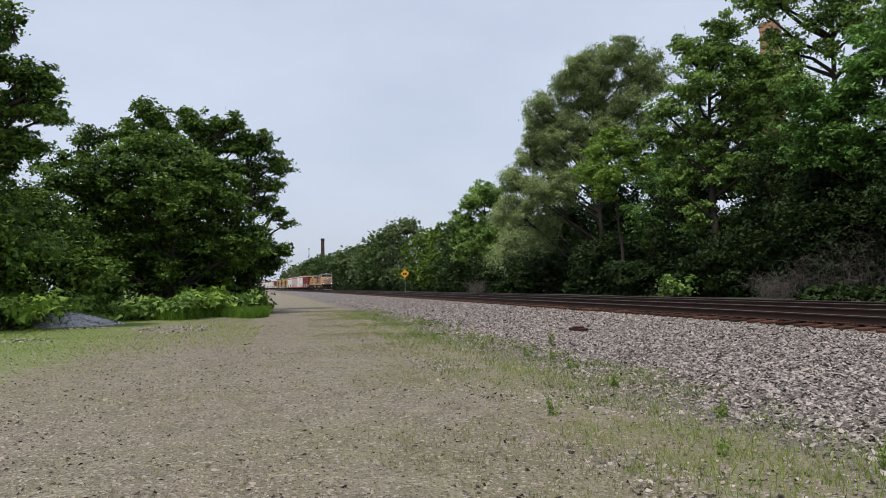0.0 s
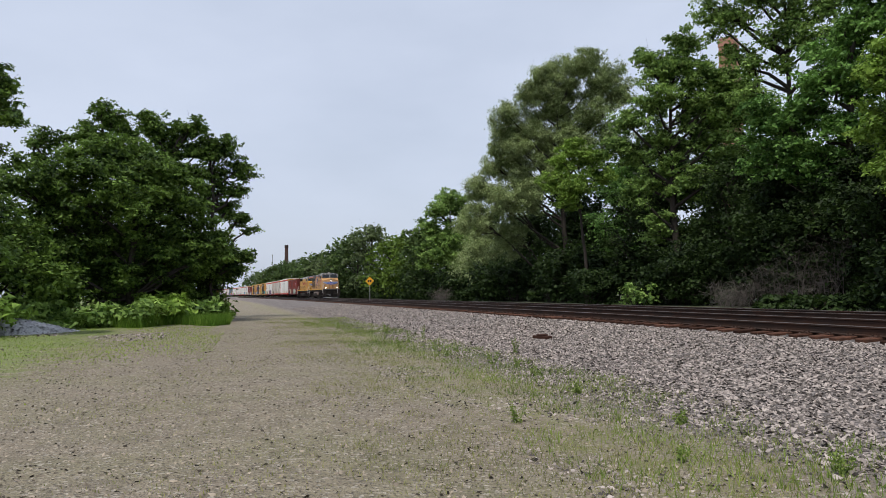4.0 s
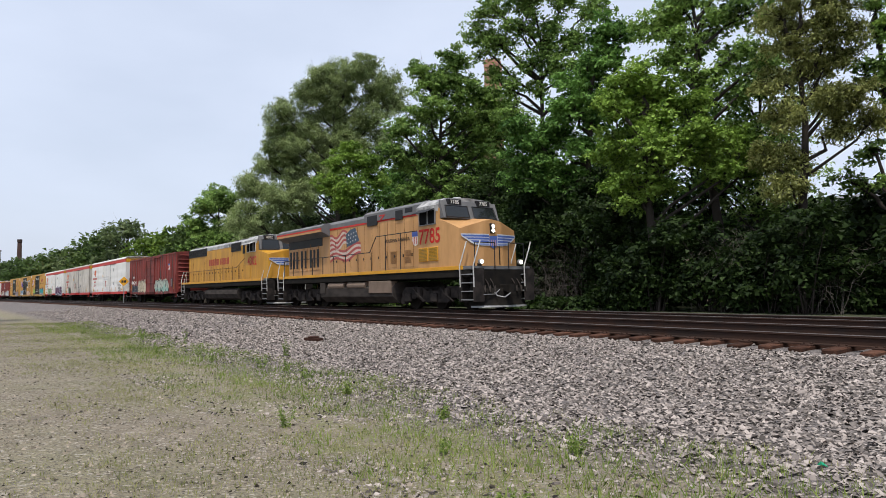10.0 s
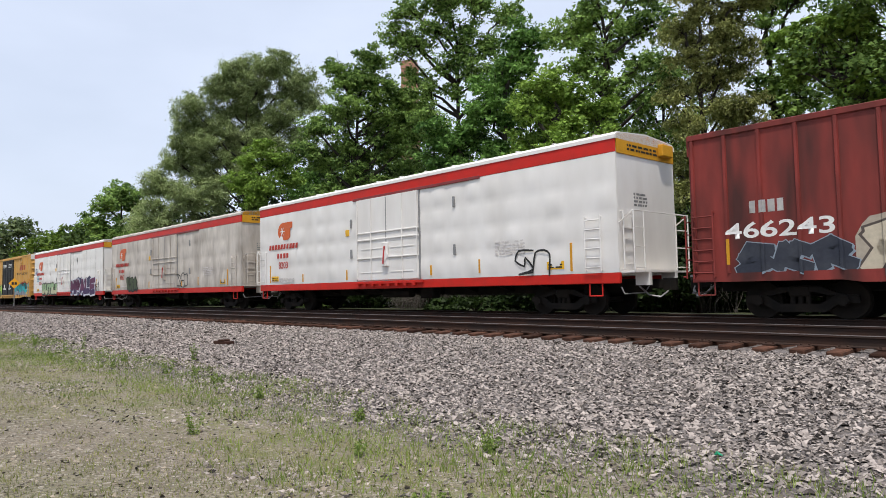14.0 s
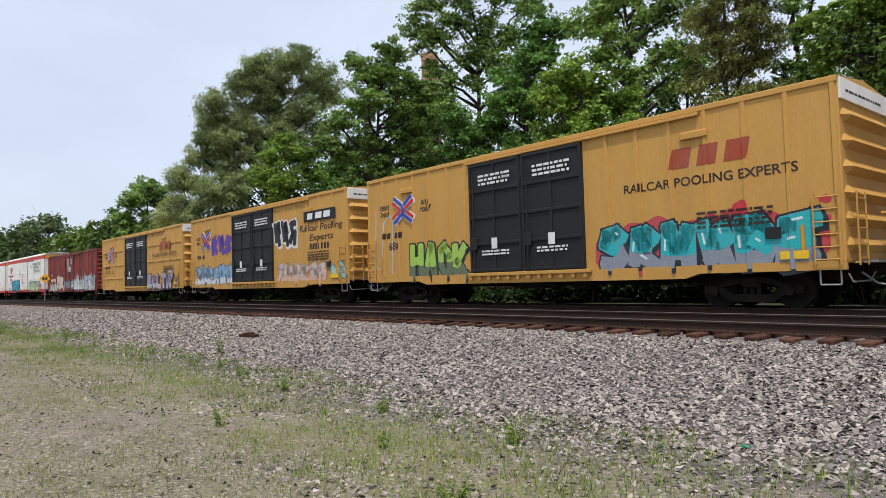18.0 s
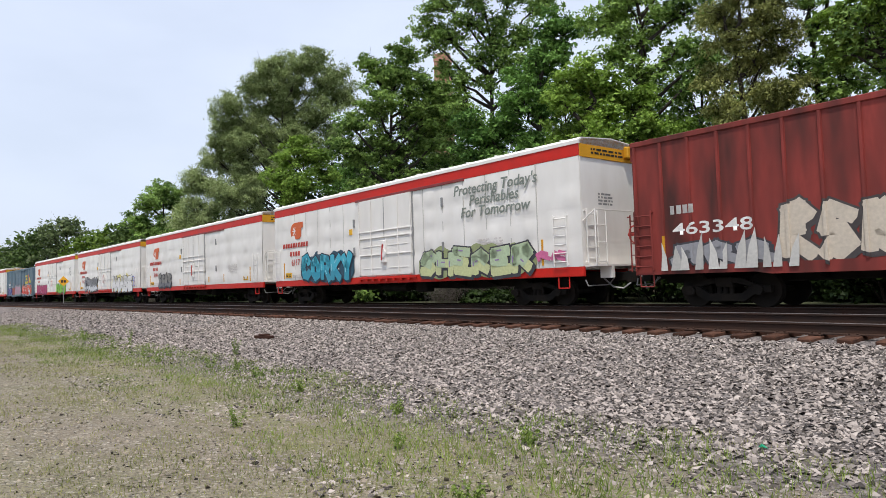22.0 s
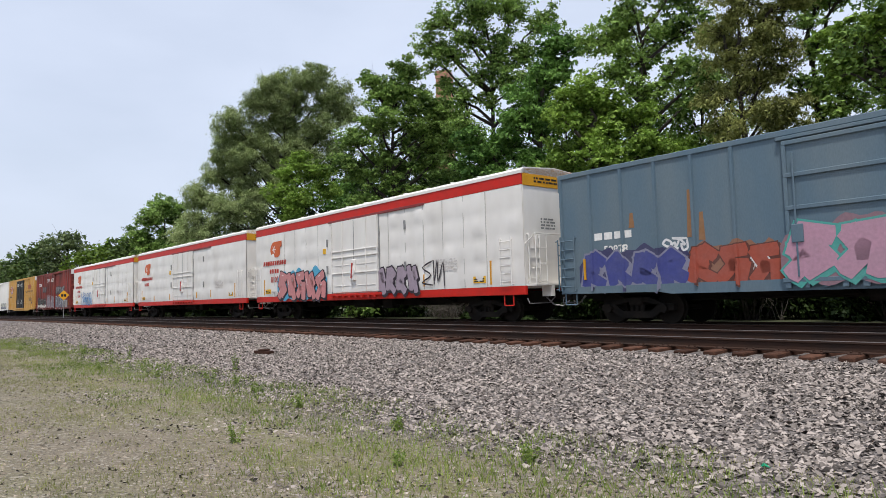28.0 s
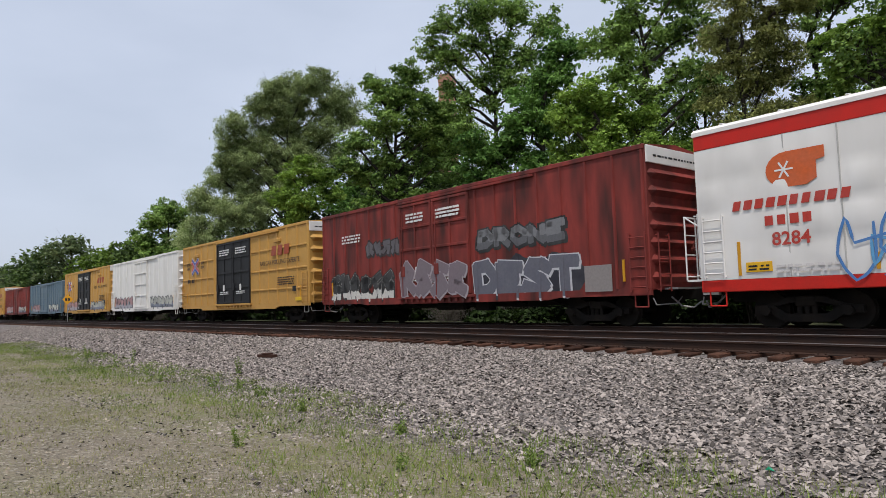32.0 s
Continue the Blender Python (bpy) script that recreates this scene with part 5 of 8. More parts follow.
FIGURES = (
    ((0, 0), (0.1, 0.9), (0.6, 1), (0.75, 0.6), (0.2, 0.5), (0.85, 0)),
    ((0.9, 0.85), (0.3, 1), (0, 0.4), (0.5, 0), (1, 0.3), (0.5, 0.55)),
    ((1, 0.9), (0.2, 1), (0.1, 0.6), (0.85, 0.45), (0.8, 0), (0, 0.05)),
    ((0, 0), (0.05, 0.85), (0.5, 1), (0.95, 0.8), (0.9, 0)),
    ((0, 1), (0.2, 0), (0.5, 0.75), (0.8, 0), (1, 1)),
    ((0, 0.15), (0.35, 1), (0.5, 0.1), (0.9, 0.85), (1.05, 0)),
    ((0.1, 0.95), (0, 0.2), (0.45, 0), (0.6, 0.5), (0.3, 0.6), (0.9, 0.95), (1, 0.1)),
)


def squiggle(rnd):
    """A smooth, unreadable sprayed figure in a unit box."""
    pts = list(rnd.choice(FIGURES))
    if rnd.random() < 0.5:
        pts = [(1 - u, w) for u, w in pts]
    if rnd.random() < 0.55:
        pts = [(w, u) for u, w in pts]
    if rnd.random() < 0.4:
        pts = [(u, 1 - w) for u, w in pts]
    pts = [(u + rnd.uniform(-0.1, 0.1), min(1.05, max(-0.05, w + rnd.uniform(-0.1, 0.1)))) for u, w in pts]
    out, ext = [], [pts[0]] + pts + [pts[-1]]
    for i in range(len(pts) - 1):
        p0, p1, p2, p3 = ext[i:i + 4]
        for j in range(5):
            t = j / 5
            out.append(tuple(p1[c] + (p2[c] - p1[c]) * t + 0.35 * t * (1 - t) * ((1 - t) * (p2[c] - p0[c]) - t * (p3[c] - p1[c])) for c in (0, 1)))
    return out + [pts[-1]]


def ribbon(sh, pts, r, y, flare=0.0):
    """A sprayed line as one flat strip that creeps forward along its way."""
    k, n = len(sh.v), len(pts)
    for i, p in enumerate(pts):
        a, b = pts[max(0, i - 1)], pts[min(n - 1, i + 1)]
        dx, dz = b[0] - a[0], b[1] - a[1]
        ln = math.hypot(dx, dz) + 1e-6
        w = r * (1 + flare * abs(2 * i / (n - 1) - 1))
        ox = 0.0
        if i in (0, n - 1):
            ox = r * 0.6 * (-1 if i == 0 else 1)
            w *= 0.75
        q = (p[0] + dx / ln * ox, p[1] + dz / ln * ox)
        yy = y - 0.00012 * i
        sh.v.extend([(q[0] - dz / ln * w, yy, q[1] + dx / ln * w), (q[0] + dz / ln * w, yy, q[1] - dx / ln * w)])
    sh.f.extend((k + 2 * i, k + 2 * i + 1, k + 2 * i + 3, k + 2 * i + 2) for i in range(n - 1))


GLYPHS = {
    "A": [[(0, 0), (0.45, 1), (0.6, 1), (1, 0)], [(0.2, 0.36), (0.8, 0.36)]],
    "B": [[(0, 0), (0, 1), (0.7, 1), (0.9, 0.78), (0.6, 0.54), (0, 0.54)], [(0.6, 0.54), (1, 0.28), (0.75, 0), (0, 0)]],
    "C": [[(1, 0.82), (0.7, 1), (0.15, 0.92), (0, 0.5), (0.12, 0.1), (0.65, 0), (1, 0.2)]],
    "D": [[(0, 0), (0, 1), (0.6, 1), (1, 0.62), (0.95, 0.3), (0.6, 0), (0, 0)]],
    "E": [[(1, 1), (0, 1), (0, 0), (1, 0)], [(0, 0.5), (0.8, 0.5)]],
    "H": [[(0, 0), (0, 1)], [(1, 0), (1, 1)], [(0, 0.5), (1, 0.55)]],
    "I": [[(0.5, 0), (0.5, 1)]],
    "K": [[(0, 0), (0, 1)], [(1, 1), (0.1, 0.48), (1, 0)]],
    "L": [[(0, 1), (0, 0), (1, 0.05)]],
    "M": [[(0, 0), (0.05, 1), (0.5, 0.35), (0.95, 1), (1, 0)]],
    "N": [[(0, 0), (0, 1), (1, 0), (1, 1)]],
    "O": [[(0.5, 1), (0.08, 0.8), (0.02, 0.3), (0.45, 0), (0.92, 0.2), (0.98, 0.7), (0.5, 1)]],
    "P": [[(0, 0), (0, 1), (0.75, 1), (1, 0.75), (0.75, 0.46), (0, 0.46)]],
    "R": [[(0, 0), (0, 1), (0.75, 1), (0.98, 0.76), (0.7, 0.48), (0, 0.48)], [(0.45, 0.48), (1, 0)]],
    "S": [[(1, 0.86), (0.7, 1), (0.2, 0.95), (0.05, 0.7), (0.75, 0.42), (0.95, 0.22), (0.7, 0), (0, 0.1)]],
    "T": [[(0, 1), (1, 1)], [(0.5, 1), (0.45, 0)]],
    "U": [[(0, 1), (0, 0.25), (0.3, 0), (0.7, 0), (1, 0.25), (1, 1)]],
    "Y": [[(0, 1), (0.5, 0.5), (1, 1)], [(0.5, 0.5), (0.45, 0)]],
    # figures that are no letters
    "1": [[(0, 0.1), (0.2, 0.95), (0.55, 0.5), (0.6, 1), (1, 0.85)], [(0.3, 0.3), (1, 0.05)]],
    "2": [[(0.9, 1), (0.1, 0.85), (0.5, 0.45), (0, 0)], [(0.5, 0.45), (1, 0.5), (0.9, 0)]],
    "3": [[(0, 1), (0.35, 0.15), (0.6, 0.8), (1, 0)], [(0.75, 1), (1, 0.6)]],
    "4": [[(0.1, 0), (0, 0.7), (0.45, 1), (0.85, 0.75), (0.5, 0.35), (1, 0.1)], [(0.1, 0.4), (0.55, 0.6)]],
    "5": [[(1, 0.9), (0.3, 1), (0.05, 0.55), (0.6, 0.6), (0.95, 0.3), (0.45, 0)], [(0, 0), (0.4, 0.3)]],
}


def stroke(sh, pts, r, y, grow=0.0):
    """A block stroke: one flat bar for each straight piece, each a little before the last."""
    for i, (a, b) in enumerate(zip(pts[:-1], pts[1:])):
        dx, dz = b[0] - a[0], b[1] - a[1]
        ln = math.hypot(dx, dz) + 1e-6
        ux, uz = dx / ln, dz / ln
        e, k, yy = r * 0.62 + grow, len(sh.v), y - 0.0004 * i
        w = r + grow
        p, q = (a[0] - ux * e, a[1] - uz * e), (b[0] + ux * e, b[1] + uz * e)
        m0, m1 = (a[0] - ux * (e + r * 0.25), a[1] - uz * (e + r * 0.25)), (b[0] + ux * (e + r * 0.25), b[1] + uz * (e + r * 0.25))
        sh.v.extend([(m0[0], yy, m0[1]), (p[0] + uz * w, yy, p[1] - ux * w), (q[0] + uz * w, yy, q[1] - ux * w), (m1[0], yy, m1[1]), (q[0] - uz * w, yy, q[1] + ux * w), (p[0] - uz * w, yy, p[1] + ux * w)])
        sh.f.append(tuple(range(k, k + 6)))
        if k:
            # a hair-thin link keeps the strokes of a figure one sheet
            sh.v.append((m0[0], yy + 0.0001, m0[1]))
            sh.f.append((sh.link, k, k + 6))
        sh.link = k + 3


def graffiti(car, box, n, fill, edge=(0.02, 0.02, 0.022), back=None, fill2=None, seed=1, rim=0.05, y=-1.575, light=None, word=""):
    """A spray-painted piece: ragged ground, block shade, dark outline, fat filled figures, second colour above, highlights."""
    x0, x1, z0, z1 = box
    rnd = random.Random(seed)
    word = word or "".join(rnd.choice("12345") for _ in range(n))
    n = len(word)
    W, Hh = (x1 - x0) / n, z1 - z0
    top = None
    for i, ch in enumerate(word):
        r = min(0.2 * W, 0.15 * Hh) * rnd.uniform(0.9, 1.1)
        inset = r + rim
        lx, lw = x0 + i * W + inset - 0.09 * W, W * 1.14 - 2 * inset
        lz, lh = z0 + inset + rnd.uniform(0, 0.05) * Hh, (Hh - 2 * inset) * rnd.uniform(0.86, 1.0)
        tilt, bend = rnd.uniform(-0.12, 0.16), rnd.uniform(-0.12, 0.12)
        o = 0.0045 * (i % 2)
        lines_ = [[(lx + (u + tilt * (w - 0.5) + bend * w * (1 - w)) * lw, lz + (w + 0.06 * math.sin(u * 3 + i)) * lh) for u, w in pts] for pts in GLYPHS[ch]]
        sh = Shape()
        for j, pts in enumerate(lines_):
            stroke(sh, pts, r, y - 0.012 - o - 0.0008 * j)
        top = part("graffiti", sh, paint(*fill), car, "sprayed block figure in worn paint")
        if edge:
            sh = Shape()
            for j, pts in enumerate(lines_):
                stroke(sh, pts, r, y - 0.0045 - o - 0.0004 * j, rim)
                stroke(sh, [(p[0] + rim * 1.3, p[1] - rim * 1.3) for p in pts], r, y - 0.0025 - o - 0.0003 * j, rim * 0.8)
            part("outline", sh, paint(*edge), top)
        if fill2:
            sh, mid = Shape(), z0 + Hh * rnd.uniform(0.42, 0.55)
            for j, pts in enumerate(lines_):
                for a, b in zip(pts[:-1], pts[1:]):
                    lo, hi = (a, b) if a[1] < b[1] else (b, a)
                    if hi[1] <= mid:
                        continue
                    if lo[1] < mid:
                        f = (mid - lo[1]) / (hi[1] - lo[1])
                        lo = (lo[0] + (hi[0] - lo[0]) * f, mid)
                    stroke(sh, [lo, hi], r * 0.96, y - 0.0185 - o - 0.0005 * j)
            if sh.f:
                part("upper_fill", sh, paint(*fill2), top)
        if light:
            sh = Shape()
            for j, pts in enumerate(lines_):
                a, b = pts[0], pts[1]
                stroke(sh, [(a[0] * 0.7 + b[0] * 0.3 - r * 0.4, a[1] * 0.7 + b[1] * 0.3 + r * 0.3), (a[0] * 0.4 + b[0] * 0.6 - r * 0.4, a[1] * 0.4 + b[1] * 0.6 + r * 0.3)], r * 0.14, y - 0.0245 - o - 0.0004 * j)
            part("highlight", sh, paint(*light), top)
    if back:
        sh = Shape()
        m = max(14, int((x1 - x0) * 8))
        ph = [rnd.uniform(0, 6.3) for _ in range(3)]
        for i in range(m + 1):
            u = i / m
            x = x0 - 0.12 + (x1 - x0 + 0.24) * u
            e = min(1.0, 6 * u, 6 * (1 - u)) ** 0.5
            zt = z1 + Hh * (0.07 * math.sin(u * 17 + ph[0]) + 0.05 * math.sin(u * 41 + ph[1]) - 0.02) * e - Hh * 0.35 * (1 - e)
            zb = z0 + Hh * (0.05 + 0.05 * math.sin(u * 29 + ph[2])) + Hh * 0.25 * (1 - e)
            sh.v.extend(((x, y - 0.001, max(z0 - 0.03, zb)), (x, y - 0.001, zt)))
        sh.f = [(2 * i, 2 * i + 2, 2 * i + 3, 2 * i + 1) for i in range(m)]
        part("sprayed_ground", sh, paint(*back), car, "ragged sprayed background")
    return top


def tag(car, box, color, seed, y=-1.575, r=0.03):
    """A quick scrawl in one colour."""
    rnd, sh = random.Random(seed), Shape()
    x0, x1, z0, z1 = box
    n = max(1, round((x1 - x0) / (0.75 * (z1 - z0))))
    pts = []
    for i in range(n):
        w = (x1 - x0) / n
        pts += [(x0 + (i + u) * w, z0 + v * (z1 - z0)) for u, v in squiggle(rnd)]
    ribbon(sh, pts, r, y)
    return part("scrawl", sh, paint(*color), car, "thin sprayed scrawl")


def wheel_shape(r, n=20):
    sh = Shape()
    for s in (-1, 1):
        y = s * 0.7525
        sh.tube((0, y - 0.065, 0), (0, y + 0.065, 0), r, n)
        sh.tube((0, y - s * 0.065, 0), (0, y - s * 0.09, 0), r + 0.028, n)
    sh.tube((0, -1.0, 0), (0, 1.0, 0), 0.075, 8)
    return sh


WHEEL = wheel_shape(0.42).mesh("wheelset", M["under"])
WHEEL_BIG = wheel_shape(0.5).mesh("wheelset", M["under"])


def truck_shape():
    sh = Shape()
    for s in (-1, 1):
        y0, y1 = (s * 1.0 - 0.07, s * 1.0 + 0.07)
        sh.prism([(-1.15, 0.52), (-0.75, 0.56), (-0.42, 0.34), (0.42, 0.34), (0.75, 0.56), (1.15, 0.52), (1.15, 0.36), (0.8, 0.36), (0.5, 0.16), (-0.5, 0.16), (-0.8, 0.36), (-1.15, 0.36)], y0, y1)
        sh.prism([(-0.8, 0.56), (-0.4, 0.72), (0.4, 0.72), (0.8, 0.56), (0.6, 0.52), (0.3, 0.6), (-0.3, 0.6), (-0.6, 0.52)], y0, y1)
        for x in (-0.87, 0.87):
            sh.tube((x, s * 0.98, 0.42), (x, s * 1.16, 0.42), 0.12, 10)
        for x in (-0.16, 0.0, 0.16):
            sh.tube((x, s * 1.0, 0.34), (x, s * 1.0, 0.6), 0.06, 8)
    sh.box(-0.22, 0.22, -1.1, 1.1, 0.5, 0.74, 0.03)
    return sh


TRUCK = truck_shape().mesh("truck", M["under"])


def truck(car, x):
    t = new("truck", TRUCK)
    t.parent = car
    t.location = (x, 0, 0)
    for dx in (-0.87, 0.87):
        w = new("wheelset", WHEEL)
        w.parent = t
        w.location = (dx, 0, 0.42)


def coupler(car, x, s, reach=0.75):
    sh = Shape()
    sh.box(min(x, x + s * reach * 0.75), max(x, x + s * reach * 0.75), -0.13, 0.13, 0.72, 0.98, 0.02)
    a = x + s * reach * 0.7
    sh.prism([(a, -0.16), (a + s * 0.22, -0.2), (a + s * 0.34, -0.08), (a + s * 0.34, 0.02), (a + s * 0.18, 0.0), (a + s * 0.2, 0.15), (a + s * 0.05, 0.18)], 0.68, 1.0, "z")
    part("coupler", sh, M["under"], car, "dark steel coupler")
    hose = Shape().path([(x, -0.5, 0.8), (x + s * 0.3, -0.5, 0.55), (x + s * 0.55, -0.35, 0.5), (x + s * 0.7, -0.2, 0.66)], 0.025)
    part("air_hose", hose, M["steel"], car)
    part("cut_lever", Shape().path([(x + s * 0.05, -1.45, 0.78), (x + s * 0.12, -1.42, 0.6), (x + s * 0.16, -0.5, 0.62), (x + s * 0.2, -0.3, 0.8)], 0.018), M["steel"], car)


def under(car, L):
    """Centre sill, cross bearers, brake gear, trucks and couplers."""
    h = L / 2
    sh = Shape().box(-h + 0.1, h - 0.1, -0.25, 0.25, 0.62, 1.0)
    for i in range(9):
        x = -h * 0.68 + i * h * 1.36 / 8
        sh.prism([(-1.42, 1.0), (1.42, 1.0), (0.3, 0.68), (-0.3, 0.68)], x - 0.05, x + 0.05, "x")
    part("centre_sill", sh, M["under"], car)
    gear = Shape().tube((-1.2, -0.7, 0.72), (0.4, -0.7, 0.72), 0.19, 12)
    gear.box(1.0, 1.7, -0.85, -0.45, 0.5, 0.9, 0.04)
    gear.path([(-h * 0.6, -0.6, 0.62), (-1.2, -0.65, 0.7), (1.0, -0.65, 0.66), (h * 0.6, -0.6, 0.58)], 0.02)
    part("brake_gear", gear, M["under"], car)
    truck(car, h - 2.2)
    truck(car, -h + 2.2)
    for s in (-1, 1):
        coupler(car, s * (h - 0.05), s)


def ladder(car, x, y, z0, z1, mat, w=0.42, n=6, name="ladder", along_y=False):
    sh = Shape()
    p = (lambda a, z, o: (x + o, y + a, z)) if along_y else (lambda a, z, o: (x + a, y + o, z))
    off = 0.09 if along_y else -0.09
    for a in (-w / 2, w / 2):
        sh.tube(p(a, z0, off), p(a, z1, off), 0.02, 6)
        for z in (z0 + 0.05, z1 - 0.05):
            sh.tube(p(a, z, off), p(a, z, 0), 0.018, 5)
    for i in range(n):
        z = z0 + (z1 - z0) * (i + 0.5) / n
        sh.tube(p(-w / 2, z, off), p(w / 2, z, off), 0.017, 5)
    return part(name, sh, mat, car)


def stirrup(car, x, y, mat):
    part("stirrup_step", Shape().path([(x - 0.2, y, 0.95), (x - 0.2, y, 0.55), (x + 0.2, y, 0.55), (x + 0.2, y, 0.95)], 0.02), mat, car)


def brake_wheel(car, x, y, z, mat):
    sh = Shape()
    pts = [(x, y + 0.26 * math.cos(a), z + 0.26 * math.sin(a)) for a in [i * math.pi / 6 for i in range(13)]]
    sh.path(pts, 0.022, 6)
    for i in range(0, 12, 3):
        sh.tube((x, y, z), pts[i], 0.014, 5)
    sh.tube((x - 0.2, y, z), (x + 0.02, y, z), 0.05, 8)
    part("brake_wheel", sh, mat, car, "round hand brake wheel")


def pillow_side(L, z0, z1, y, mat, cols, rows, amp, name, car, seed=3):
    """A sheet-metal side that bulges between its seams."""
    rnd = random.Random(seed)
    nx, nz = cols * 5, rows * 6
    amps = [[rnd.uniform(0.35, 1.0) * rnd.choice((-1, -1, -1, 0.45)) for _ in range(rows)] for _ in range(cols)]
    v, f = [], []
    for i in range(nx + 1):
        for j in range(nz + 1):
            c, r = min(cols - 1, i // 5), min(rows - 1, j // 6)
            u, w = i / 5 - c, j / 6 - r
            d = amps[c][r] * amp * (math.sin(math.pi * u) ** 1.2 if 0 < u < 1 else 0) * (math.sin(math.pi * w) if 0 < w < 1 else 0)
            v.append((-L / 2 + L * i / nx, y + math.copysign(d, y), z0 + (z1 - z0) * j / nz))
    m = nz + 1
    for i in range(nx):
        for j in range(nz):
            f.append((i * m + j, (i + 1) * m + j, (i + 1) * m + j + 1, i * m + j + 1) if y < 0 else (i * m + j, i * m + j + 1, (i + 1) * m + j + 1, (i + 1) * m + j))
    sh = Shape()
    sh.v, sh.f = v, f
    return part(name, sh, mat, car, smooth=True)


def reefer():
    """White insulated car: red stripes, plug door, end platform."""
    L, h = 19.5, 9.75
    car = thing("reefer_car", "white insulated refrigerator car with red stripes on the rails", "railroad car", "cars of the train")
    part("body", Shape().box(-h + 0.02, h - 0.02, -1.49, 1.49, 1.1, 4.75, 0.02), M["white"], car)
    pillow_side(L, 1.17, 4.40, -1.538, M["white"], 24, 4, 0.05, "side", car)
    part("side", Shape().box(-h, h, 1.5, 1.52, 1.17, 4.4), M["white"], car)
    for s in (-1, 1):
        part("end_wall", Shape().box(min(s * (h - 0.02), s * h), max(s * (h - 0.02), s * h), -1.5, 1.5, 1.17, 4.38, 0.008), M["white"], car)
    for s in (-1, 1):
        part("upper_stripe", Shape().box(-h, h, min(s * 1.5, s * 1.55), max(s * 1.5, s * 1.55), 4.40, 4.76, 0.015), M["red"], car, "red painted stripe")
        part("side_sill", Shape().box(-h, h, min(s * 1.4, s * 1.54), max(s * 1.4, s * 1.54), 0.88, 1.17, 0.02), M["red"], car, "red painted sill")
    roof = Shape().prism([(-1.57, 4.76), (-1.57, 4.86), (-1.45, 4.95), (0, 5.06), (1.45, 4.95), (1.57, 4.86), (1.57, 4.76)], -h - 0.03, h + 0.03, "x")
    rf = part("roof", roof, M["white"], car)
    sh = Shape()
    for i in range(14):
        x = -h + 0.7 + i * (L - 1.4) / 13
        sh.prism([(-1.47, 4.955), (0, 5.065), (1.47, 4.955), (1.47, 4.985), (0, 5.10), (-1.47, 4.985)], x - 0.03, x + 0.03, "x")
    part("roof_seams", sh, M["white"], rf)
    for s in (-1, 1):
        part("end_band", Shape().prism([(-1.5, 4.38), (-1.5, 4.85), (-1.4, 4.93), (0, 5.03), (1.4, 4.93), (1.5, 4.85), (1.5, 4.38)], min(s * h, s * (h + 0.03)), max(s * h, s * (h + 0.03)), "x"), M["yellow"], car, "orange-yellow end band")
    # plug door
    d = part("door", Shape().box(-1.8, 1.8, -1.60, -1.5, 1.2, 4.36, 0.02), M["white"], car, "white plug door with lock rods")
    for x in (-1.78, -0.9, 0.95, 1.78):
        part("lock_rod", Shape().tube((x, -1.63, 1.25), (x, -1.63, 4.32), 0.022, 6), M["white"], d)
    for z in (2.05, 2.75, 3.02):
        part("cross_bar", Shape().box(-1.8, 1.85, -1.635, -1.60, z - 0.028, z + 0.028, 0.01), M["white"], d)
    for z in (1.5, 2.4):
        for xa, xb in ((-1.55, -0.25), (0.25, 1.55)):
            part("stiffener", Shape().box(xa, xb, -1.615, -1.60, z - 0.02, z + 0.02, 0.006), M["white"], d)
    part("door_seam", Shape().box(-0.02, 0.02, -1.606, -1.60, 2.6, 4.3), M["steel"], d)
    part("lock_gear", Shape().box(-0.16, 0.16, -1.70, -1.60, 1.7, 2.6, 0.02).tube((0, -1.72, 2.1), (0, -1.66, 2.1), 0.2, 10), M["white"], d)
    part("handle", Shape().tube((-0.05, -1.73, 1.8), (0.05, -1.73, 2.45), 0.03, 6), paint(0.5, 0.05, 0.05), d, "red lock handle")
    part("door_track", Shape().box(-2.1, 4.8, -1.60, -1.54, 4.34, 4.44, 0.01), paint(0.22, 0.03, 0.03), car, "dark red upper door track")
    lower = Shape().box(-2.0, 2.0, -1.62, -1.54, 1.06, 1.16, 0.01)
    for i in range(8):
        lower.box(-1.9 + i * 0.48, -1.75 + i * 0.48, -1.63, -1.55, 0.98, 1.06)
    part("lower_track", lower, M["red"], car)
    for x in (-1.85, 1.85):
        part("door_jamb", Shape().box(x - 0.035, x + 0.035, -1.585, -1.53, 1.18, 4.38, 0.01), M["steel"], car, "grey door jamb")
    for x, z0, z1 in ((-8.75, 1.25, 2.05), (8.25, 1.25, 2.05), (-5.9, 1.25, 1.6), (-2.6, 1.25, 1.65), (2.4, 1.3, 1.65), (4.7, 1.3, 1.75)):
        part("reflector", Shape().box(x - 0.035, x + 0.035, -1.568, -1.53, z0, z1, 0.004), M["yellow"], car, "yellow reflective strip")
    for x in (-8.3, 7.7):
        part("yellow_placard", Shape().box(x - 0.3, x + 0.3, -1.567, -1.53, 1.32, 1.55, 0.004), paint(0.75, 0.42, 0.02), car, "yellow placard")
        lines(x - 0.24, x + 0.24, 1.36, 1.51, 2, -1.572, M["black"], car, 5)
    part("yellow_placard", Shape().box(-2.65, -2.42, -1.567, -1.53, 3.0, 3.25, 0.004), paint(0.75, 0.42, 0.02), car, "small yellow placard")
    for x, z in ((-2.25, 3.3), (3.6, 3.55), (3.6, 1.95), (-2.25, 2.1)):
        part("hinge_box", Shape().box(x - 0.05, x + 0.05, -1.60, -1.53, z, z + 0.35, 0.01), M["steel"], car)
    # logo: round-backed orange shape with a notched bar, a white star of spokes
    x0 = -8.05
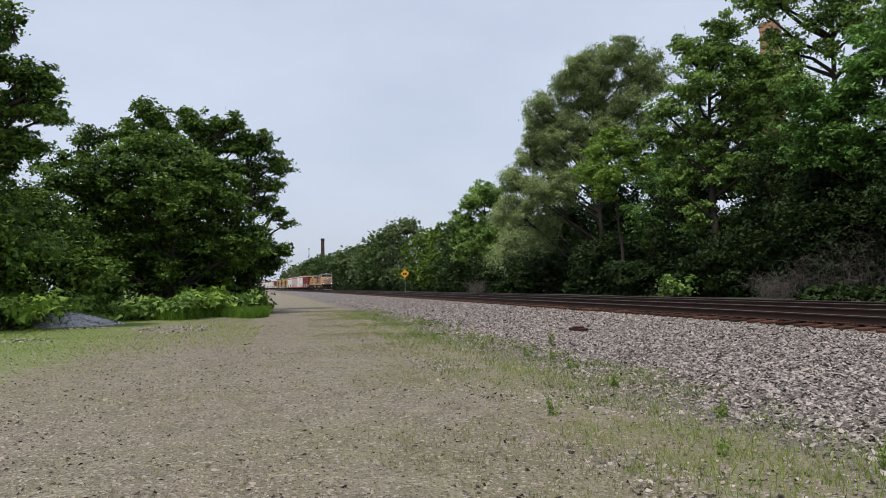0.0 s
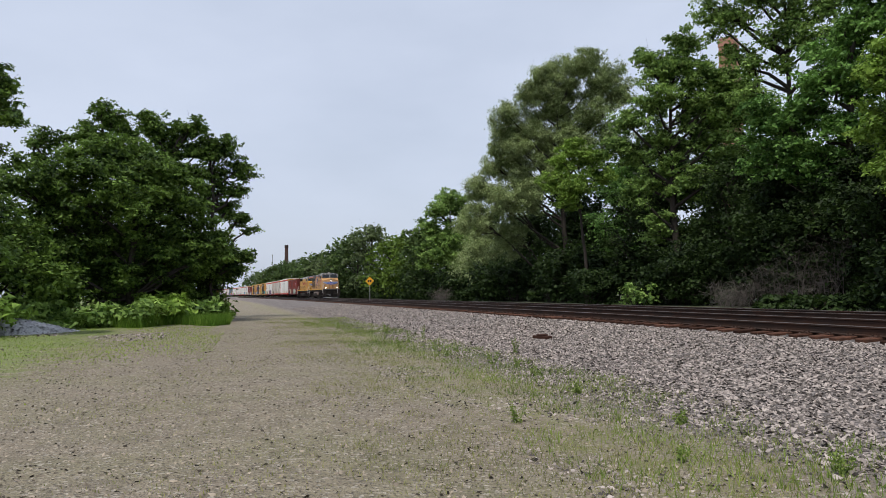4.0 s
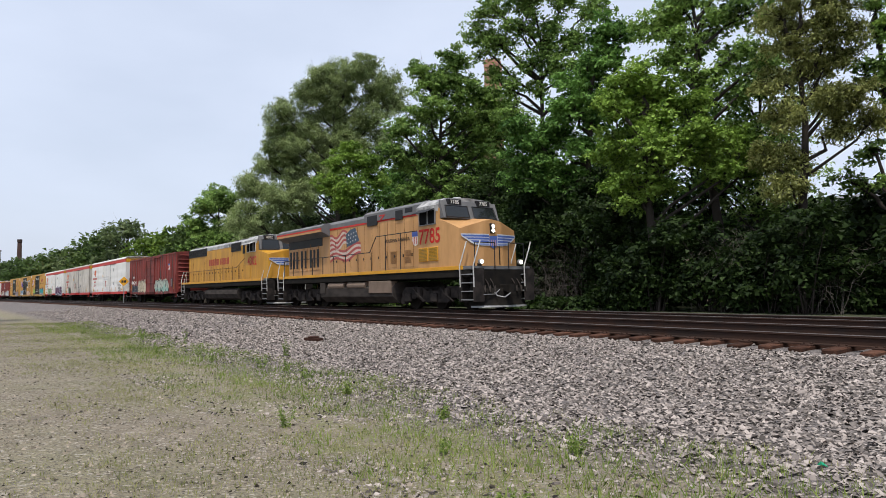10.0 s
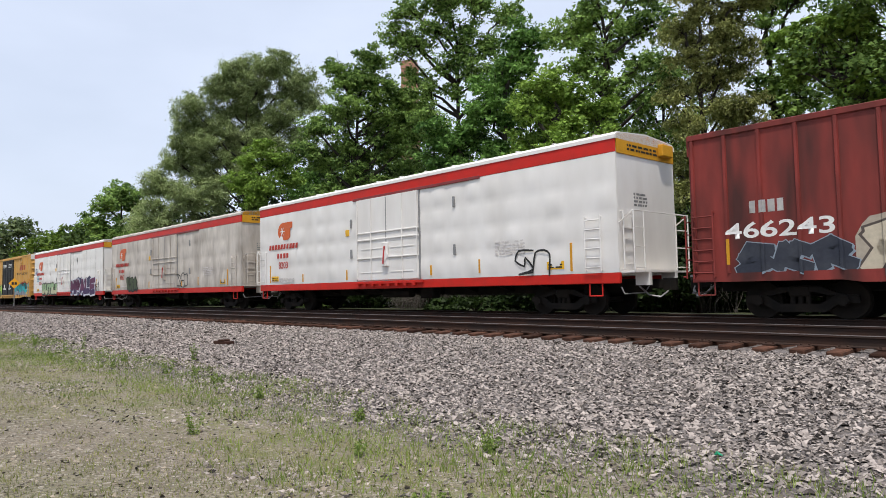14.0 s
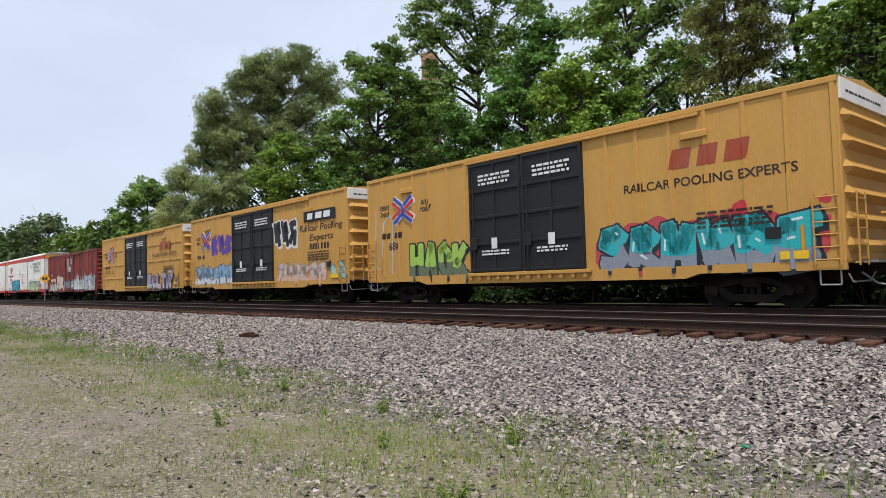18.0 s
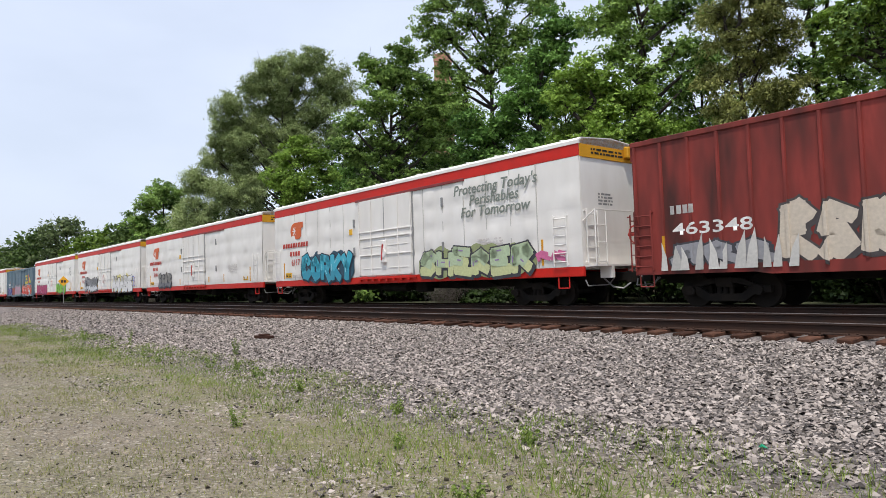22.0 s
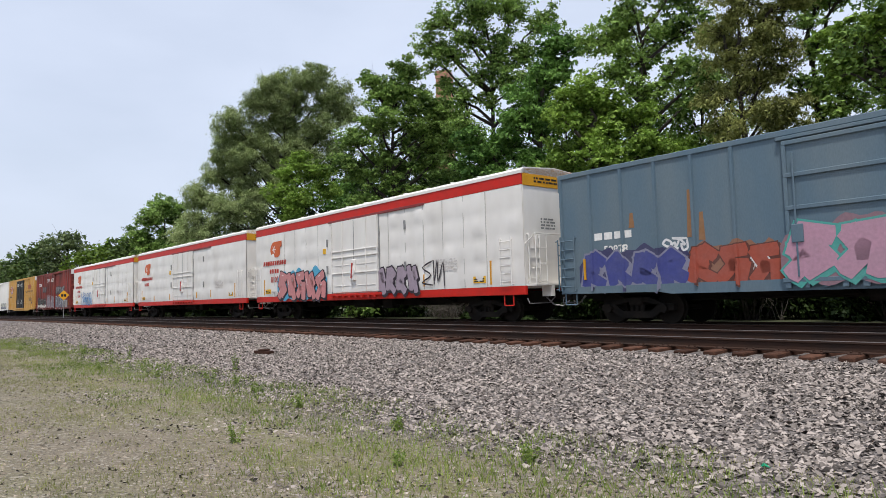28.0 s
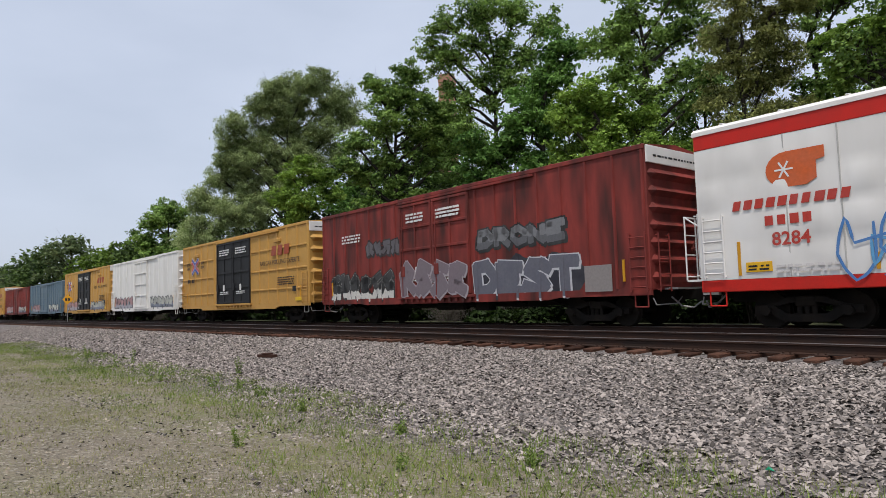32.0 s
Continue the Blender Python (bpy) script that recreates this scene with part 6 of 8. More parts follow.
    pts = [(x0 + 0.5 - 0.46 * math.sin(a), 3.58 + 0.40 * math.cos(a)) for a in [i * math.pi / 10 for i in range(11)]]
    logo = part("logo", Shape().prism(pts + [(x0 + 0.9, 3.18), (x0 + 1.12, 3.30), (x0 + 1.12, 3.68), (x0 + 1.3, 3.72), (x0 + 1.3, 3.98)], -1.567, -1.562), paint(0.62, 0.12, 0.03), car, "orange rounded emblem")
    sh = Shape()
    for i in range(3):
        a = i * math.pi / 3
        c, s_ = 0.2 * math.cos(a), 0.2 * math.sin(a)
        sh.prism([(x0 + 0.44 + c - s_ * 0.1, 3.58 + s_ + c * 0.1), (x0 + 0.44 + c + s_ * 0.1, 3.58 + s_ - c * 0.1), (x0 + 0.44 - c + s_ * 0.1, 3.58 - s_ - c * 0.1), (x0 + 0.44 - c - s_ * 0.1, 3.58 - s_ + c * 0.1)], -1.574 - 0.001 * i, -1.57 - 0.001 * i)
    part("white_star", sh, paint(0.8, 0.78, 0.75), logo)
    bars(-8.85, -6.25, 2.78, 3.0, 10, -1.567, paint(0.48, 0.05, 0.035), car, "name_bar", 3, 0.25)
    bars(-8.1, -7.0, 2.36, 2.58, 4, -1.567, paint(0.48, 0.05, 0.035), car, "mark_bar", 4)
    lines(5.4, 6.6, 1.85, 2.3, 5, -1.572, M["faint"], car, 8)
    lines(-7.9, -6.6, 1.28, 1.5, 2, -1.572, M["faint"], car, 9)
    # ladders and end platform
    for x in (-9.35, 9.0):
        ladder(car, x, -1.53, 1.2, 2.75, M["white"], 0.5, 6)
        stirrup(car, x, -1.5, M["red"])
    for s in (-1, 1):
        e = s * h
        ladder(car, e if s > 0 else e - 0.18, -1.15, 1.25, 2.85, M["white"], 0.5, 5, "end_ladder", True)
        sh = Shape()
        o = e + s * 0.42
        for z in (1.3, 1.85, 2.35, 2.8):
            sh.tube((o, 0.75, z), (o, 1.45, z), 0.02, 5)
            sh.tube((o, -1.45, z), (o, -0.95, z), 0.02, 5)
        sh.tube((o, -1.45, 2.8), (o, 1.45, 2.8), 0.022, 5)
        for y in (-1.45, -0.95, 0.75, 1.45):
            sh.tube((o, y, 1.2), (o, y, 2.82), 0.022, 5)
        for y in (-1.45, 1.45):
            sh.tube((e, y, 2.5), (o, y, 2.8), 0.02, 5)
        part("end_railing", sh, M["white"], car)
        sh = Shape().box(min(e, o), max(e, o), -1.45, 1.45, 1.16, 1.21)
        sh.box(min(e, o), max(e, o), -0.75, -0.62, 0.82, 1.16).box(min(e, o), max(e, o), 0.62, 0.75, 0.82, 1.16)
        part("end_platform", sh, M["white"], car)
        lines(-0.9, -0.2, 3.0, 3.4, 4, -0.5, M["steel"], car, 12, "end_lettering").matrix_basis = Matrix.Translation((s * (h + 0.004), 0.2, 0)) @ Matrix.Rotation(radians(90), 4, "Z") @ Matrix.Translation((0, 0.5 if s < 0 else 0.5, 0))
        lines(-1.0, 0.6, 4.5, 4.72, 2, -0.5, M["black"], car, 13, "end_lettering").matrix_basis = Matrix.Translation((s * (h + 0.036), 0, 0)) @ Matrix.Rotation(radians(90), 4, "Z") @ Matrix.Translation((0, 0.5, 0))
    part("vent_hood", Shape().box(h + 0.03, h + 0.2, 0.6, 1.2, 4.5, 4.85, 0.03), M["yellow"], car, "yellow end vent hood")
    under(car, L)
    return car


def ribbed_end(car, x, s, z0, z1, n, mat, depth=0.14):
    """Horizontally corrugated end."""
    pitch = (z1 - z0) / n
    for i in range(n):
        sh = Shape()
        z = z0 + (i + 0.5) * pitch
        poly = [(-1.46, z), (-1.3, z + pitch * 0.3), (1.3, z + pitch * 0.3), (1.46, z), (1.3, z - pitch * 0.3), (-1.3, z - pitch * 0.3)]
        k = len(sh.v)
        sh.v.extend([(x, yy, zz) for yy, zz in poly])
        ridge = [(x + s * depth, -1.2, z), (x + s * depth, 1.2, z)]
        sh.v.extend(ridge)
        a, b = k + 6, k + 7
        sh.f += [(k, k + 1, a), (k + 1, k + 2, b, a), (k + 2, k + 3, b), (k + 3, k + 4, b), (k + 4, k + 5, a, b), (k + 5, k, a)]
        part("end_corrugation", sh, mat, car)


def boxcar(name, label, L, H, key, door, ribs, door_mat=None, end_ribs=8, cap=False, rib_w=0.1, beams=(), floor=0.86, door_two=False, rib_d=0.03):
    mat = M[key]
    h = L / 2
    car = thing(name, label, "railroad car", "cars of the train")
    part("body", Shape().box(-h, h, -1.52, 1.52, 1.0, H - 0.06, 0.025), mat, car)
    for s in (-1, 1):
        part("side_sill", Shape().prism([(-h, 1.06), (-h, 0.86), (-h + 3.2, 0.86), (-h + 3.6, floor - 0.06), (h - 3.6, floor - 0.06), (h - 3.2, 0.86), (h, 0.86), (h, 1.06)], min(s * 1.44, s * 1.54), max(s * 1.44, s * 1.54)), mat, car)
        part("top_chord", Shape().box(-h, h, min(s * 1.46, s * 1.56), max(s * 1.46, s * 1.56), H - 0.14, H, 0.015), mat, car)
    roof = part("roof", Shape().prism([(-1.55, H - 0.02), (0, H + 0.13), (1.55, H - 0.02), (1.55, H - 0.05), (-1.55, H - 0.05)], -h - 0.02, h + 0.02, "x"), M["white"] if key == "blue" else mat, car)
    sh = Shape()
    for i in range(13):
        x = -h + 0.6 + i * (L - 1.2) / 12
        sh.prism([(-1.55, H - 0.02), (0, H + 0.13), (1.55, H - 0.02), (1.55, H + 0.015), (0, H + 0.17), (-1.55, H + 0.015)], x - 0.04, x + 0.04, "x")
    part("roof_seams", sh, mat, roof)
    rib = Shape().prism([(-rib_w / 2, 0), (-rib_w / 3, -rib_d), (rib_w / 3, -rib_d), (rib_w / 2, 0)], 1.06, H - 0.14, "z").mesh("rib", mat)
    for sgn in (-1, 1):
        x = -h + 0.12
        for i in range(ribs + 1):
            x = -h + 0.1 + i * (L - 0.2) / ribs
            if door[0] - 0.12 < x < door[1] + 0.12:
                continue
            ob = new("rib", rib)
            ob.parent = car
            ob.matrix_basis = Matrix.Translation((x, sgn * 1.52, 0)) @ Matrix.Rotation(0 if sgn < 0 else math.pi, 4, "Z")
    for z in beams:
        for i in range(ribs):
            a = -h + 0.1 + i * (L - 0.2) / ribs
            b = -h + 0.1 + (i + 1) * (L - 0.2) / ribs
            if b < door[0] or a > door[1]:
                part("side_beam", Shape().prism([(-1.52, z - 0.05), (-1.565, z - 0.03), (-1.565, z + 0.03), (-1.52, z + 0.05)], a + 0.04, b - 0.04, "x"), mat, car)
    dm = door_mat or mat
    xa, xb = door
    leaves = [(xa, (xa + xb) / 2 - 0.02), ((xa + xb) / 2 + 0.02, xb)] if door_two else [(xa, xb)]
    zt, zb = H - 0.26, 1.1
    for a, b in leaves:
        d = part("door", Shape().box(a, b, -1.58, -1.5, zb, zt, 0.015), dm, car, "sliding side door")
        sh = Shape()
        for z in [zb + 0.06 + i * (zt - zb - 0.12) / 4 for i in range(5)]:
            sh.box(a + 0.02, b - 0.02, -1.625, -1.58, z - 0.05, z + 0.05, 0.012)
        for x in (a + 0.06, (a + b) / 2, b - 0.06):
            sh.box(x - 0.045, x + 0.045, -1.62, -1.58, zb + 0.02, zt - 0.02, 0.012)
        part("door_frame", sh, dm, d)
        part("lock_rod", Shape().tube((a + 0.25, -1.65, zb), (a + 0.25, -1.65, zt - 0.3), 0.022, 6).box(a + 0.15, a + 0.4, -1.68, -1.62, zb + 0.75, zb + 1.15, 0.01), dm, d)
        if door_two:
            lines(a + 0.5, b - 0.4, zt - 0.75, zt - 0.35, 3, -1.634, paint(0.75, 0.75, 0.73), d, int(a * 10) + 40)
            lines(a + 0.6, b - 0.5, zb + 0.55, zb + 0.75, 2, -1.634, paint(0.75, 0.75, 0.73), d, int(a * 10) + 41)
            part("placard", Shape().box(a + 1.05, a + 1.3, -1.636, -1.63, zb + 0.75, zb + 1.1), paint(0.75, 0.75, 0.73), d, "white placard")
    part("upper_track", Shape().box(xa - 0.1, min(h - 0.3, xb + (xb - xa) * 0.75), -1.62, -1.53, zt + 0.02, zt + 0.10, 0.01), mat, car)
    low = Shape().box(xa - 0.1, xb + 0.2, -1.64, -1.53, 0.98, 1.08, 0.01)
    for i in range(12):
        x = xa + i * (xb - xa) / 11
        low.box(x - 0.06, x + 0.06, -1.62, -1.53, 0.86, 0.98)
    part("lower_track", low, mat, car)
    for s in (-1, 1):
        ribbed_end(car, s * h, s, 1.1, H - (0.55 if cap else 0.12), end_ribs, mat)
        part("end_cap", Shape().box(min(s * h, s * (h + 0.05)), max(s * h, s * (h + 0.05)), -1.5, 1.5, H - 0.5, H - 0.03, 0.01), M["white"] if cap else mat, car, "white end cap panel" if cap else "")
        if cap:
            lines(-1.2, 1.0, H - 0.32, H - 0.22, 1, -0.5, M["black"], car, 12, "end_lettering").matrix_basis = Matrix.Translation((s * (h + 0.054), 0, 0)) @ Matrix.Rotation(radians(90), 4, "Z") @ Matrix.Translation((0, 0.5, 0))
        ladder(car, s * (h - 0.32), -1.52, 0.95, 2.55, mat, 0.5, 6)
        stirrup(car, s * (h - 0.32), -1.5, M["steel"] if key == "ttx" else mat)
        ladder(car, s * h + (0.12 if s > 0 else -0.3), -1.15, 0.95, 2.5, mat, 0.5, 5, "end_ladder", True)
        part("end_platform", Shape().box(min(s * h, s * (h + 0.4)), max(s * h, s * (h + 0.4)), -0.9, 0.9, 1.0, 1.05), M["steel"], car)
    brake_wheel(car, h + 0.35, 0.3, 2.1, mat)
    part("reflector", Shape().box(h - 0.85, h - 0.78, -1.566, -1.53, 1.25, 1.85, 0.004), M["yellow"], car, "yellow reflective strip")
    part("reflector", Shape().box(-h + 0.85, -h + 0.92, -1.566, -1.53, 1.25, 1.85, 0.004), M["yellow"], car, "yellow reflective strip")
    under(car, L)
    return car


def yellow_boxcar(style):
    car = boxcar("boxcar", "weathered yellow double-door boxcar with black doors", 17.2, 4.96, "ttx", (-2.6, 2.05), 18 if style == 1 else 16, M["black"], 6, True, 0.12, (1.75, 2.75, 3.85) if style == 3 else (), floor=0.8, door_two=True, rib_d=0.045)
    red, blue, dark = paint(0.58, 0.035, 0.03), paint(0.03, 0.07, 0.42), paint(0.035, 0.018, 0.012)
    cx, cz = -6.24, 3.58
    blue_arms = [[(-0.5, 0.46), (-0.06, 0.17), (0.03, 0.0), (-0.06, -0.17), (-0.5, -0.46)], [(0.1, 0.2), (0.5, 0.46)], [(0.1, -0.22), (0.5, -0.46)]]
    red_arms = [[(-0.6, 0.29), (-0.18, 0.0), (-0.6, -0.29)], [(0.18, 0.07), (0.6, 0.3)], [(0.18, -0.07), (0.6, -0.3)]]
    logo = None
    for name, arms, r, y, mat in (("white_rim", blue_arms + red_arms, 0.105, -1.576, paint(0.75, 0.74, 0.7)), ("red_arms", red_arms, 0.066, -1.582, red), ("blue_arms", blue_arms, 0.066, -1.587, blue)):
        e = Shape()
        for k, pts in enumerate(arms):
            stroke(e, [(cx + u, cz + w) for u, w in pts], r, y - 0.0006 * k)
        if logo is None:
            logo = part("emblem", e, mat, car, "red and blue crossed emblem with white edges")
        else:
            part(name[:-5] + "_stripe", e, mat, logo)
    text("next\nload", -7.47, 3.68, -1.577, 0.34, dark, car, "slogan", 0.2)
    text("any\nroad", -5.0, 3.68, -1.577, 0.34, dark, car, "slogan", 0.2)
    for x in (-7.6, -6.86):
        bars(x, x + 0.52, 2.54, 2.76, 2, -1.577, dark, car, "mark_bar", 2, 0.15)
    if style == 2:
        bd = part("name_board", Shape().box(5.1, 7.75, -1.576, -1.56, 3.72, 4.2), M["black"], car, "black name board")
        bars(5.4, 7.5, 3.82, 4.1, 3, -1.582, paint(0.8, 0.8, 0.78), bd, "name_bar", 1, 0.2)
        text("Railcar Pooling", 6.4, 3.3, -1.576, 0.42, dark, car, "slogan", 0.1, 3.6)
        text("Experts", 6.5, 2.85, -1.576, 0.42, dark, car, "slogan", 0.1, 2.0)
        bars(5.5, 7.2, 2.45, 2.72, 7, -1.576, dark, car, "name_bar", 6, 0.1)
    else:
        for x0, x1 in ((4.7, 5.32), (5.42, 6.0), (6.1, 6.75)):
            part("name_bar", Shape().prism([(x0, 3.5), (x1 - 0.1, 3.5), (x1, 4.0), (x0 + 0.1, 4.0)], -1.579, -1.575), paint(0.36, 0.07, 0.03), car, "dark red name bar")
        text("RAILCAR POOLING EXPERTS", 5.55, 3.05, -1.576, 0.32, dark, car, "slogan", 0.0, 4.4)
    lines(5.4, 7.2, 1.95, 2.4, 4, -1.574, dark, car, 21)
    part("placard", Shape().box(7.0, 7.35, -1.574, -1.56, 1.6, 1.85), M["black"], car, "black placard")
    part("yellow_placard", Shape().box(7.3, 7.9, -1.574, -1.56, 1.12, 1.3), paint(0.78, 0.5, 0.03), car, "yellow placard")
    for x in (-6.0, 5.4):
        part("track_stop", Shape().box(x - 0.35, x + 0.35, -1.60, -1.52, 4.18, 4.36, 0.02), M["ttx"], car)
    return car


def red_boxcar(H, label, ribs=22):
    car = boxcar("boxcar", label, 17.4, H, "brown", (-1.6, 1.5) if H < 4.6 else (-2.5, 1.6), ribs, None, 9 if H < 4.6 else 7, H > 4.6, 0.09, (), door_two=H > 4.6, rib_d=0.045)
    return car


def engine_truck(car, x):
    sh = Shape()
    for s in (-1, 1):
        y0, y1 = s * 1.08 - 0.08, s * 1.08 + 0.08
        sh.prism([(-2.5, 0.72), (-2.2, 0.95), (-0.9, 0.95), (-0.6, 0.78), (0.6, 0.78), (0.9, 0.95), (2.2, 0.95), (2.5, 0.72), (2.45, 0.48), (1.2, 0.5), (0.9, 0.3), (-0.9, 0.3), (-1.2, 0.5), (-2.45, 0.48)], y0, y1)
        for dx in (-1.95, 0, 1.95):
            sh.box(dx - 0.22, dx + 0.22, s * 1.18 - 0.07, s * 1.18 + 0.07, 0.32, 0.68, 0.03)
            for e in (-0.35, 0.35):
                sh.tube((dx + e, s * 1.12, 0.45), (dx + e, s * 1.12, 0.85), 0.08, 8)
        for dx in (-1.0, 1.0):
            sh.tube((dx, s * 1.22, 0.55), (dx, s * 1.22, 0.88), 0.12, 10)
            sh.path([(dx - 0.5, s * 1.25, 0.9), (dx, s * 1.3, 0.6), (dx + 0.4, s * 1.25, 0.35)], 0.03)
        sh.box(-2.6, -2.3, s * 1.05 - 0.12, s * 1.05 + 0.12, 0.2, 0.5, 0.03)
    sh.box(-2.3, 2.3, -0.6, 0.6, 0.6, 0.95, 0.03)
    t = part("truck", sh, M["truck_grey"], car, "three-axle engine truck")
    t.location = (x, 0, 0)
    for dx in (-1.95, 0, 1.95):
        w = new("wheelset", WHEEL_BIG)
        w.parent = t
        w.location = (dx, 0, 0.5)


def lamp(car, x, y, z, mat, r=0.085, name="headlight", label="glowing round headlight"):
    h = part(name, Shape().tube((x - 0.1, y, z), (x, y, z), r + 0.03, 14), M["steel"], car, label)
    part("lens", Shape().tube((x, y, z), (x + 0.015, y, z), r, 14), mat, h)


def engine(kind):
    """Road locomotive, built round the middle of its frame."""
    ge = kind == 1
    lab = "yellow and grey diesel locomotive with painted flag, pulling the train" if ge else "yellow diesel locomotive with patchy grey roof, second in the train"
    car = thing("locomotive", lab, "locomotive", "cars of the train")
    Y, Gr, K = M["loco" if ge else "loco_yellow"], M["loco_grey"], M["black"]
    red = M["red"]
    a, b = -9.7, 9.0        # ends of the frame
    part("frame", Shape().box(a, b - 0.3, -1.5, 1.5, 1.28, 1.56, 0.02), M["under"], car)
    for s in (-1, 1):
        part("sill_stripe", Shape().box(a, b - 0.7, min(s * 1.5, s * 1.535), max(s * 1.5, s * 1.535), 1.57, 1.72, 0.008), M["sill"], car, "yellow frame edge")
    part("walkway", Shape().box(a, b - 0.25, -1.5, 1.5, 1.57, 1.7), M["loco_grey"], car)
    top = 4.12
    hw = 0.98
    cab0, cab1, nose1 = (5.2, 6.75, 8.35) if ge else (5.1, 7.35, 9.2)
    # hood
    x_h = -9.5
    part("hood", Shape().box(x_h, cab0, -hw, hw, 1.7, top, 0.03), Y, car, "yellow long hood")
    step = -0.2 if ge else -4.6
    rf = Shape().prism([(-hw - 0.01, top), (-hw - 0.01, top + 0.22), (-hw + 0.14, 4.5), (hw - 0.14, 4.5), (hw + 0.01, top + 0.22), (hw + 0.01, top)], x_h, cab0, "x")
    part("hood_roof", rf, Gr if ge else M["cab_roof"], car, "grey patched roof")
    if ge:
        part("red_line", Shape().box(x_h, cab0, -hw - 0.015, -hw + 0.01, top - 0.07, top + 0.02), red, car, "thin red line")
        # radiator wings
        wing = Shape().prism([(-1.0, 3.75), (-1.5, 4.0), (-1.5, 4.28), (-1.25, 4.42), (1.25, 4.42), (1.5, 4.28), (1.5, 4.0), (1.0, 3.75)], -10.0, -4.0, "x")
        wg = part("radiator_wing", wing, Gr, car, "overhanging grey radiator wing")
        part("wing_face", Shape().box(-10.02, -3.98, -1.515, -1.49, 3.98, 4.10), M["loco"], wg)
        part("wing_red", Shape().box(-10.02, -3.98, -1.522, -1.49, 4.10, 4.18), red, wg)
        sh = Shape()
        for i in range(9):
            sh.prism([(-9.8 + i * 0.64, -1.2), (-9.3 + i * 0.64, -1.2), (-9.3 + i * 0.64, 1.2), (-9.8 + i * 0.64, 1.2)], 4.425, 4.45, "z")
        part("roof_screens", sh, K, wg)
        for s in (-1,):
            part("radiator_intake", Shape().box(-9.4, -4.9, -hw - 0.02, -hw + 0.02, 3.3, 3.75), K, car, "dark radiator intake")
        for x in (-9.3, -8.85, -8.4, -7.75, -7.25, -6.55, -6.08, -5.62):
            d = part("hood_door", Shape().box(x, x + 0.42, -hw - 0.03, -hw, 2.0, 3.28, 0.01), Y, car)
            part("louvre", Shape().box(x + 0.09, x + 0.33, -hw - 0.045, -hw - 0.03, 2.15, 3.15, 0.004), K, d, "dark louvre opening")
        # raised roof with windows of dynamic brake
        part("raised_roof", Shape().prism([(-hw - 0.04, top), (-hw - 0.04, 4.5), (-hw + 0.15, 4.63), (hw - 0.15, 4.63), (hw + 0.04, 4.5), (hw + 0.04, top)], -0.2, cab0, "x"), Gr, car, "raised grey roof")
        for x0, x1, z0, z1 in ((0.1, 1.05, 3.92, 4.4), (2.7, 3.3, 3.98, 4.42), (3.5, 4.1, 4.25, 4.45)):
            part("grille", Shape().box(x0, x1, -hw - 0.06, -hw - 0.02, z0, z1, 0.01), K, car, "black grille")
        part("red_flash", Shape().prism([(1.3, 4.12), (1.45, 4.12), (1.8, 4.35), (1.25, 4.35), (1.25, 4.3), (1.6, 4.3)], -hw - 0.055, -hw - 0.045), red, car)
        # flag mural: waving stripes and a dark blue corner
        fl = part("flag_mural", Shape().box(-3.95, -3.9, -hw - 0.012, -hw - 0.008, 2.6, 3.8), paint(0.55, 0.5, 0.45), car, "painted waving flag")
        for k in range(11):
            sh, z = Shape(), 2.32 + k * 0.125
            n = 16
            x_end = -0.62 if k < 5 else -2.0
            for i in range(n):
                u0, u1 = i / n, (i + 1) / n
                xa_, xb_ = -3.95 + (x_end + 3.95) * u0, -3.95 + (x_end + 3.95) * u1
                w0, w1 = 0.13 * math.sin(u0 * 8.5 + 0.15 * k) + 0.22 * u0, 0.13 * math.sin(u1 * 8.5 + 0.15 * k) + 0.22 * u1
                kk = len(sh.v)
                sh.v.extend([(xa_, -hw - 0.014, z + w0), (xb_, -hw - 0.014, z + w1), (xb_, -hw - 0.014, z + w1 + 0.125), (xa_, -hw - 0.014, z + w0 + 0.125)])
                sh.f.append((kk, kk + 1, kk + 2, kk + 3))
            part("stripe", sh, paint(0.42, 0.08, 0.07) if k % 2 == 0 else paint(0.62, 0.5, 0.42), fl)
        part("canton", Shape().prism([(-2.05, 3.05), (-0.75, 3.3), (-1.15, 3.98), (-1.7, 3.92), (-2.15, 3.7)], -hw - 0.022, -hw - 0.018), paint(0.05, 0.08, 0.12), fl, "dark blue corner")
        for i in range(12):
            cx, cz = -1.95 + (i % 4) * 0.27 + 0.05 * (i // 4), 3.25 + (i // 4) * 0.2 + (i % 4) * 0.04
            part("star", Shape().prism([(cx - 0.05, cz), (cx, cz - 0.04), (cx + 0.05, cz), (cx, cz + 0.05)], -hw - 0.028, -hw - 0.024), paint(0.6, 0.6, 0.58), fl)
        text("BUILDING AMERICA", 2.75, 3.02, -hw - 0.015, 0.2, K, car, "slogan", 0.0, 2.1)
        for z in (2.15, 2.45):
            for x in (2.2, 3.4):
                for i in range(6):
                    part("louvre", Shape().box(x, x + 0.5, -hw - 0.02, -hw, z - 0.02 + i * 0.045 - 0.1, z + i * 0.045 - 0.1), paint(0.25, 0.12, 0.04), car)
        sx, sz = 4.0, 2.72
    else:
        for x0, x1, z0, z1, nm in ((-9.45, -4.7, 3.75, 4.36, "black radiator grille"), (1.0, 2.95, 3.75, 4.36, "black air grille"), (3.3, 4.85, 3.5, 4.12, "black intake grille")):
            g = part("grille", Shape().box(x0, x1, -hw - 0.05, -hw + 0.02, z0, z1, 0.015), K, car, nm)
            sh = Shape()
            for i in range(int((x1 - x0) / 0.18)):
                sh.box(x0 + 0.06 + i * 0.18, x0 + 0.1 + i * 0.18, -hw - 0.062, -hw - 0.05, z0 + 0.05, z1 - 0.05)
